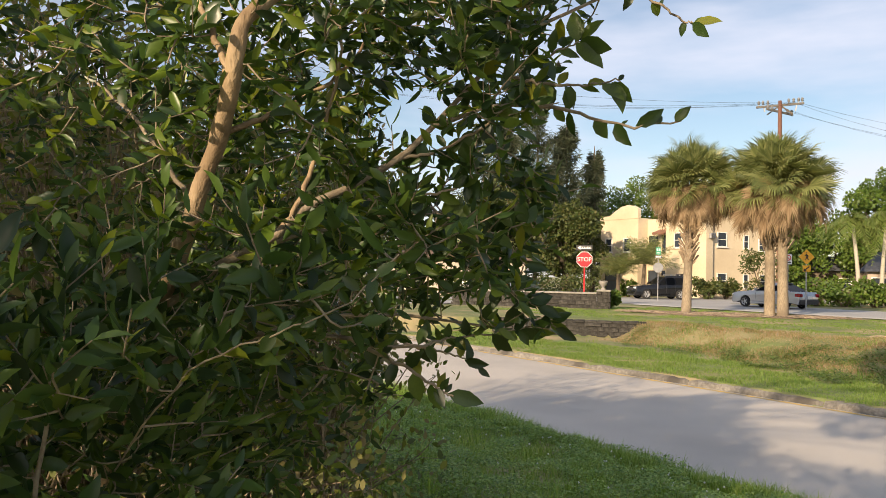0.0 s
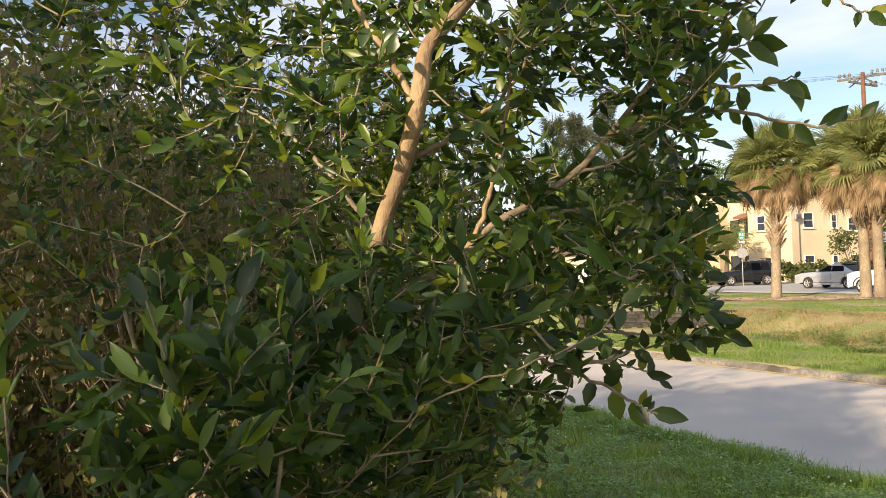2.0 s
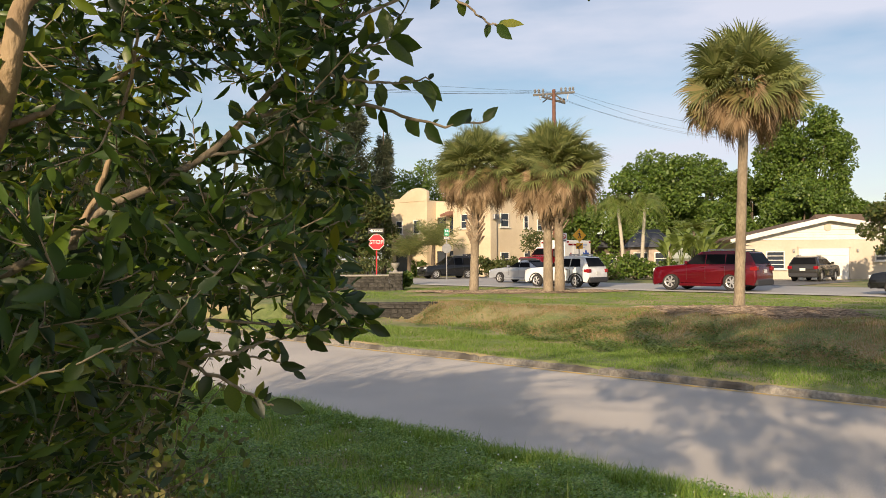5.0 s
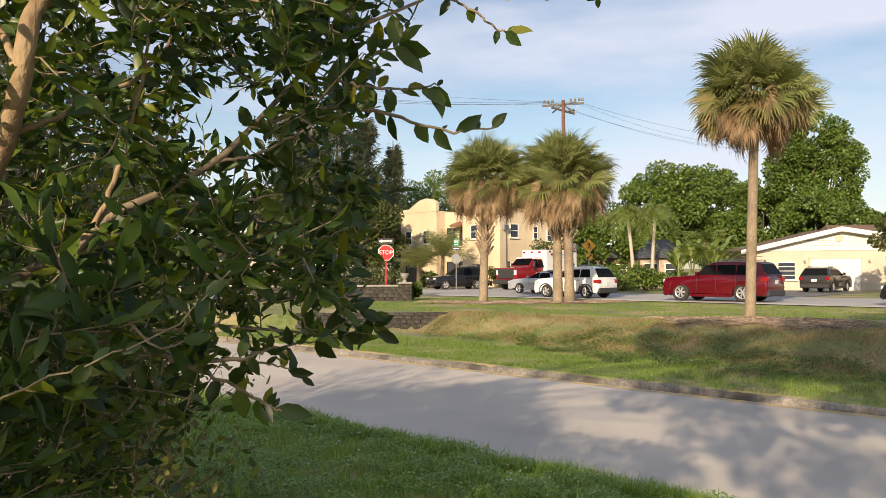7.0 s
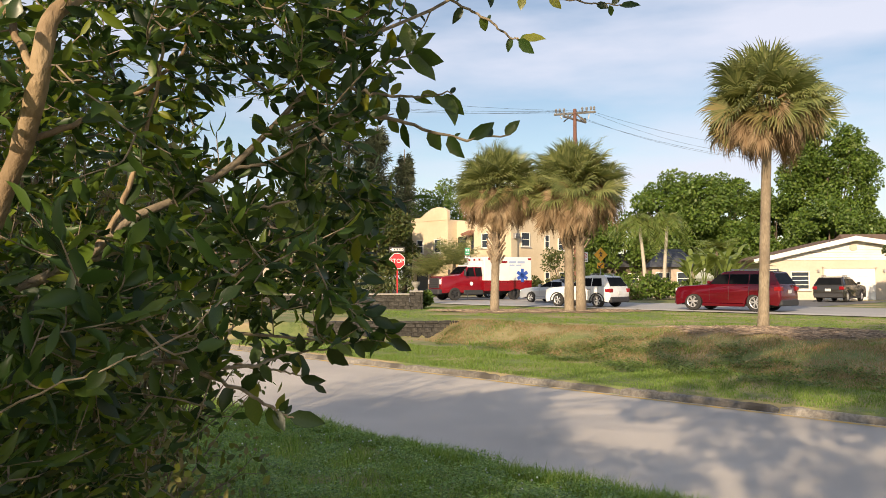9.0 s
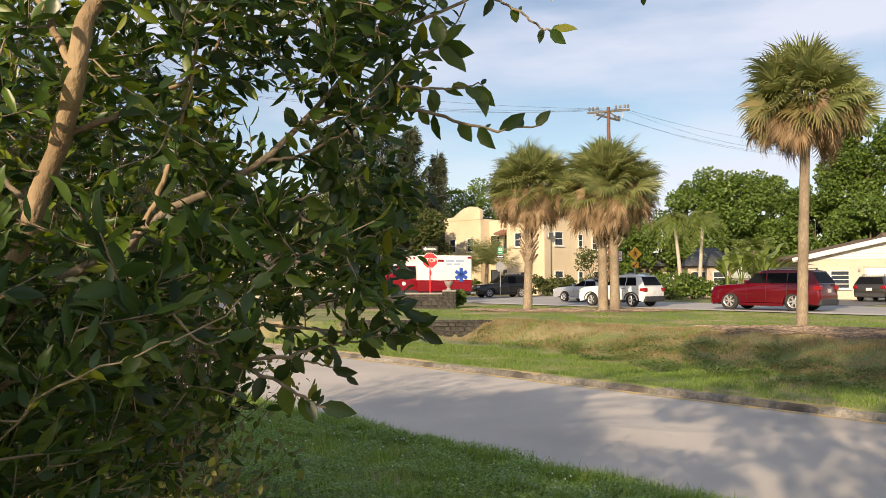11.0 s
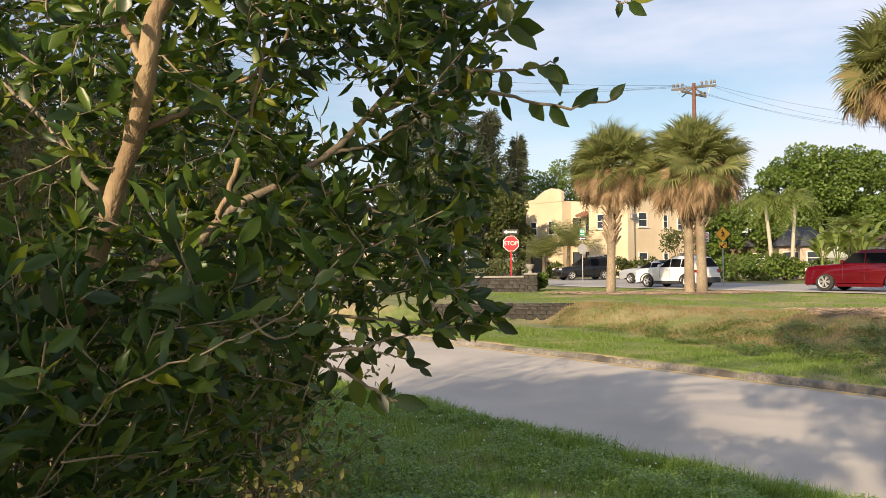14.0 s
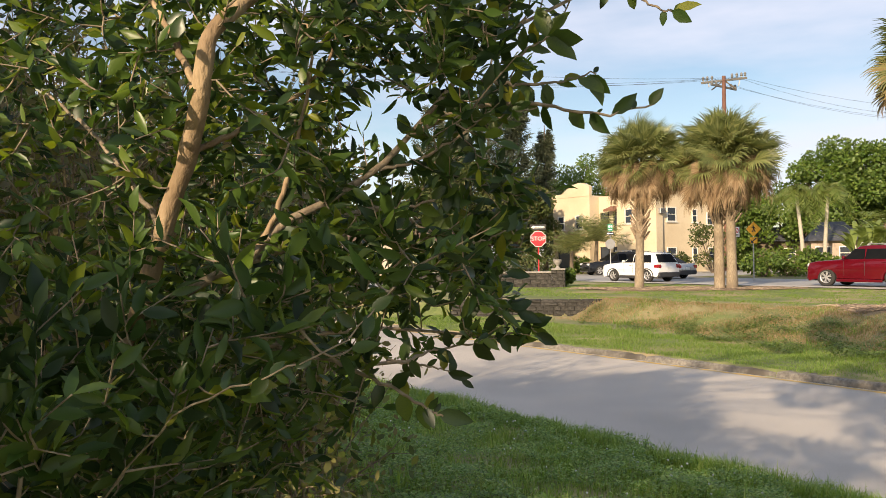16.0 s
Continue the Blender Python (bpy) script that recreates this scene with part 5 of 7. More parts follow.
def car(name, label, col, L=4.5, W=1.84, H=1.68, wb=2.69, foh=0.88, r=0.35, hood=1.05, belt=1.08, ws=(0.62, 1.0), rear="hatch", cladding=True,
        rails=True, spokes=5, panes=3, lamp_z=0.95):
    """A car facing +x with its origin on the road under its middle. Body, glasshouse, panes, lamps, bumpers, wheels."""
    root = thing(name, Matrix(), label, "car", "")
    xf, xr = L / 2, -L / 2
    af, ar = xf - foh, xf - foh - wb
    zb = 0.24
    cowl = af - ws[0]                       # foot of the windscreen
    body = [(xf - 0.06, zb), (xf, zb + 0.2), (xf - 0.02, lamp_z - 0.22), (xf - 0.14, lamp_z), (xf - 0.5, hood - 0.03), (cowl, hood + 0.05)]
    if rear == "sedan":
        tail = [(xr + 0.95, belt + 0.02), (xr + 0.12, belt - 0.02), (xr + 0.02, belt - 0.25), (xr, zb + 0.3), (xr + 0.1, zb + 0.02)]
    else:
        tail = [(xr + 0.1, belt + 0.0), (xr + 0.03, belt - 0.2), (xr, zb + 0.4), (xr + 0.02, zb + 0.2), (xr + 0.12, zb + 0.04)]
    under = list(reversed(arch(ar, r + 0.06, zb))) + list(reversed(arch(af, r + 0.06, zb)))
    part("body", slab(body + tail + under, W / 2, 0.11), col, root, smooth=True)
    # glasshouse
    rf = cowl - (ws[1] if ws[1] > 0.5 else 0.8)
    if rear == "sedan":
        green = [(cowl, hood), (rf, H - 0.04), (rf - 0.5, H), (xr + 1.55, H - 0.05), (xr + 0.62, belt - 0.02)]
    else:
        green = [(cowl, hood), (rf, H - 0.05), (rf - 0.6, H), (xr + 0.75, H - 0.02), (xr + 0.42, H - 0.08), (xr + 0.07, belt - 0.02)]
    inset = 0.2
    part("roof", slab(green, W / 2 - 0.03, 0.08, inset, belt), col, root, smooth=True)
    zt = max(p[1] for p in green)

    def side_y(z):
        return W / 2 - 0.03 - (inset * (z - belt) / (zt - belt) if z > belt else 0)
    # side panes
    gx0 = cowl - 0.22
    gx1 = xr + (1.15 if rear == "sedan" else 0.5)
    top_z = H - 0.17
    cuts = np.linspace(gx0, gx1, panes + 1)
    for sg in (-1, 1):
        for k in range(panes):
            a, b = cuts[k] - 0.014, cuts[k + 1] + 0.014
            ta = min(a, cowl - (ws[1] + 0.05) * (top_z - hood) / (H - hood)) if k == 0 else a - 0.02
            tb = b + (0.12 if k == panes - 1 else 0.02)
            bm = B()
            vs = []
            for x, z in ((a, belt + 0.01), (ta, top_z), (tb, top_z), (b, belt + 0.01)):
                vs.append((x, sg * side_y(z), z))
            f = [bm.verts.new((x, y + sg * 0.006, z)) for x, y, z in vs]
            g_ = [bm.verts.new((x, y - sg * 0.03, z)) for x, y, z in vs]
            bm.faces.new(f)
            bm.faces.new(g_[::-1])
            for i in range(4):
                bm.faces.new((f[i], g_[i], g_[(i + 1) % 4], f[(i + 1) % 4]))
            part("side_window", bm, M_CARGLASS, root)

    def screen(nm, p, q, grow, label=""):
        (xa, za), (xb, zb_) = p, q
        d = Vector((xb - xa, 0, zb_ - za))
        nrm = Vector((d.z, 0, -d.x)).normalized() * grow
        bm = B()
        rows = []
        for u in (0.06, 0.9):
            c = Vector((xa, 0, za)) + d * u
            y = side_y(c.z) - 0.1
            rows += [bm.verts.new((c.x + nrm.x, -y, c.z + nrm.z)), bm.verts.new((c.x + nrm.x, y, c.z + nrm.z))]
        rows2 = [bm.verts.new(v.co - nrm * 3) for v in rows]
        for f in ((0, 1, 3, 2),):
            bm.faces.new([rows[i] for i in f])
            bm.faces.new([rows2[i] for i in f][::-1])
        for i, j in ((0, 1), (1, 3), (3, 2), (2, 0)):
            bm.faces.new((rows[i], rows2[i], rows2[j], rows[j]))
        part(nm, bm, M_CARGLASS, root, label)
    screen("windscreen", green[0], green[1], 0.012)
    screen("rear_window", green[-1], green[-2], -0.012)
    # bumpers, sills, cladding
    dark = M_PLASTIC if cladding else col
    part("front_bumper", box(B(), (xf - 0.12, 0, zb + 0.16), (0.3, W - 0.12, 0.24), 0.05), dark, root)
    part("rear_bumper", box(B(), (xr + 0.12, 0, zb + 0.17), (0.32, W - 0.1, 0.28), 0.05), M_PLASTIC, root)
    part("grille", box(B(), (xf - 0.035, 0, lamp_z - 0.2), (0.08, W * 0.5, 0.2), 0.02), M_PLASTIC, root)
    for sg in (-1, 1):
        part("sill", box(B(), ((af + ar) / 2, sg * (W / 2 - 0.04), zb + 0.04), (wb - 2 * r - 0.14, 0.1, 0.13), 0.02), dark, root)
        part("headlamp", box(B(), (xf - 0.16, sg * (W / 2 - 0.24), lamp_z - 0.12), (0.3, 0.36, 0.15), 0.03), M_LAMPCLEAR, root)
        part("tail_lamp", box(B(), (xr + 0.15, sg * (W / 2 - 0.13), belt - 0.2), (0.34, 0.28, 0.2), 0.03), M_LAMPRED, root)
        part("mirror", box(B(), (cowl - 0.28, sg * (W / 2 + 0.07), belt + 0.08), (0.12, 0.2, 0.15), 0.03), col, root)
        for k in range(1, 3):
            xh = cuts[min(k, panes)] + 0.12
            part("door_handle", box(B(), (xh, sg * (W / 2 + 0.012), belt - 0.14), (0.2, 0.04, 0.035), 0.008), M_CHROME if cladding else col, root)
        for xs in (cuts[0] - 0.02, cuts[1], cuts[2] if panes > 2 else cuts[1] - 0.9):
            part("door_seam", box(B(), (xs, sg * (W / 2 + 0.001), (belt + zb) / 2 + 0.08), (0.012, 0.006, belt - zb - 0.35)), M_PLASTIC, root)
        if cladding:
            for cx in (af, ar):
                bm = B()
                seg = 14
                ring = []
                for a in np.linspace(0, math.pi, seg):
                    for q in (r + 0.055, r + 0.12):
                        ring.append(bm.verts.new((cx + q * math.cos(a), sg * (W / 2 + 0.008), max(0.3, 0.33 + q * 0.94 * math.sin(a)))))
                for i in range(seg - 1):
                    bm.faces.new((ring[2 * i], ring[2 * i + 1], ring[2 * i + 3], ring[2 * i + 2]))
                bmesh.ops.solidify(bm, geom=bm.faces[:], thickness=0.03)
                part("arch_trim", bm, M_PLASTIC, root)
        if rails:
            bm = B()
            cyl(bm, (rf - 0.35, sg * (side_y(H) - 0.06), H + 0.05), (xr + 0.75, sg * (side_y(H) - 0.06), H + 0.05), 0.02, seg=6)
            for xx in (rf - 0.4, xr + 0.8, (rf + xr) / 2 + 0.2):
                box(bm, (xx, sg * (side_y(H) - 0.06), H + 0.01), (0.08, 0.03, 0.08))
            part("roof_rail", bm, M_METAL, root)
    part("number_plate", box(B(), (xr - 0.006, 0, belt - 0.32), (0.02, 0.34, 0.16)), M_PLATE, root)
    part("underbody", box(B(), (0, 0, 0.36), (L - 0.5, W - 0.5, 0.22)), M_PLASTIC, root)
    ws_ = [wheel(root, x, sg * (W / 2 - 0.12), r, 0.22, spokes) for x in (af, ar) for sg in (-1, 1)]
    return root, ws_, r


P_WHITE, P_RED, P_SILVER = paint("white_car_paint", (0.78, 0.78, 0.77), 0.0), paint("red_car_paint", (0.14, 0.004, 0.012), 0.3), paint("silver_car_paint", (0.5, 0.52, 0.54), 0.45)
P_BLACK, P_BRONZE, P_FIRE = paint("black_car_paint", (0.012, 0.013, 0.015)), paint("bronze_car_paint", (0.035, 0.033, 0.03), 0.0), paint("fire_red_paint", (0.24, 0.006, 0.014), 0.1)

white_suv = car("white_suv", "white compact sport utility car with dark cladding in traffic", P_WHITE, 4.2, 1.84, 1.68, 2.55, 0.84, spokes=5)
red_suv = car("red_suv", "long dark red sport utility car with tinted windows in traffic", P_RED, 5.1, 1.95, 1.85, 3.03, 0.92, 0.42, hood=1.17, belt=1.23, ws=(0.62, 0.85), cladding=False, spokes=6, panes=3, lamp_z=1.08)
silver_car = car("silver_car", "silver sedan waiting in the far lane", P_SILVER, 4.55, 1.78, 1.46, 2.65, 0.92, 0.32, hood=0.93, belt=0.97, ws=(0.55, 1.15), rear="sedan", cladding=False, rails=False, panes=2, lamp_z=0.82)
black_suv = car("black_suv", "black sport utility car stopped before the apartment house", P_BLACK, 4.4, 1.86, 1.8, 2.7, 0.9, 0.37, cladding=False, spokes=6)
bronze_suv = car("bronze_suv", "dark bronze crossover parked on the driveway", P_BRONZE, 4.4, 1.83, 1.6, 2.65, 0.9, 0.35)
left_suv = car("white_minivan", "white minivan with red tail lamps beyond the wall", P_WHITE, 4.9, 1.95, 1.8, 2.9, 0.95, 0.34, cladding=False, rails=False)
dark_car = car("dark_car", "black sedan waiting behind the red car", P_BLACK, 4.7, 1.82, 1.5, 2.75, 0.92, 0.33, hood=0.95, belt=1.0, ws=(0.55, 1.1), rear="sedan", cladding=False, rails=False, panes=2, lamp_z=0.84)


def ambulance():
    root = thing("ambulance", Matrix(), "red and white box ambulance with a blue star emblem", "ambulance")
    W = 2.4
    # cab
    cab = [(3.52, 0.5), (3.6, 0.75), (3.6, 1.5), (3.44, 1.64), (2.2, 1.74), (2.02, 1.8), (1.42, 2.36), (0.2, 2.4), (0.2, 0.5)] + list(reversed(arch(2.55, 0.5, 0.5)))
    part("cab", slab(cab, 1.04, 0.1, 0.22, 1.6), P_FIRE, root, "red painted truck cab", smooth=True)
    part("cab_roof", slab([(1.48, 2.3), (1.32, 2.46), (0.2, 2.52), (0.2, 2.3)], 0.86, 0.05), P_WHITE, root)
    part("grille", box(B(), (3.6, 0, 1.2), (0.12, 1.56, 0.72), 0.03), M_PLASTIC, root)
    bm = B()
    for i in range(4):
        box(bm, (3.66, 0, 0.96 + i * 0.15), (0.03, 1.3, 0.035))
    part("grille_bars", bm, M_TYRE, root)
    part("bumper", box(B(), (3.68, 0, 0.6), (0.32, 2.1, 0.34), 0.05), M_PLASTIC, root)
    for sg in (-1, 1):
        part("headlamp", box(B(), (3.54, sg * 0.87, 1.28), (0.16, 0.26, 0.36), 0.03), M_LAMPCLEAR, root)
        for (x0, x1, t0, t1) in ((1.72, 1.02, 1.42, 1.02), (0.9, 0.4, 0.9, 0.42)):
            bm = B()
            q = [(x0, 1.68), (x1, 1.68), (t1, 2.26), (t0, 2.26)]
            yy = lambda z: 1.04 - 0.22 * (z - 1.6) / 0.8
            f = [bm.verts.new((x, sg * (yy(z) + 0.008), z)) for x, z in q]
            g_ = [bm.verts.new((x, sg * (yy(z) - 0.02), z)) for x, z in q]
            bm.faces.new(f)
            bm.faces.new(g_[::-1])
            for i in range(4):
                bm.faces.new((f[i], g_[i], g_[(i + 1) % 4], f[(i + 1) % 4]))
            part("side_window", bm, M_CARGLASS, root)
        part("mirror", box(B(), (1.85, sg * 1.25, 1.92), (0.1, 0.22, 0.46), 0.03), M_PLASTIC, root)
        part("fuel_tank", box(B(), (1.1, sg * 0.95, 0.55), (1.5, 0.3, 0.32), 0.03), M_PLASTIC, root, "black step box")
        part("cab_emblem", cyl(B(), (1.25, sg * 1.012, 1.15), (1.25, sg * 1.025, 1.15), 0.13, seg=16), M_SIGNWHITE, root)
    bm = B()
    a, b = Vector((1.99, 0, 1.83)), Vector((1.47, 0, 2.31))
    vs = [bm.verts.new((p.x + 0.015, y, p.z + 0.015)) for p, y in ((a, -0.85), (a, 0.85), (b, 0.78), (b, -0.78))]
    bm.faces.new(vs)
    bmesh.ops.solidify(bm, geom=bm.faces[:], thickness=0.02)
    part("windscreen", bm, M_CARGLASS, root)
    # box body: white above, red below with a white stripe
    part("box_body", box(B(), (-1.6, 0, 2.13), (3.9, W, 1.78), 0.05), P_WHITE, root, "white ambulance box")
    part("box_base", slab([(0.35, 0.62), (0.35, 1.24), (-3.55, 1.24), (-3.55, 0.62)] + list(reversed(arch(-2.2, 0.5, 0.62))), W / 2, 0.03), P_FIRE, root, "red lower half of the box")
    part("stripe", box(B(), (-1.6, 0, 1.31), (3.92, W + 0.012, 0.12)), P_FIRE, root)
    part("thin_stripe", box(B(), (-1.6, 0, 1.42), (3.92, W + 0.012, 0.035)), P_WHITE, root)
    for sg in (-1, 1):
        bm = B()
        for k in range(3):
            box(bm, (-2.75, sg * (W / 2 + 0.02), 1.72), (0.24, 0.02, 0.95), rot=Matrix.Rotation(radians(60 * k), 4, "Y"))
        part("star_emblem", bm, M_BLUE, root, "blue six-armed star")
        for k in range(4):
            part("text_bar", box(B(), (-0.5 - k * 0.72, sg * (W / 2 + 0.012), 2.66), (0.6, 0.012, 0.15)), P_FIRE if k < 2 else M_SIGNBLUEGREY, root)
        for k in range(2):
            part("text_bar", box(B(), (-1.9 - k * 0.55, sg * (W / 2 + 0.012), 2.44), (0.42, 0.012, 0.1)), M_SIGNBLUEGREY, root)
        for x in (-0.35, -1.2):
            part("compartment_door", box(B(), (x, sg * (W / 2 + 0.006), 0.95), (0.75, 0.02, 0.56), 0.006), P_FIRE, root)
        part("compartment_door", box(B(), (-3.1, sg * (W / 2 + 0.006), 0.95), (0.6, 0.02, 0.5), 0.006), P_FIRE, root)
        part("side_door", box(B(), (-1.3, sg * (W / 2 + 0.006), 1.95), (0.8, 0.02, 1.2), 0.006), P_WHITE, root)
        part("side_window", box(B(), (-0.55, sg * (W / 2 + 0.008), 1.85), (0.14, 0.02, 0.3), 0.006), M_LAMPRED, root)
        for x in (-0.1, -3.35):
            part("side_light", box(B(), (x, sg * (W / 2 + 0.015), 2.88), (0.26, 0.04, 0.14), 0.01), M_LAMPRED, root)
        part("tail_lamp", box(B(), (-3.57, sg * 1.0, 1.0), (0.05, 0.2, 0.3), 0.01), M_LAMPRED, root)
    for k in range(6):
        part("warning_light", box(B(), (0.37, -0.95 + k * 0.38, 2.84), (0.05, 0.22, 0.14), 0.01), M_LAMPRED if k % 2 == 0 else M_LAMPCLEAR, root)
    part("rear_step", box(B(), (-3.72, 0, 0.5), (0.34, 2.2, 0.12), 0.02), M_METAL, root)
    part("chassis", box(B(), (0, 0, 0.52), (6.6, 0.9, 0.22)), M_PLASTIC, root)
    wh = [wheel(root, x, sg * 0.95, 0.44, 0.28, 6, M_PLASTIC) for x in (2.55, -2.2) for sg in (-1, 1)]
    return root, wh, 0.44


amb = ambulance()

# ---- the leaning tree beside the camera ----
LEAF_V = np.array([[0, 0, 0], [0.24, 0.19, 0.04], [0.24, 0, -0.01], [0.24, -0.19, 0.04], [0.55, 0.225, 0.02], [0.55, 0, -0.05], [0.55, -0.225, 0.02],
                   [0.83, 0.11, -0.05], [0.83, 0, -0.09], [0.83, -0.11, -0.05], [1.0, 0, -0.16]])
LEAF_F = np.array([[0, 2, 1], [0, 3, 2], [1, 2, 5], [1, 5, 4], [2, 3, 6], [2, 6, 5], [4, 5, 8], [4, 8, 7], [5, 6, 9], [5, 9, 8], [7, 8, 10], [8, 9, 10]])


def right_edge(z):
    return np.interp(z, [1.2, 1.55, 1.64, 1.71, 1.78, 1.83, 1.91, 1.99, 2.09, 2.2, 2.31, 2.44, 2.57, 2.71, 2.84, 3.2], [-1.05, -0.72, -0.63, -0.56, -0.5, -0.42, -0.35, -0.29, -0.18, -0.13, -0.13, -0.11, -0.05, 0.01, 0.06, 0.1])


SWAYING = {k: None for k in ("upper_spray", "middle_spray", "lit_spray", "top_spray", "tip_spray")}      # sprays that lift in the wind


def leaning_tree():
    g = np.random.default_rng(21)
    root = thing("leaning_tree", pose(-1.28, 2.2, 0.5), "leafy tree with a pale leaning trunk and glossy green leaves", "tree")
    off = np.array([-1.28, 2.2, 0.5])
    limbs = {
        "trunk": ([(-1.28, 2.2, 0.3), (-1.2, 2.13, 1.1), (-1.09, 2.08, 1.57), (-0.92, 2.01, 1.94), (-0.758, 1.93, 2.289), (-0.673, 1.88, 2.45), (-0.619, 1.83, 2.548), (-0.598, 1.81, 2.628), (-0.582, 1.83, 2.693), (-0.53, 1.93, 2.8), (-0.45, 2.08, 3.0), (-0.4, 2.2, 3.3)], 0.026, 0.013),
        "branch": ([(-0.668, 1.88, 2.45), (-0.61, 1.93, 2.49), (-0.561, 2.03, 2.551), (-0.502, 2.13, 2.634), (-0.458, 2.23, 2.754), (-0.43, 2.33, 2.92)], 0.007, 0.003),
        "limb": ([(-0.95, 2.02, 1.9), (-0.857, 1.98, 2.061), (-0.72, 1.98, 2.164), (-0.594, 1.98, 2.228), (-0.522, 2.03, 2.313), (-0.419, 2.08, 2.373), (-0.347, 2.13, 2.429), (-0.257, 2.18, 2.527), (-0.161, 2.23, 2.658), (-0.086, 2.28, 2.754), (0.047, 2.38, 2.842), (0.208, 2.43, 2.948), (0.363, 2.48, 3.03)], 0.0125, 0.003),
        "upper_spray": ([(-0.265, 2.16, 2.511), (-0.133, 2.23, 2.57), (0.011, 2.28, 2.571), (0.107, 2.3, 2.547), (0.204, 2.31, 2.529), (0.304, 2.33, 2.543)], 0.007, 0.0022),
        "middle_spray": ([(-0.112, 2.27, 2.655), (-0.032, 2.297, 2.64), (0.065, 2.323, 2.636), (0.163, 2.35, 2.652)], 0.005, 0.002),
        "top_spray": ([(0.15, 2.42, 2.92), (0.25, 2.43, 2.87), (0.31, 2.43, 2.825), (0.35, 2.43, 2.81)], 0.004, 0.002),
        "hanging_spray": ([(-0.421, 2.1, 1.985), (-0.296, 2.2, 1.986), (-0.251, 2.3, 1.996), (-0.17, 2.4, 2.004), (-0.064, 2.5, 2.022)], 0.005, 0.0016),
        "side_spray": ([(-0.22, 2.43, 2.174), (-0.113, 2.53, 2.104), (-0.048, 2.58, 2.063), (-0.009, 2.59, 2.015)], 0.004, 0.0016),
        "bottom_spray": ([(-0.336, 2.2, 1.983), (-0.281, 2.25, 1.972), (-0.23, 2.3, 1.952), (-0.183, 2.35, 1.921)], 0.0035, 0.0016),
        "tip_spray": ([(0.208, 2.43, 2.948), (0.408, 2.48, 2.943), (0.539, 2.53, 2.945), (0.632, 2.53, 2.934)], 0.004, 0.0016),
        "lit_spray": ([(-0.112, 2.27, 2.655), (-0.052, 2.29, 2.681), (0.009, 2.31, 2.724), (0.071, 2.33, 2.752)], 0.004, 0.0018),
        "low_branch": ([(-0.95, 2.02, 1.85), (-0.832, 1.98, 1.946), (-0.648, 2.03, 2.009), (-0.494, 2.13, 2.049), (-0.369, 2.33, 2.048), (-0.205, 2.53, 2.02), (-0.1, 2.61, 2.0)], 0.009, 0.002),
        "drooping_branch": ([(-0.574, 2.08, 2.029), (-0.398, 2.03, 1.998), (-0.269, 1.99, 1.956), (-0.2, 1.99, 1.915), (-0.165, 1.99, 1.9)], 0.006, 0.002),
        "cross_branch": ([(-0.594, 1.98, 2.228), (-0.497, 2.13, 2.264), (-0.359, 2.28, 2.312), (-0.191, 2.43, 2.321), (-0.12, 2.47, 2.3)], 0.008, 0.002),
        "front_branch": ([(-1.1, 2.08, 1.55), (-0.702, 1.63, 1.817), (-0.486, 1.48, 1.994), (-0.321, 1.43, 2.06), (-0.214, 1.43, 2.109), (-0.143, 1.48, 2.186)], 0.0022, 0.001),
        "upright_stem": ([(-0.594, 1.98, 2.235), (-0.551, 2.0, 2.289), (-0.524, 2.02, 2.367), (-0.509, 2.04, 2.454), (-0.493, 2.06, 2.543), (-0.477, 2.08, 2.66), (-0.492, 2.1, 2.767)], 0.0075, 0.003),
        "sky_twig": ([(-0.347, 2.13, 2.43), (-0.264, 2.16, 2.447), (-0.166, 2.19, 2.503), (-0.078, 2.22, 2.555), (0.027, 2.25, 2.581)], 0.0045, 0.0016),
        "mid_twig": ([(-0.418, 2.08, 2.324), (-0.34, 2.11, 2.339), (-0.259, 2.14, 2.348), (-0.188, 2.17, 2.37), (-0.16, 2.2, 2.402)], 0.005, 0.0016),
        "outer_twig": ([(-0.337, 2.1, 2.344), (-0.31, 2.14, 2.335), (-0.229, 2.18, 2.293), (-0.157, 2.22, 2.262), (-0.109, 2.26, 2.27), (-0.045, 2.3, 2.292)], 0.0045, 0.0015),
        "left_branch": ([(-0.758, 1.93, 2.289), (-0.945, 2.03, 2.476), (-1.267, 2.23, 2.686), (-1.629, 2.43, 2.89)], 0.0065, 0.0025),
        "forked_branch": ([(-0.619, 1.83, 2.548), (-0.68, 1.86, 2.66), (-0.78, 1.93, 2.79), (-0.9, 2.0, 3.0)], 0.009, 0.004),
        "low_left_branch": ([(-1.2, 2.13, 1.1), (-1.5, 2.3, 1.5), (-1.8, 2.4, 1.9), (-2.1, 2.6, 2.4)], 0.014, 0.004),
        "upright_branch": ([(-1.26, 2.18, 0.7), (-1.05, 1.8, 1.2), (-0.85, 1.55, 1.6), (-0.75, 1.5, 2.0)], 0.012, 0.003),
    }
    nodes = []
    for nm, (pts, r0, r1) in limbs.items():
        k = 40 if nm == "trunk" else 24
        c = smooth_line(pts, k) + (g.standard_normal((k, 3)) * 0.0025 if nm != "trunk" else g.standard_normal((k, 3)) * 0.0015)
        rad = np.linspace(r0, r1, k) * (1 + 0.05 * g.standard_normal(k))
        hold = c[0] if nm in SWAYING else off
        V, F = tube(c - hold, rad, 12 if nm == "trunk" else 8)
        ob = link("trunk" if nm == "trunk" else "branch", arr_mesh(nm, V, F, M_BARK if nm in ("trunk", "branch", "forked_branch", "upright_stem") else M_TWIG, True), root)
        if nm in SWAYING:
            ob.location = c[0] - off
            SWAYING[nm] = (ob, c[0])
        nodes += list(c[3:])
    # growing points for twigs
    want = []
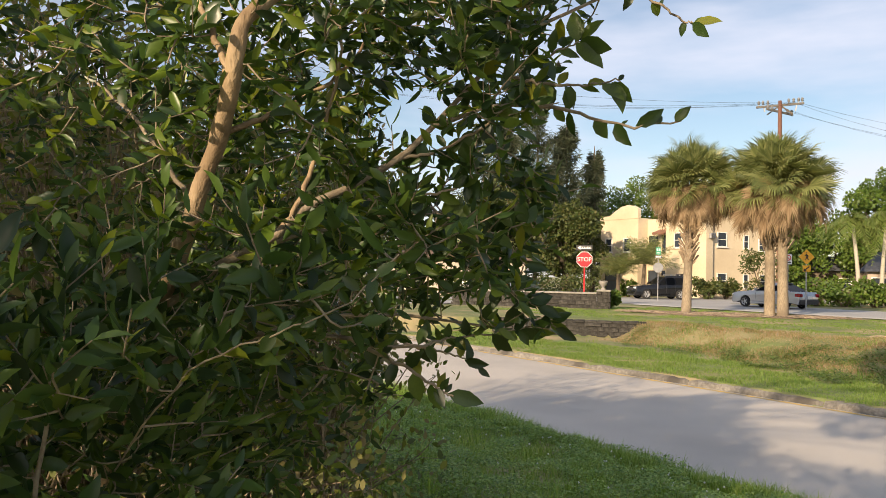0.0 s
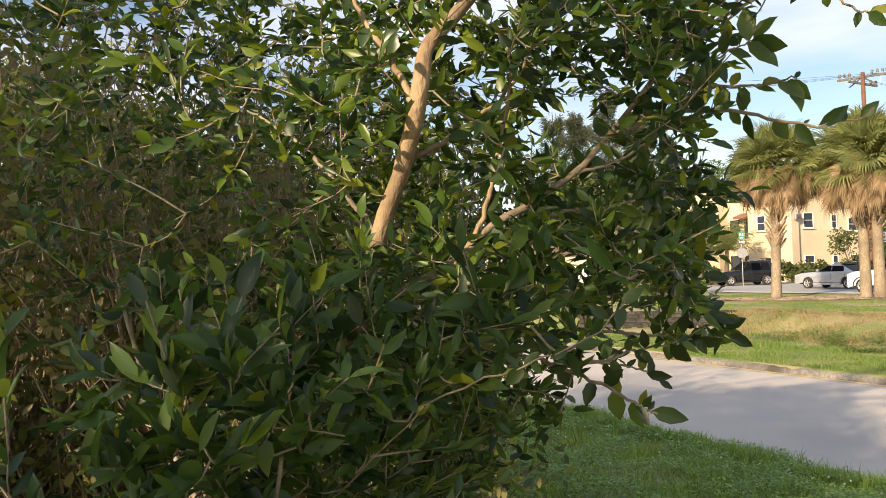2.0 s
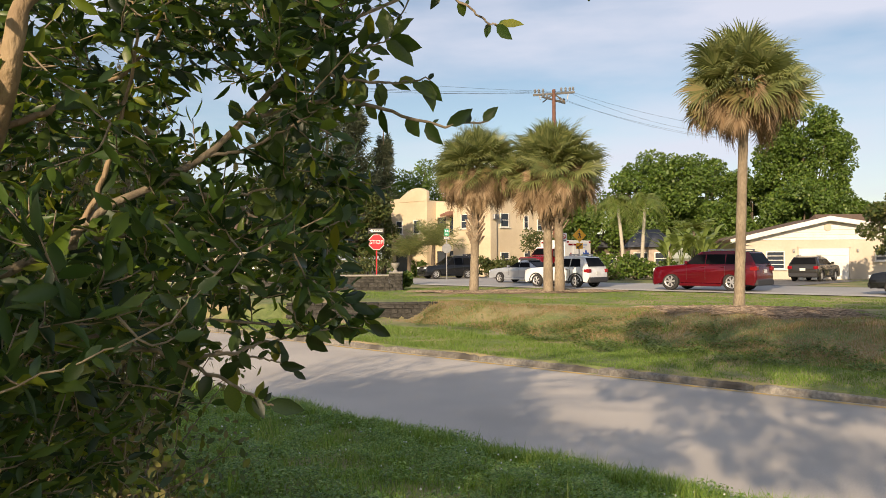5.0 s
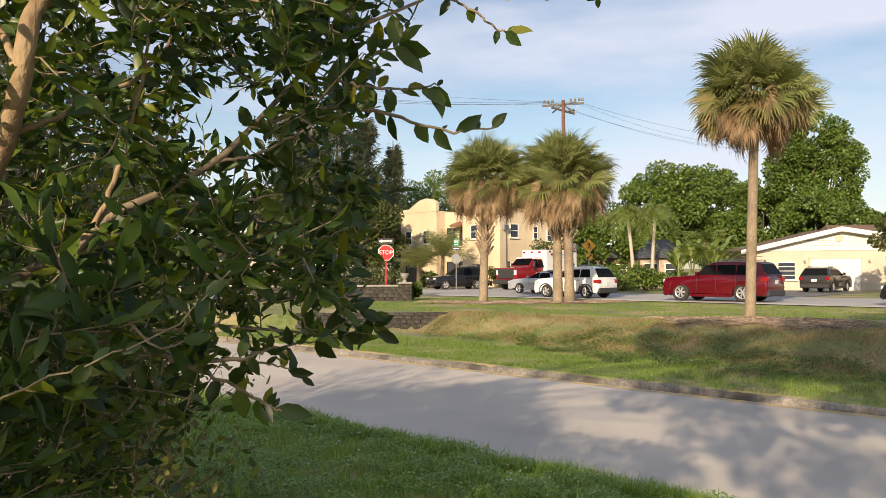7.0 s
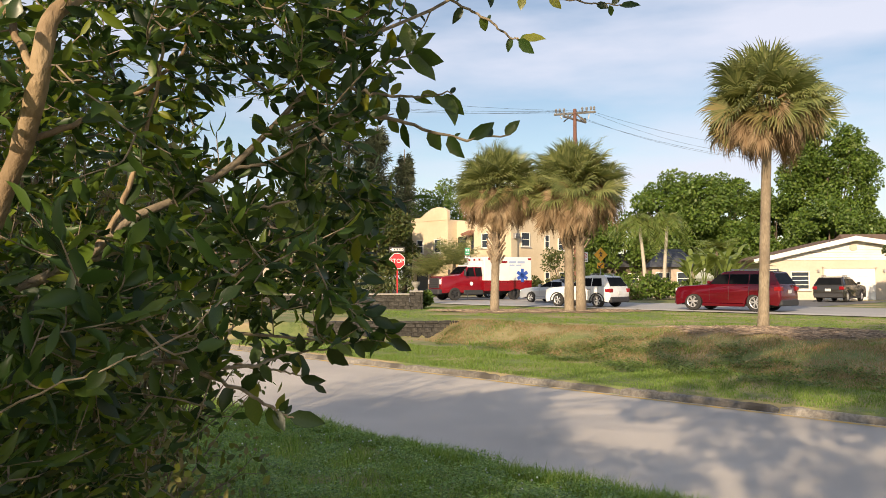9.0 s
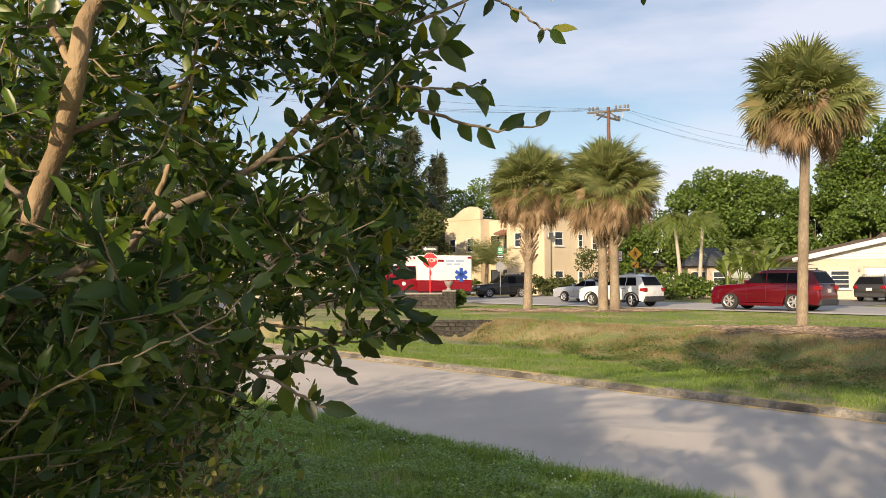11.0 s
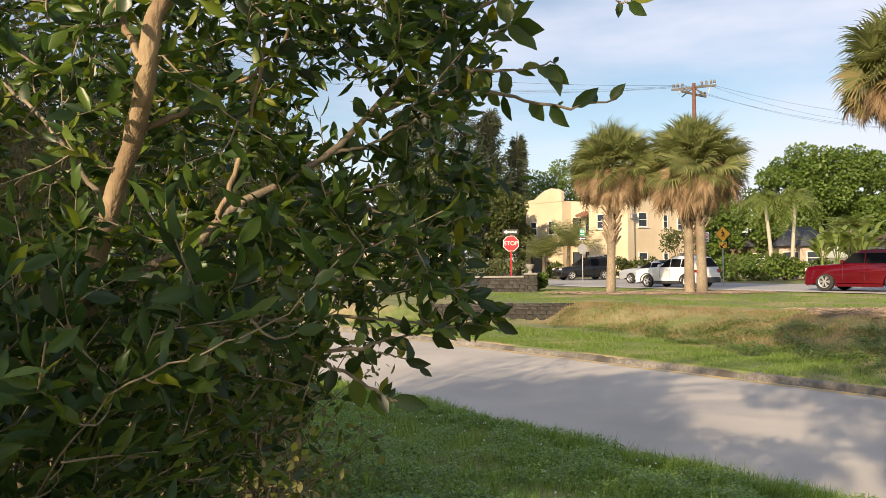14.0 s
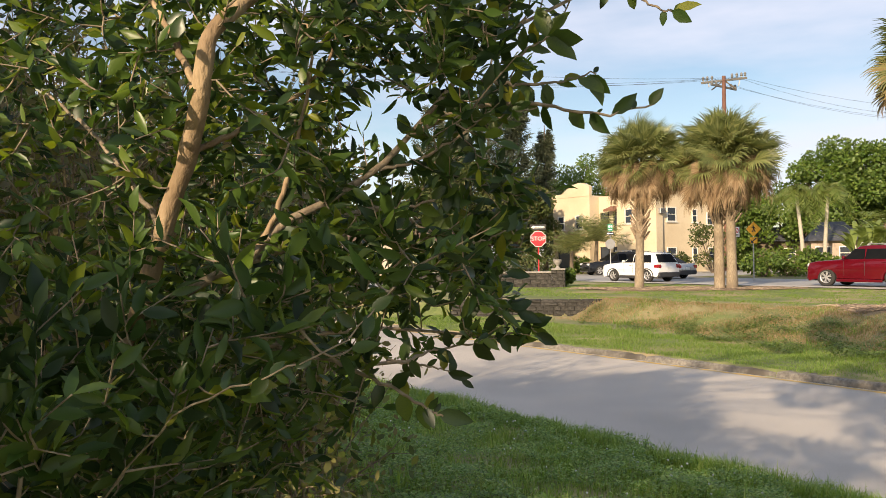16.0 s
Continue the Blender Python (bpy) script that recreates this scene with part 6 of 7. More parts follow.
    def fill(count, lo, hi, keep):
        got = 0
        for _ in range(count * 40):
            if got >= count:
                break
            p = g.uniform(lo, hi)
            if keep(p):
                want.append(p)
                got += 1
    edge = lambda p: p[0] < right_edge(p[2]) + g.normal(0, 0.035)

    def thin(p):
        """Fewer leaves in the open window of sky round the limb."""
        d = p[1] - 0.33
        u, v = (p[0] - 0.147) / d + g.normal(0, 0.022), (p[2] - 2.184) / d + g.normal(0, 0.02)
        in_gap = (-0.31 < u < -0.17 and 0.12 < v < 0.25) or (-0.16 < u < -0.07 and 0.1 < v < 0.2)
        half_open = (-0.27 < u < -0.14 and 0.02 < v < 0.14) or (-0.24 < u < -0.15 and -0.07 < v < 0.01) or (-0.28 < u < -0.16 and -0.17 < v < -0.09)
        return g.random() < (0.1 if in_gap else 0.2 if half_open else 1.0)
    fill(600, (-1.0, 1.75, 2.2), (0.15, 2.75, 3.15), lambda p: edge(p) and thin(p))
    fill(560, (-1.15, 1.6, 1.5), (0.1, 2.75, 2.25), lambda p: edge(p) and thin(p) and (p[0] < -0.62 or p[2] > 2.08 or g.random() < 0.5))
    fill(160, (-1.1, 1.2, 1.3), (-0.2, 1.75, 2.15), lambda p: p[0] < right_edge(p[2]) - 0.22 - (1.65 - p[1]) * 0.25)
    fill(380, (-2.3, 1.7, 1.3), (-0.95, 3.2, 3.2), lambda p: p[2] > 2.15 or g.random() < 0.2 or (p[0] > -1.3 and p[1] < 2.3 and p[2] > 1.7))
    fill(85, (-1.1, 1.15, 1.2), (-0.3, 1.6, 1.75), lambda p: p[0] < 0.12 - 0.42 * (p[1] - 0.33))
    fill(120, (-0.45, 1.95, 2.08), (0.08, 2.75, 2.56), lambda p: thin(p) and p[0] < np.interp(p[2], [2.08, 2.2, 2.3, 2.45, 2.56], [-0.12, -0.115, -0.075, -0.04, -0.1]) + g.normal(0, 0.025))
    fill(45, (-0.2, 2.2, 2.02), (0.07, 2.7, 2.45), lambda p: p[0] < np.interp(p[2], [2.02, 2.1, 2.2, 2.28, 2.34, 2.45], [-0.04, -0.05, -0.06, -0.03, 0.02, 0.0]))
    fill(240, (-2.3, 1.7, 2.55), (-1.0, 3.0, 3.3), lambda p: True)
    fill(50, (-0.95, 2.1, 2.35), (-0.45, 2.9, 3.1), thin)
    fill(90, (-0.95, 1.7, 1.5), (-0.5, 2.3, 1.9), edge)
    fill(100, (-0.5, 1.9, 2.56), (-0.02, 2.6, 3.05), lambda p: edge(p) and thin(p))
    nodes = np.array(nodes)
    order = np.argsort([np.min(np.linalg.norm(nodes - p, axis=1)) for p in np.array(want)])
    twigs, leaves = [], []
    pool_arr = nodes.copy()
    for oi in order:
        p = np.array(want[oi])
        dist = np.linalg.norm(pool_arr - p, axis=1)
        # prefer starting below and behind the target
        j = int(np.argmin(dist + 0.25 * np.maximum(0, pool_arr[:, 2] - p[2])))
        a = pool_arr[j]
        L = np.linalg.norm(p - a)
        if L < 0.03:
            continue
        mid = (a + p) / 2 + g.normal(0, 0.08 * L, 3) + np.array([0, 0, -0.1 * L])
        c = smooth_line([a, mid, p], 7)
        tip_d = unit(c[-1] - c[-2])
        ext = p + tip_d * g.uniform(0.03, 0.07)
        c = np.vstack([c, ext])
        zone = 1 if p[1] < 1.72 else 2 if p[0] > -0.42 else 0
        twigs.append((c, 0.0016 + 0.007 * min(L, 0.5), zone))
        pool_arr = np.vstack([pool_arr, c[2:7]])
        # leaves alternate along the outer part of the twig
        seg = c[max(0, len(c) - 6):]
        k = int(g.integers(5, 10))
        for i in range(k):
            u = (i + 0.5) / k * (len(seg) - 1)
            q = seg[int(u)] + (seg[min(int(u) + 1, len(seg) - 1)] - seg[int(u)]) * (u % 1)
            leaves.append((q, tip_d, i, zone))
        leaves.append((ext, tip_d, -1, zone))
    # the still middle of the crown, the low outer bough and the bough over the road, each with its pivot
    PIVOTS = [off, np.array([-1.05, 2.0, 1.6]), np.array([-0.55, 2.05, 2.25])]
    boughs = []
    for zone, pivot in enumerate(PIVOTS):
        V, F = join([tube(c - pivot, np.linspace(r, 0.0013, len(c)), 5) for c, r, z in twigs if z == zone])
        ob = tagged(link("twig_mass", arr_mesh("twig_mass", V, F, M_TWIG), root), kind="stuff")
        ob.location = pivot - off
        boughs.append(ob)
    SWAYING["low_bough"], SWAYING["road_bough"] = (boughs[1], PIVOTS[1]), (boughs[2], PIVOTS[2])

    def leaf_frames(items, size0, size1):
        """Leaves along twigs; those on the low outer twigs in the shade grow larger and stand up."""
        q = np.array([i[0] for i in items])
        d = np.array([i[1] for i in items])
        n = len(q)
        low = np.clip((1.75 - q[:, 1:2]) / 0.5, 0, 1)
        sd = unit(np.cross(d, np.array([0, 0, 1.0])) + 1e-4)
        sign = np.array([1 if i[2] % 2 else -1 for i in items])[:, None]
        tip = np.array([i[2] < 0 for i in items])[:, None]
        ax = unit(np.where(tip, d, d * 0.6 + sd * sign * 0.7) + g.standard_normal((n, 3)) * 0.48 + np.array([0, 0, 1.0]) * (0.05 + 0.55 * low))
        nz = unit(np.array([-0.1, -0.2, 0.4]) * (1 - low) + np.array([-0.3, -1.0, 1.0]) * low + g.standard_normal((n, 3)) * (1 - 0.3 * low))
        ay = unit(np.cross(nz, ax))
        sz = g.uniform(size0, size1, n)[:, None] * (1 + 0.12 * low)
        return q - off, ax * sz, ay * sz * g.uniform(0.6, 1.0, n)[:, None], np.cross(ax, ay) * sz * g.uniform(0.4, 1.9, n)[:, None]
    # sprays that stand out against the sky and road: (place along the spray, degrees from level, length) of each leaf
    SPRAYS = {
        "upper_spray": [(0.79, 28, 57), (0.9, 60, 20), (0.97, 45, 36), (0.97, 64, 26), (0.7, -62, 50), (0.6, -57, 43), (0.66, -142, 28), (0.72, 40, 14), (0.46, -80, 48), (0.39, -45, 36), (0.3, -70, 44), (0.25, 60, 40), (0.2, -30, 46), (0.15, 80, 42)],
        "lit_spray": [(0.93, 98, 58), (0.97, 47, 52), (0.95, -20, 62), (1.0, -38, 44), (0.9, -40, 68), (0.66, -10, 46), (0.6, 80, 44), (0.5, -60, 46), (0.4, 100, 50), (0.3, 20, 42), (0.25, -75, 44), (0.8, 130, 34)],
        "middle_spray": [(0.85, -38, 55), (0.95, -52, 50), (0.92, -66, 60), (0.66, -14, 40), (0.6, -95, 46), (0.55, -60, 52), (0.45, -100, 56), (0.4, -75, 50), (0.3, -110, 50), (0.3, 40, 40), (0.72, 20, 34), (0.2, -80, 46), (0.98, 48, 18), (0.5, 60, 36)],
        "top_spray": [(0.95, 5, 46), (0.92, 14, 30), (0.9, -50, 42), (0.75, -105, 28), (0.4, 90, 20), (0.3, -60, 34), (0.15, -120, 36), (0.1, 60, 40)],
        "tip_spray": [(0.98, 5, 38), (0.87, -68, 22), (0.38, -40, 30), (0.25, -100, 30), (0.1, -80, 36), (0.6, 60, 24), (0.75, -30, 26), (0.9, 40, 24)],
        "hanging_spray": [(0.78, -45, 50), (0.92, -60, 34), (0.95, -28, 46), (1.0, -20, 44), (1.0, 15, 40), (0.9, 40, 36), (0.7, 60, 34), (0.55, -30, 42), (0.5, 80, 30), (0.4, -150, 36), (0.62, 95, 36), (0.85, -80, 30), (0.3, -60, 40), (0.25, 70, 44)],
        "bottom_spray": [(0.8, -10, 45), (0.72, 85, 38), (0.85, 80, 32), (1.0, -35, 28), (0.4, -100, 26), (0.5, 30, 24), (0.2, -60, 36)],
        "drooping_branch": [(0.9, -14, 68), (0.72, -60, 44), (0.78, 50, 30), (0.74, 62, 32), (0.84, 48, 20), (0.68, -75, 56), (0.6, 120, 44), (0.55, -80, 60), (0.5, 40, 50), (0.45, -110, 50), (0.35, 70, 48), (0.3, -60, 50), (0.2, 60, 46)],
        "side_spray": [(0.6, -18, 46), (0.7, -8, 56), (0.85, -38, 48), (1.0, -30, 44), (0.5, 20, 44), (0.4, -70, 40), (0.3, 50, 44), (0.2, -100, 46), (0.9, 30, 40), (0.15, 20, 40), (0.75, -85, 36)],
    }
    for nm, k in (("low_branch", 18), ("limb", 34), ("cross_branch", 24), ("front_branch", 14), ("branch", 16), ("forked_branch", 14), ("left_branch", 16), ("sky_twig", 12), ("mid_twig", 14), ("outer_twig", 22), ("upright_stem", 12)):
        SPRAYS[nm] = [(g.uniform(0.2, 1.0), g.uniform(-150, 150), g.uniform(30, 56)) for _ in range(k)]
    # leaf colours from shaded dark to sunlit yellow-green: light painted into the tone
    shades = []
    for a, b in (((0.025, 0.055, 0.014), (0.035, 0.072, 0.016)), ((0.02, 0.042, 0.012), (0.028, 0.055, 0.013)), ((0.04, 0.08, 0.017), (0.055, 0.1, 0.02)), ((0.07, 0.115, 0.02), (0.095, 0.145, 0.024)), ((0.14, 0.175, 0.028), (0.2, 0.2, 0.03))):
        shades.append(arr_mesh("leaf", LEAF_V, LEAF_F, mat("leaf_sun_to_shade", a, b, scale=25, rough=0.36, translucent=0.3), True))
    for nm, leaf_rows in SPRAYS.items():
        c = smooth_line(limbs[nm][0], 60)
        # sprays meant to look sunlit draw more of the brighter leaf colours
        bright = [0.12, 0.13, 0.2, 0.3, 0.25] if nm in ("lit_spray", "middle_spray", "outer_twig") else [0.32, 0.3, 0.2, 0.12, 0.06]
        for u, deg, length in leaf_rows:
            q = c[min(59, int(u * 59.9))]
            L = length * (q[1] - 0.33) / 1426
            ax = unit(np.array([math.cos(radians(deg)), g.normal(0, 0.3), math.sin(radians(deg))]))
            ay = unit(np.cross(unit(np.array([g.normal(0, 0.35), -1.0, g.normal(0.1, 0.45)])), ax))
            az = np.cross(ax, ay) * L * g.uniform(0.5, 1.6)
            ax, ay = ax * L, ay * L * g.uniform(0.95, 1.25)
            holder = SWAYING.get(nm)
            q = q - (holder[1] if holder else off)
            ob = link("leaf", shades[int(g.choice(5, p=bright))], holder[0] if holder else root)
            ob.matrix_basis = Matrix(((ax[0], ay[0], az[0], q[0]), (ax[1], ay[1], az[1], q[1]), (ax[2], ay[2], az[2], q[2]), (0, 0, 0, 1)))
    for zone, pivot in enumerate(PIVOTS):
        q, ax, ay, az = leaf_frames([i for i in leaves if i[3] == zone], *((0.044, 0.078) if zone == 1 else (0.036, 0.064)))
        # more bright young leaves high on the left, painting sunlight on the crown
        young = g.random(len(q)) < np.where((q[:, 2] > 1.7) & (q[:, 0] < 0.9), 0.26, 0.06)
        q = q + off - pivot
        for msk, m in ((~young, M_LEAF), (young, M_LEAFY)):
            V, F = stamp(LEAF_V, LEAF_F, q[msk], ax[msk], ay[msk], az[msk])
            tagged(link("foliage", arr_mesh("foliage", V, F, m, True), boughs[zone]), kind="stuff")
    # bare dry twigs
    parts = []
    for _ in range(160):
        p = g.uniform((-1.3, 1.7, 2.0), (-0.5, 2.4, 2.8))
        d = unit(np.array([-0.2, 0.1, 0.8]) + g.standard_normal(3) * 0.5)
        parts.append(tube(smooth_line([p, p + d * 0.1 + g.normal(0, 0.015, 3), p + d * g.uniform(0.18, 0.3)], 6), np.linspace(0.0028, 0.001, 6), 4))
    V, F = join(parts)
    tagged(link("dry_twig_mass", arr_mesh("dry_twig_mass", V, F, M_DEADTWIG), root), kind="stuff")


leaning_tree()


SHRUB_LEAF = np.array([[0, 0, 0], [0.3, 0.42, 0.05], [0.68, 0.36, 0.03], [1, 0, -0.06], [0.68, -0.36, 0.03], [0.3, -0.42, 0.05]])


def side_shrub(name, base, size, label, seed, twigs=300, leaves=2600, ls=0.055):
    """A dense, partly dry shrub: many thin upright stems with small leaves."""
    g = np.random.default_rng(seed)
    root = thing(name, pose(*base), label, "shrub")
    parts, tips = [], []
    for _ in range(twigs):
        a = np.array([g.normal(0, 0.25), g.normal(0, 0.25), -0.1])
        b = g.uniform(-1, 1, 3) * np.array(size) * np.array([1, 1, 0.5]) + np.array([0, 0, size[2] * 0.55])
        m = (a + b) / 2 + g.normal(0, 0.12, 3)
        c = smooth_line([a, m, b, b + unit(b - m) * 0.2 + g.normal(0, 0.05, 3)], 9)
        parts.append(tube(c, np.linspace(0.008, 0.0012, 9), 4))
        tips.append(c[3:])
    V, F = join(parts)
    tagged(link("stem_mass", arr_mesh("stem_mass", V, F, M_DEADTWIG), root), kind="stuff")
    T = np.vstack(tips)
    q = T[g.integers(0, len(T), leaves)] + g.normal(0, 0.06, (leaves, 3))
    ax = unit(g.standard_normal((leaves, 3)) + np.array([0, 0, 0.2]))
    nz = unit(np.array([-0.1, -0.3, 0.7]) + g.standard_normal((leaves, 3)) * 0.6)
    ay = unit(np.cross(nz, ax))
    sz = g.uniform(0.6, 1.3, leaves)[:, None] * ls
    V, F = stamp(SHRUB_LEAF, np.array([[0, 1, 2, 3, 4, 5]]), q, ax * sz, ay * sz * 0.6, np.cross(ax, ay) * sz)
    tagged(link("foliage", arr_mesh("foliage", V, F, M_SHRUB), root), kind="stuff")


for i_, (x_, y_, sx_, sz_) in enumerate(((-2.2, 3.6, 0.9, 2.4), (-3.4, 3.2, 0.9, 2.8), (-1.9, 4.6, 0.8, 2.2), (-4.2, 4.6, 1.1, 3.2), (-2.9, 5.6, 1.1, 2.8), (-4.9, 6.6, 1.3, 3.4), (-3.3, 1.9, 0.55, 1.3))):
    n_, s_ = (x_ + y_) * R2, (x_ - y_) * R2
    side_shrub("roadside_shrub", (x_, y_, float(ground_z(n_, s_))), (sx_, sx_, sz_), "tangled half-dry shrub with brown stems and small leaves", 90 + i_, twigs=320, leaves=9500, ls=0.058)

# ---- shade trees behind the camera, whose shadows lie on the road ----


def overhead_tree():
    """A spreading tree behind the camera; each crown clump stands on the sun's line through the place that it shades."""
    g = np.random.default_rng(44)
    root = thing("shade_tree", pose(-14.0, -7.0, 0.75), "tall spreading tree whose broken shade falls on the road", "tree")
    k = 1 / math.tan(SUN_EL)
    spots = [(0.0, 12.9, 6.0, 1.25), (-1.5, 13.3, 6.3, 0.85), (0.5, 11.3, 5.8, 1.15), (0.7, 9.3, 5.5, 0.8), (4.2, 11.7, 5.8, 0.75), (1.2, 14.6, 6.8, 0.75), (5.3, 15.0, 6.6, 1.0), (3.6, 14.0, 6.2, 0.55),
             (4.2, 9.6, 5.6, 0.7), (4.7, 9.0, 6.4, 0.55), (5.9, 12.0, 6.0, 0.5), (7.0, 12.6, 6.4, 0.8), (7.0, 21.8, 9.4, 1.3), (8.6, 19.0, 9.0, 1.7), (9.3, 16.8, 8.6, 1.6), (11.5, 20.0, 9.6, 1.8),
             (13.5, 17.5, 9.2, 1.8), (11.5, 23.4, 9.5, 1.4), (13.6, 22.2, 9.6, 1.6), (14.6, 25.6, 9.8, 1.4)]
    cen = np.array([(x + SUN_AZ[0] * z * k + 14.0, y + SUN_AZ[1] * z * k + 7.0, z - 0.75) for x, y, z, r in spots])
    rad = np.array([r for *_, r in spots])
    parts = [tube(smooth_line([(0, 0, -0.4), (0.2, 0.1, 1.6), (1.2, 0.3, 3.6), (2.5, 1.0, 5.4)], 10), np.linspace(0.32, 0.14, 10), 10)]
    for c in cen:
        a = np.array([2.5, 1.0, 5.2])
        parts.append(tube(smooth_line([a, a * 0.5 + c * 0.5 + np.array([0, 0, 0.8]), c], 8), np.linspace(0.05, 0.012, 8), 6))
    V, F = join(parts)
    link("trunk", arr_mesh("trunk", V, F, M_TRUNK, True), root)
    V, F = leaf_cloud(g, cen, rad, 23000, 0.16, flat=0.8)
    tagged(link("crown", arr_mesh("crown", V, F, M_OAK), root), kind="stuff")
    # finer outer twigs, whose dappled shade falls on the leaning tree
    fine = [(1.6, 6.5, 5.0, 0.36), (2.5, 8.6, 5.3, 0.34), (2.1, 7.6, 5.1, 0.3), (0.7, 6.6, 5.0, 0.34), (1.15, 6.75, 5.0, 0.32), (1.1, 7.3, 5.1, 0.28), (0.6, 9.5, 5.4, 0.55), (-0.1, 9.0, 5.4, 0.55), (-0.8, 8.4, 5.3, 0.5)]
    cen = np.array([(x + SUN_AZ[0] * z * k + 14.0, y + SUN_AZ[1] * z * k + 7.0, z - 0.75) for x, y, z, r in fine])
    V, F = leaf_cloud(g, cen, np.array([r for *_, r in fine]), 2200, 0.13, flat=0.9)
    tagged(link("outer_foliage", arr_mesh("outer_foliage", V, F, M_OAK), root), kind="stuff")


overhead_tree()

# ---- grass ----
BLADE = np.array([[0, -0.5, 0], [0, 0.5, 0], [0.25, 0.3, 0.6], [0.25, -0.3, 0.6], [0.75, 0, 1.0]])
BLADE_F = np.array([[0, 1, 2], [0, 2, 3], [3, 2, 4]])


def clear_of_mulch(n, s):
    """False inside the mulch beds under the palms."""
    x, y = (n + s) * R2, (n - s) * R2
    ok = np.ones(len(n), bool)
    for (cx, cy), rx, ry, turn in ((MULCH_A), (MULCH_B)):
        u, v = (x - cx) * math.cos(turn) + (y - cy) * math.sin(turn), (y - cy) * math.cos(turn) - (x - cx) * math.sin(turn)
        ok &= (u / rx) ** 2 + (v / ry) ** 2 > 0.85 + 0.25 * np.sin(u * 5) * np.sin(v * 7)
    return ok


def grass(name, count, n0, n1, s0, s1, h0, h1, w, material, label, seed, keep=None, sink=0.0):
    g = np.random.default_rng(seed)
    n, s = g.uniform(n0, n1, count), g.uniform(s0, s1, count)
    if keep is not None:
        ok = keep(n, s, g)
        n, s = n[ok], s[ok]
    clump = 0.4 + 1.25 * (0.5 + 0.5 * np.sin(n * 2.7 + 1.3 * np.sin(s * 1.9)) * np.sin(s * 2.3 + 0.8 * np.sin(n * 3.1)))
    k = len(n)
    pos = np.stack([(n + s) * R2, (n - s) * R2, ground_z(n, s) - 0.01 - sink], -1)
    a = g.uniform(0, 6.283, k)
    h = g.uniform(h0, h1, k) * clump
    ax = np.stack([np.cos(a), np.sin(a), 0 * a], -1) * (h * g.uniform(0.3, 1.2, k))[:, None]
    ay = np.stack([-np.sin(a), np.cos(a), 0 * a], -1) * (w * g.uniform(0.6, 1.4, k))[:, None]
    az = np.stack([0 * a, 0 * a, h], -1)
    V, F = stamp(BLADE, BLADE_F, pos, ax, ay, az)
    return link(name, arr_mesh(name, V, F, material), None, label, "grass", kind="stuff")


grass("grass_near", 80000, 3.2, 7.25, -12.5, -1.5, 0.025, 0.075, 0.007, M_TURF, "dense green grass on the near roadside", 1)
grass("grass_verge", 26000, 6.7, 7.5, -14, -2.0, 0.05, 0.17, 0.008, M_TURF, "ragged green grass overhanging the road edge", 2)
grass("grass_near", 30000, -1.5, 3.3, -10.0, 0.5, 0.04, 0.12, 0.009, M_TURF, "grass under the tree", 3)
grass("grass_strip", 90000, 13.55, 17.1, -24, 0.0, 0.025, 0.075, 0.012, M_BLADE, "bright green grass strip behind the kerb", 4)
grass("grass_bank", 105000, 16.2, 21.8, -20, 0.0, 0.025, 0.085, 0.014, M_STRAW, "dry mixed grass on the bank", 5, keep=lambda n, s, g: (n > TOE(s) - 0.2) & clear_of_mulch(n, s))
grass("grass_bank_green", 26000, 15.6, 21.0, -19.5, 0.0, 0.04, 0.13, 0.02, M_BLADE, "patches of green weeds on the bank", 6, keep=lambda n, s, g: clear_of_mulch(n, s) & (np.sin(n * 2.3 + s * 1.7) * np.sin(s * 2.9 - n * 1.3) + 0.6 * np.sin(s * 1.1 + n * 0.7) + 0.5 * g.random(len(n)) > 0.8 + 0.5 * (n - TOE(s)) / 3))
grass("grass_level", 110000, 21.0, 33.8, -31, 6.0, 0.012, 0.045, 0.03, M_BLADE, "mown green lawn between the bank and the main road", 7, keep=lambda n, s, g: clear_of_mulch(n, s))
WEED = np.array([[0, 0, 0], [0.5, 0.42, 0.08], [1, 0, 0.0], [0.5, -0.42, 0.08]])
g_ = np.random.default_rng(19)
n_, s_ = g_.uniform(3.2, 7.35, 110000), g_.uniform(-12, -2.0, 110000)
patch_ = np.sin(n_ * 3.3 + 2 * np.sin(s_ * 1.7)) * np.sin(s_ * 2.9 + np.sin(n_ * 2.1))
ok_ = patch_ + 1.1 * g_.random(110000) > 0.3
n_, s_ = n_[ok_], s_[ok_]
a_ = g_.uniform(0, 6.283, len(n_))
pos_ = np.stack([(n_ + s_) * R2, (n_ - s_) * R2, ground_z(n_, s_) + g_.uniform(0.02, 0.19, len(n_)) * (0.2 + 0.8 * (0.5 + 0.5 * np.sin(n_ * 6.1 + 2 * np.sin(s_ * 3.3)) * np.sin(s_ * 5.3 + n_)))], -1)
ax_ = np.stack([np.cos(a_), np.sin(a_), g_.uniform(-0.3, 0.7, len(n_))], -1) * g_.uniform(0.018, 0.042, len(n_))[:, None]
ay_ = np.stack([-np.sin(a_), np.cos(a_), 0 * a_], -1) * g_.uniform(0.018, 0.04, len(n_))[:, None]
V_, F_ = stamp(WEED, np.array([[0, 1, 2, 3]]), pos_, ax_, ay_, np.tile([0, 0, 0.04], (len(n_), 1)))
link("weeds", arr_mesh("weeds", V_, F_, M_CLOVER), None, "low broad-leaved weeds and clover in the grass", "weeds", kind="stuff")
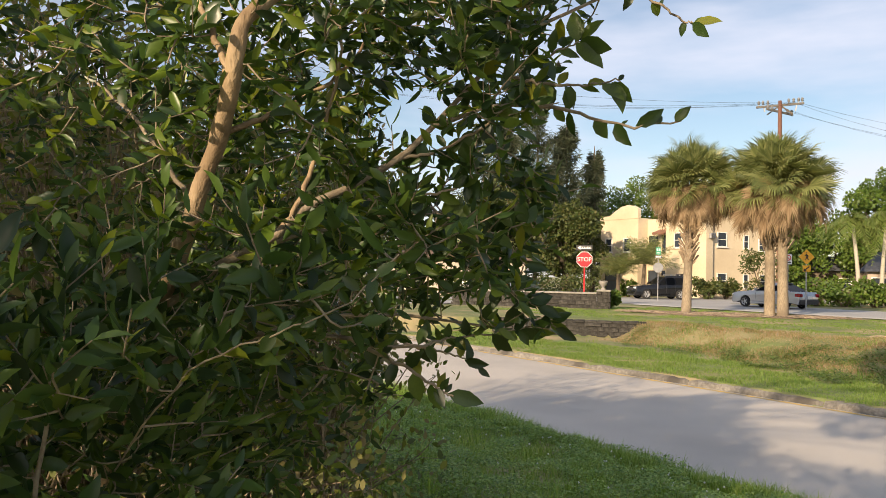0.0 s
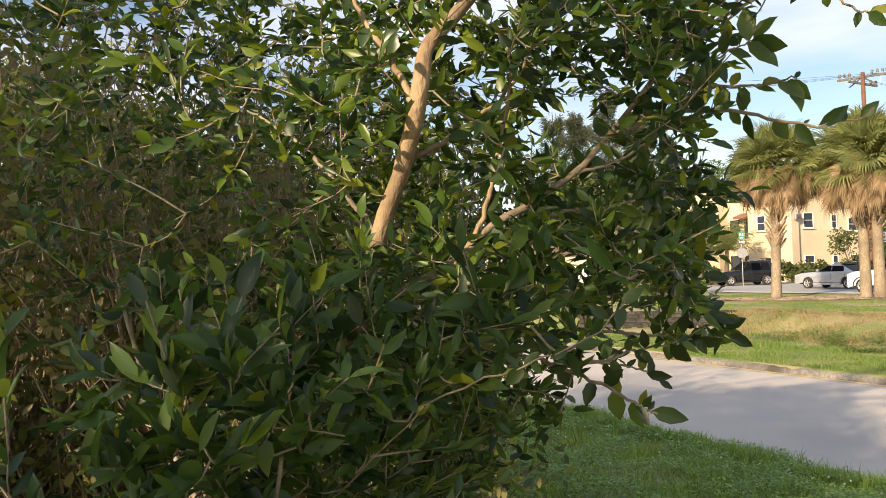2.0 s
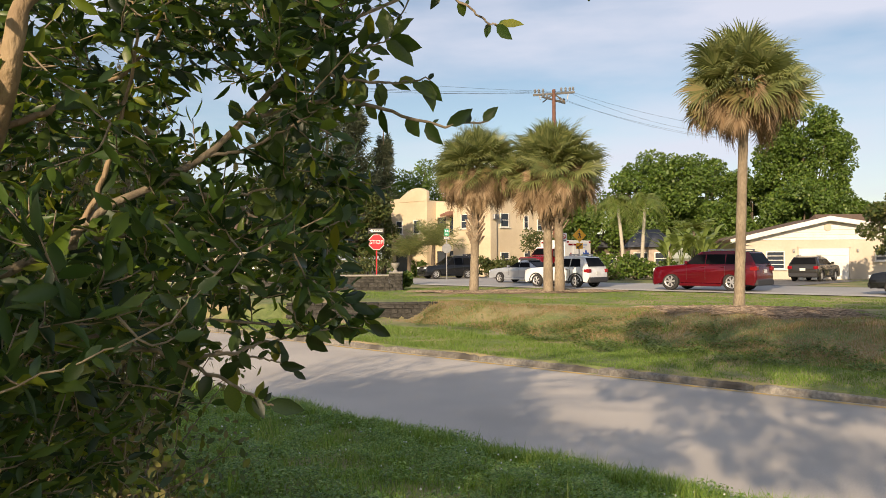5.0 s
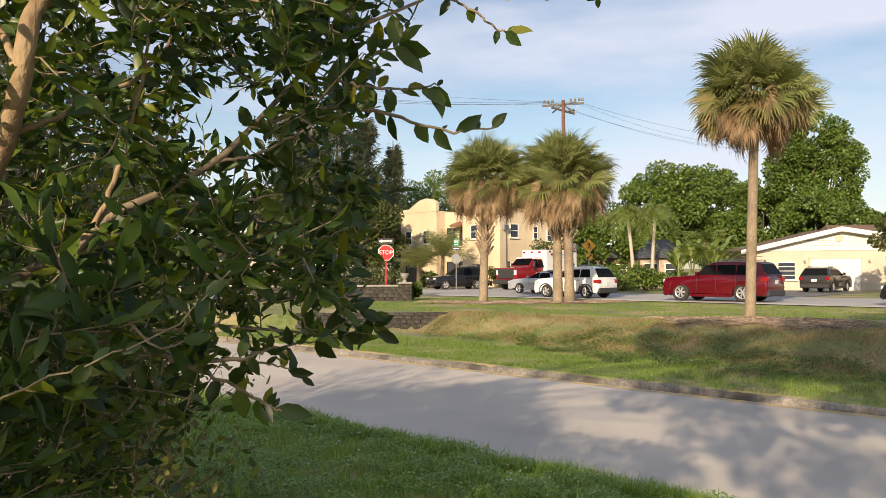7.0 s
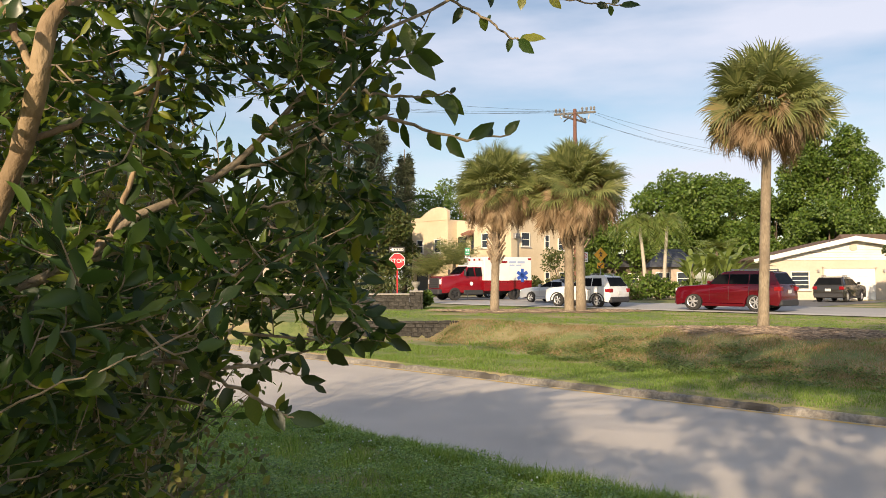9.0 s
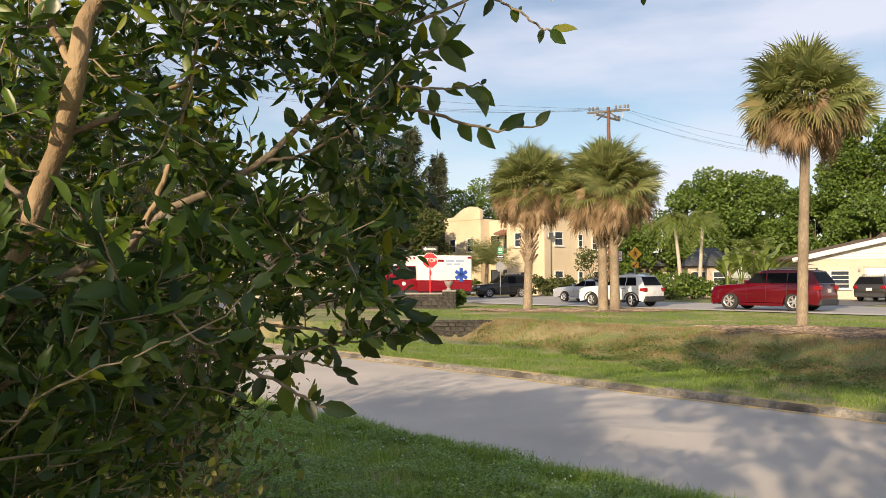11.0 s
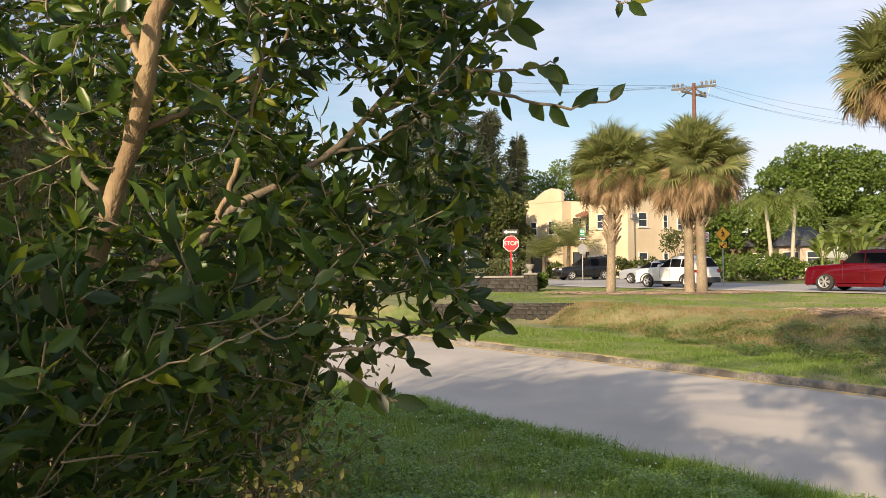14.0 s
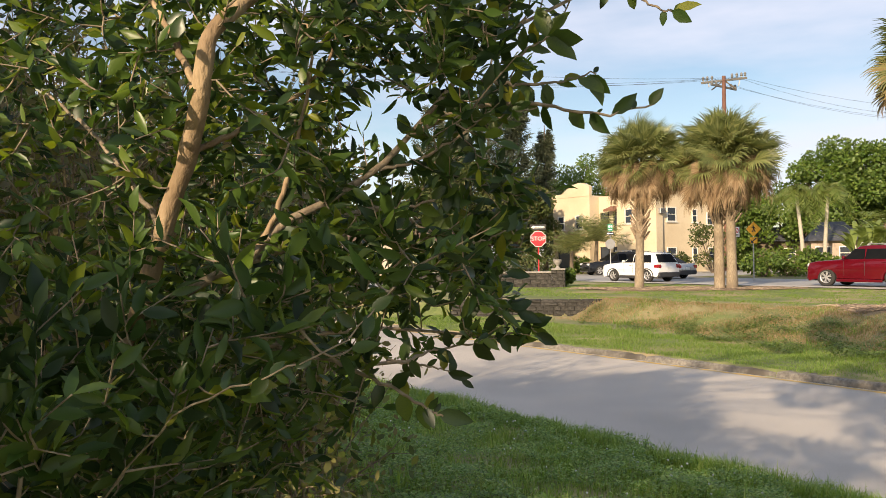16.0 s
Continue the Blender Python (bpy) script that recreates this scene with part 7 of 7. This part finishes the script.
# broad weeds and vines at the foot of the bank, thickest under the tall palm
g_ = np.random.default_rng(39)
n_, s_ = g_.uniform(15.6, 20.6, 60000), g_.uniform(-19.5, 0.0, 60000)
rise_ = (n_ - TOE(s_)) / 3.2
ok_ = (np.sin(n_ * 2.3 + 2 * np.sin(s_ * 1.3)) * np.sin(s_ * 1.9 + np.sin(n_ * 1.1)) + 0.9 * g_.random(60000) > 0.55 + 1.7 * np.abs(rise_ - 0.1) - 0.55 * np.clip((s_ + 14.5) / 2, 0, 1)) & clear_of_mulch(n_, s_)
n_, s_ = n_[ok_], s_[ok_]
a_ = g_.uniform(0, 6.283, len(n_))
pos_ = np.stack([(n_ + s_) * R2, (n_ - s_) * R2, ground_z(n_, s_) + g_.uniform(0.02, 0.2, len(n_)) * (0.25 + 0.75 * (0.5 + 0.5 * np.sin(n_ * 5.1 + 2 * np.sin(s_ * 2.3)) * np.sin(s_ * 4.3 + n_)))], -1)
ax_ = np.stack([np.cos(a_), np.sin(a_), g_.uniform(-0.5, 0.6, len(n_))], -1) * g_.uniform(0.04, 0.09, len(n_))[:, None]
ay_ = np.stack([-np.sin(a_), np.cos(a_), 0 * a_], -1) * g_.uniform(0.03, 0.07, len(n_))[:, None]
V_, F_ = stamp(WEED, np.array([[0, 1, 2, 3]]), pos_, ax_, ay_, np.tile([0, 0, 0.06], (len(n_), 1)))
link("bank_weeds", arr_mesh("bank_weeds", V_, F_, M_VINE), None, "green broad-leaved weeds and vines along the foot of the bank", "weeds", kind="stuff")
# taller tufts, thickest along the road edge
g_ = np.random.default_rng(29)
tn_ = np.concatenate([g_.uniform(3.4, 7.2, 420), g_.normal(7.05, 0.16, 300)])
ts_ = g_.uniform(-12, -2.0, 720)
n_ = np.repeat(tn_, 16) + g_.normal(0, 0.035, 720 * 16)
s_ = np.repeat(ts_, 16) + g_.normal(0, 0.035, 720 * 16)
a_ = g_.uniform(0, 6.283, len(n_))
h_ = np.repeat(g_.uniform(0.09, 0.24, 720), 16) * g_.uniform(0.6, 1.1, len(n_))
pos_ = np.stack([(n_ + s_) * R2, (n_ - s_) * R2, ground_z(n_, s_) - 0.01], -1)
V_, F_ = stamp(BLADE, BLADE_F, pos_, np.stack([np.cos(a_), np.sin(a_), 0 * a_], -1) * (h_ * 0.8)[:, None],
               np.stack([-np.sin(a_), np.cos(a_), 0 * a_], -1) * g_.uniform(0.006, 0.016, len(n_))[:, None], np.stack([0 * a_, 0 * a_, h_], -1))
link("grass_tufts", arr_mesh("grass_tufts", V_, F_, M_TURF), None, "taller tufts of green grass along the road edge", "grass", kind="stuff")
# clover heads
g_ = np.random.default_rng(9)
n_, s_ = g_.uniform(4.5, 7.2, 110), g_.uniform(-10.5, -3.0, 110)
pos_ = np.stack([(n_ + s_) * R2, (n_ - s_) * R2, ground_z(n_, s_) + g_.uniform(0.04, 0.11, 110)], -1)
e_ = np.eye(3)
oct_v = np.array([[1, 0, 0], [-1, 0, 0], [0, 1, 0], [0, -1, 0], [0, 0, 1], [0, 0, -1]], float)
oct_f = np.array([[0, 2, 4], [2, 1, 4], [1, 3, 4], [3, 0, 4], [2, 0, 5], [1, 2, 5], [3, 1, 5], [0, 3, 5]])
V_, F_ = stamp(oct_v * 0.012, oct_f, pos_, np.tile(e_[0], (110, 1)), np.tile(e_[1], (110, 1)), np.tile(e_[2], (110, 1)))
link("clover_heads", arr_mesh("clover_heads", V_, F_, M_FLOWER), None, "small white clover heads in the grass", "flowers", kind="stuff")

# ---- what moves ----
ROAD_Z = 0.67


def drive(vehicle, places):
    """Key a vehicle along places (t, x, y, heading); its wheels roll with it."""
    root, wheels, r = vehicle
    walk(root, [(t, pose(x, y, ROAD_Z, 0, 0, h)) for t, x, y, h in places])
    ts = np.linspace(0, 16, 97)
    px, py = np.interp(ts, [p[0] for p in places], [p[1] for p in places]), np.interp(ts, [p[0] for p in places], [p[2] for p in places])
    hd = np.radians(np.interp(ts, [p[0] for p in places], [p[3] for p in places]))
    step = np.diff(px, prepend=px[0]) * np.cos(hd) + np.diff(py, prepend=py[0]) * np.sin(hd)
    roll = np.degrees(np.cumsum(step) / r)
    for w in wheels:
        c = tuple(w.location)
        walk(w, [(t, pose(*c, 0, a, 0)) for t, a in zip(ts, roll)])


def park(vehicle, x, y, h, z=ROAD_Z):
    vehicle[0].matrix_world = pose(x, y, z, 0, 0, h)


def along(n, s_at_rest, moves, h=135.0):
    """Places on a lane at distance n; moves are (t, metres driven past the resting place)."""
    return [(t, *ns(n, s_at_rest - d)[:2], h) for t, d in moves]


def sway(name, lift):
    """Key a spray about its foot; lift is (t, degrees by which its tip rises)."""
    ob = SWAYING[name][0]
    c = tuple(ob.location)
    walk(ob, [(t, pose(*c, 0, -a, 0.25 * a)) for t, a in lift])


def motions():
    gust = [(0, 0), (2.5, -0.5), (5.0, 0), (9.2, 0), (11.0, 0.3), (11.5, 0.7), (12.0, 0.2), (12.5, 1.4), (13.0, 0.6), (13.5, 8.2), (14.0, 2.3), (14.5, 2.0), (15.0, 2.9), (15.5, 6.4), (16.0, 5.0)]
    for name, k in (("upper_spray", 1.0), ("middle_spray", 1.1), ("lit_spray", 1.4), ("top_spray", 1.8), ("tip_spray", 1.2)):
        sway(name, [(t, a * k) for t, a in gust])
    # small foliage stirs all the time, and more once the wind rises
    for name, size, phase in (("low_bough", 1.3, 0.0), ("road_bough", 0.6, 1.1)):
        sway(name, [(t, size * (0.35 + 0.65 * min(1.0, max(0.0, (t - 10.5) / 2))) * (math.sin(4.3 * t + phase) + 0.6 * math.sin(7.1 * t + 2 * phase))) for t in np.arange(0, 16.01, 0.2)])
    drive(white_suv, along(36.3, -25.43, [(0, -8.8), (0.5, -5.2), (1.0, -2.9), (1.5, -1.5), (2.0, -0.6), (2.5, -0.15), (3.0, 0), (11.5, 0), (12.0, 0.15), (12.5, 0.45), (13.0, 1.0), (13.5, 1.45), (14.0, 1.95), (14.5, 2.65), (15.0, 3.65), (15.5, 4.9), (16.0, 6.5)]))
    drive(silver_car, along(41.2, -31.2, [(0, -1.3), (1.0, -0.3), (1.5, 0.3), (2.5, 0.9), (3.5, 1.1), (5.0, 0.85), (6.0, 0.4), (7.3, 0), (11.4, 0), (12.0, 0.2), (12.5, 0.5), (13.0, 0.8), (13.5, 1.1), (14.0, 1.45), (14.5, 1.85), (15.0, 2.35), (15.5, 2.9), (16.0, 3.5)]))
    drive(red_suv, along(36.5, -17.25, [(0, 0), (14.4, 0), (15.0, 0.35), (15.5, 0.8), (16.0, 1.45)]))
    drive(amb, [(0, 26.0, 82.0, 225), (2.5, 16.5, 72.2, 225), (3.5, 13.6, 69.2, 225), (4.6, 11.2, 66.7, 226), (5.2, 10.6, 66.0, 226), (7.3, 7.3, 62.0, 222), (7.7, 6.1, 60.9, 218), (8.1, 5.0, 60.0, 213), (8.5, 4.1, 59.0, 209), (9.0, 2.6, 57.8, 206), (9.2, 2.0, 57.4, 205), (11.3, -5.3, 54.2, 203), (11.7, -7.2, 53.5, 202), (12.5, -12.0, 51.4, 203), (14.0, -20.5, 47.8, 203), (16.0, -29.0, 44.2, 203)])
    park(black_suv, 1.85, 63.6, 202)
    park(bronze_suv, 25.3, 51.9, 46)
    park(left_suv, -10.9, 59.0, 170)
    park(dark_car, *ns(36.6, -7.9)[:2], 135)


motions()
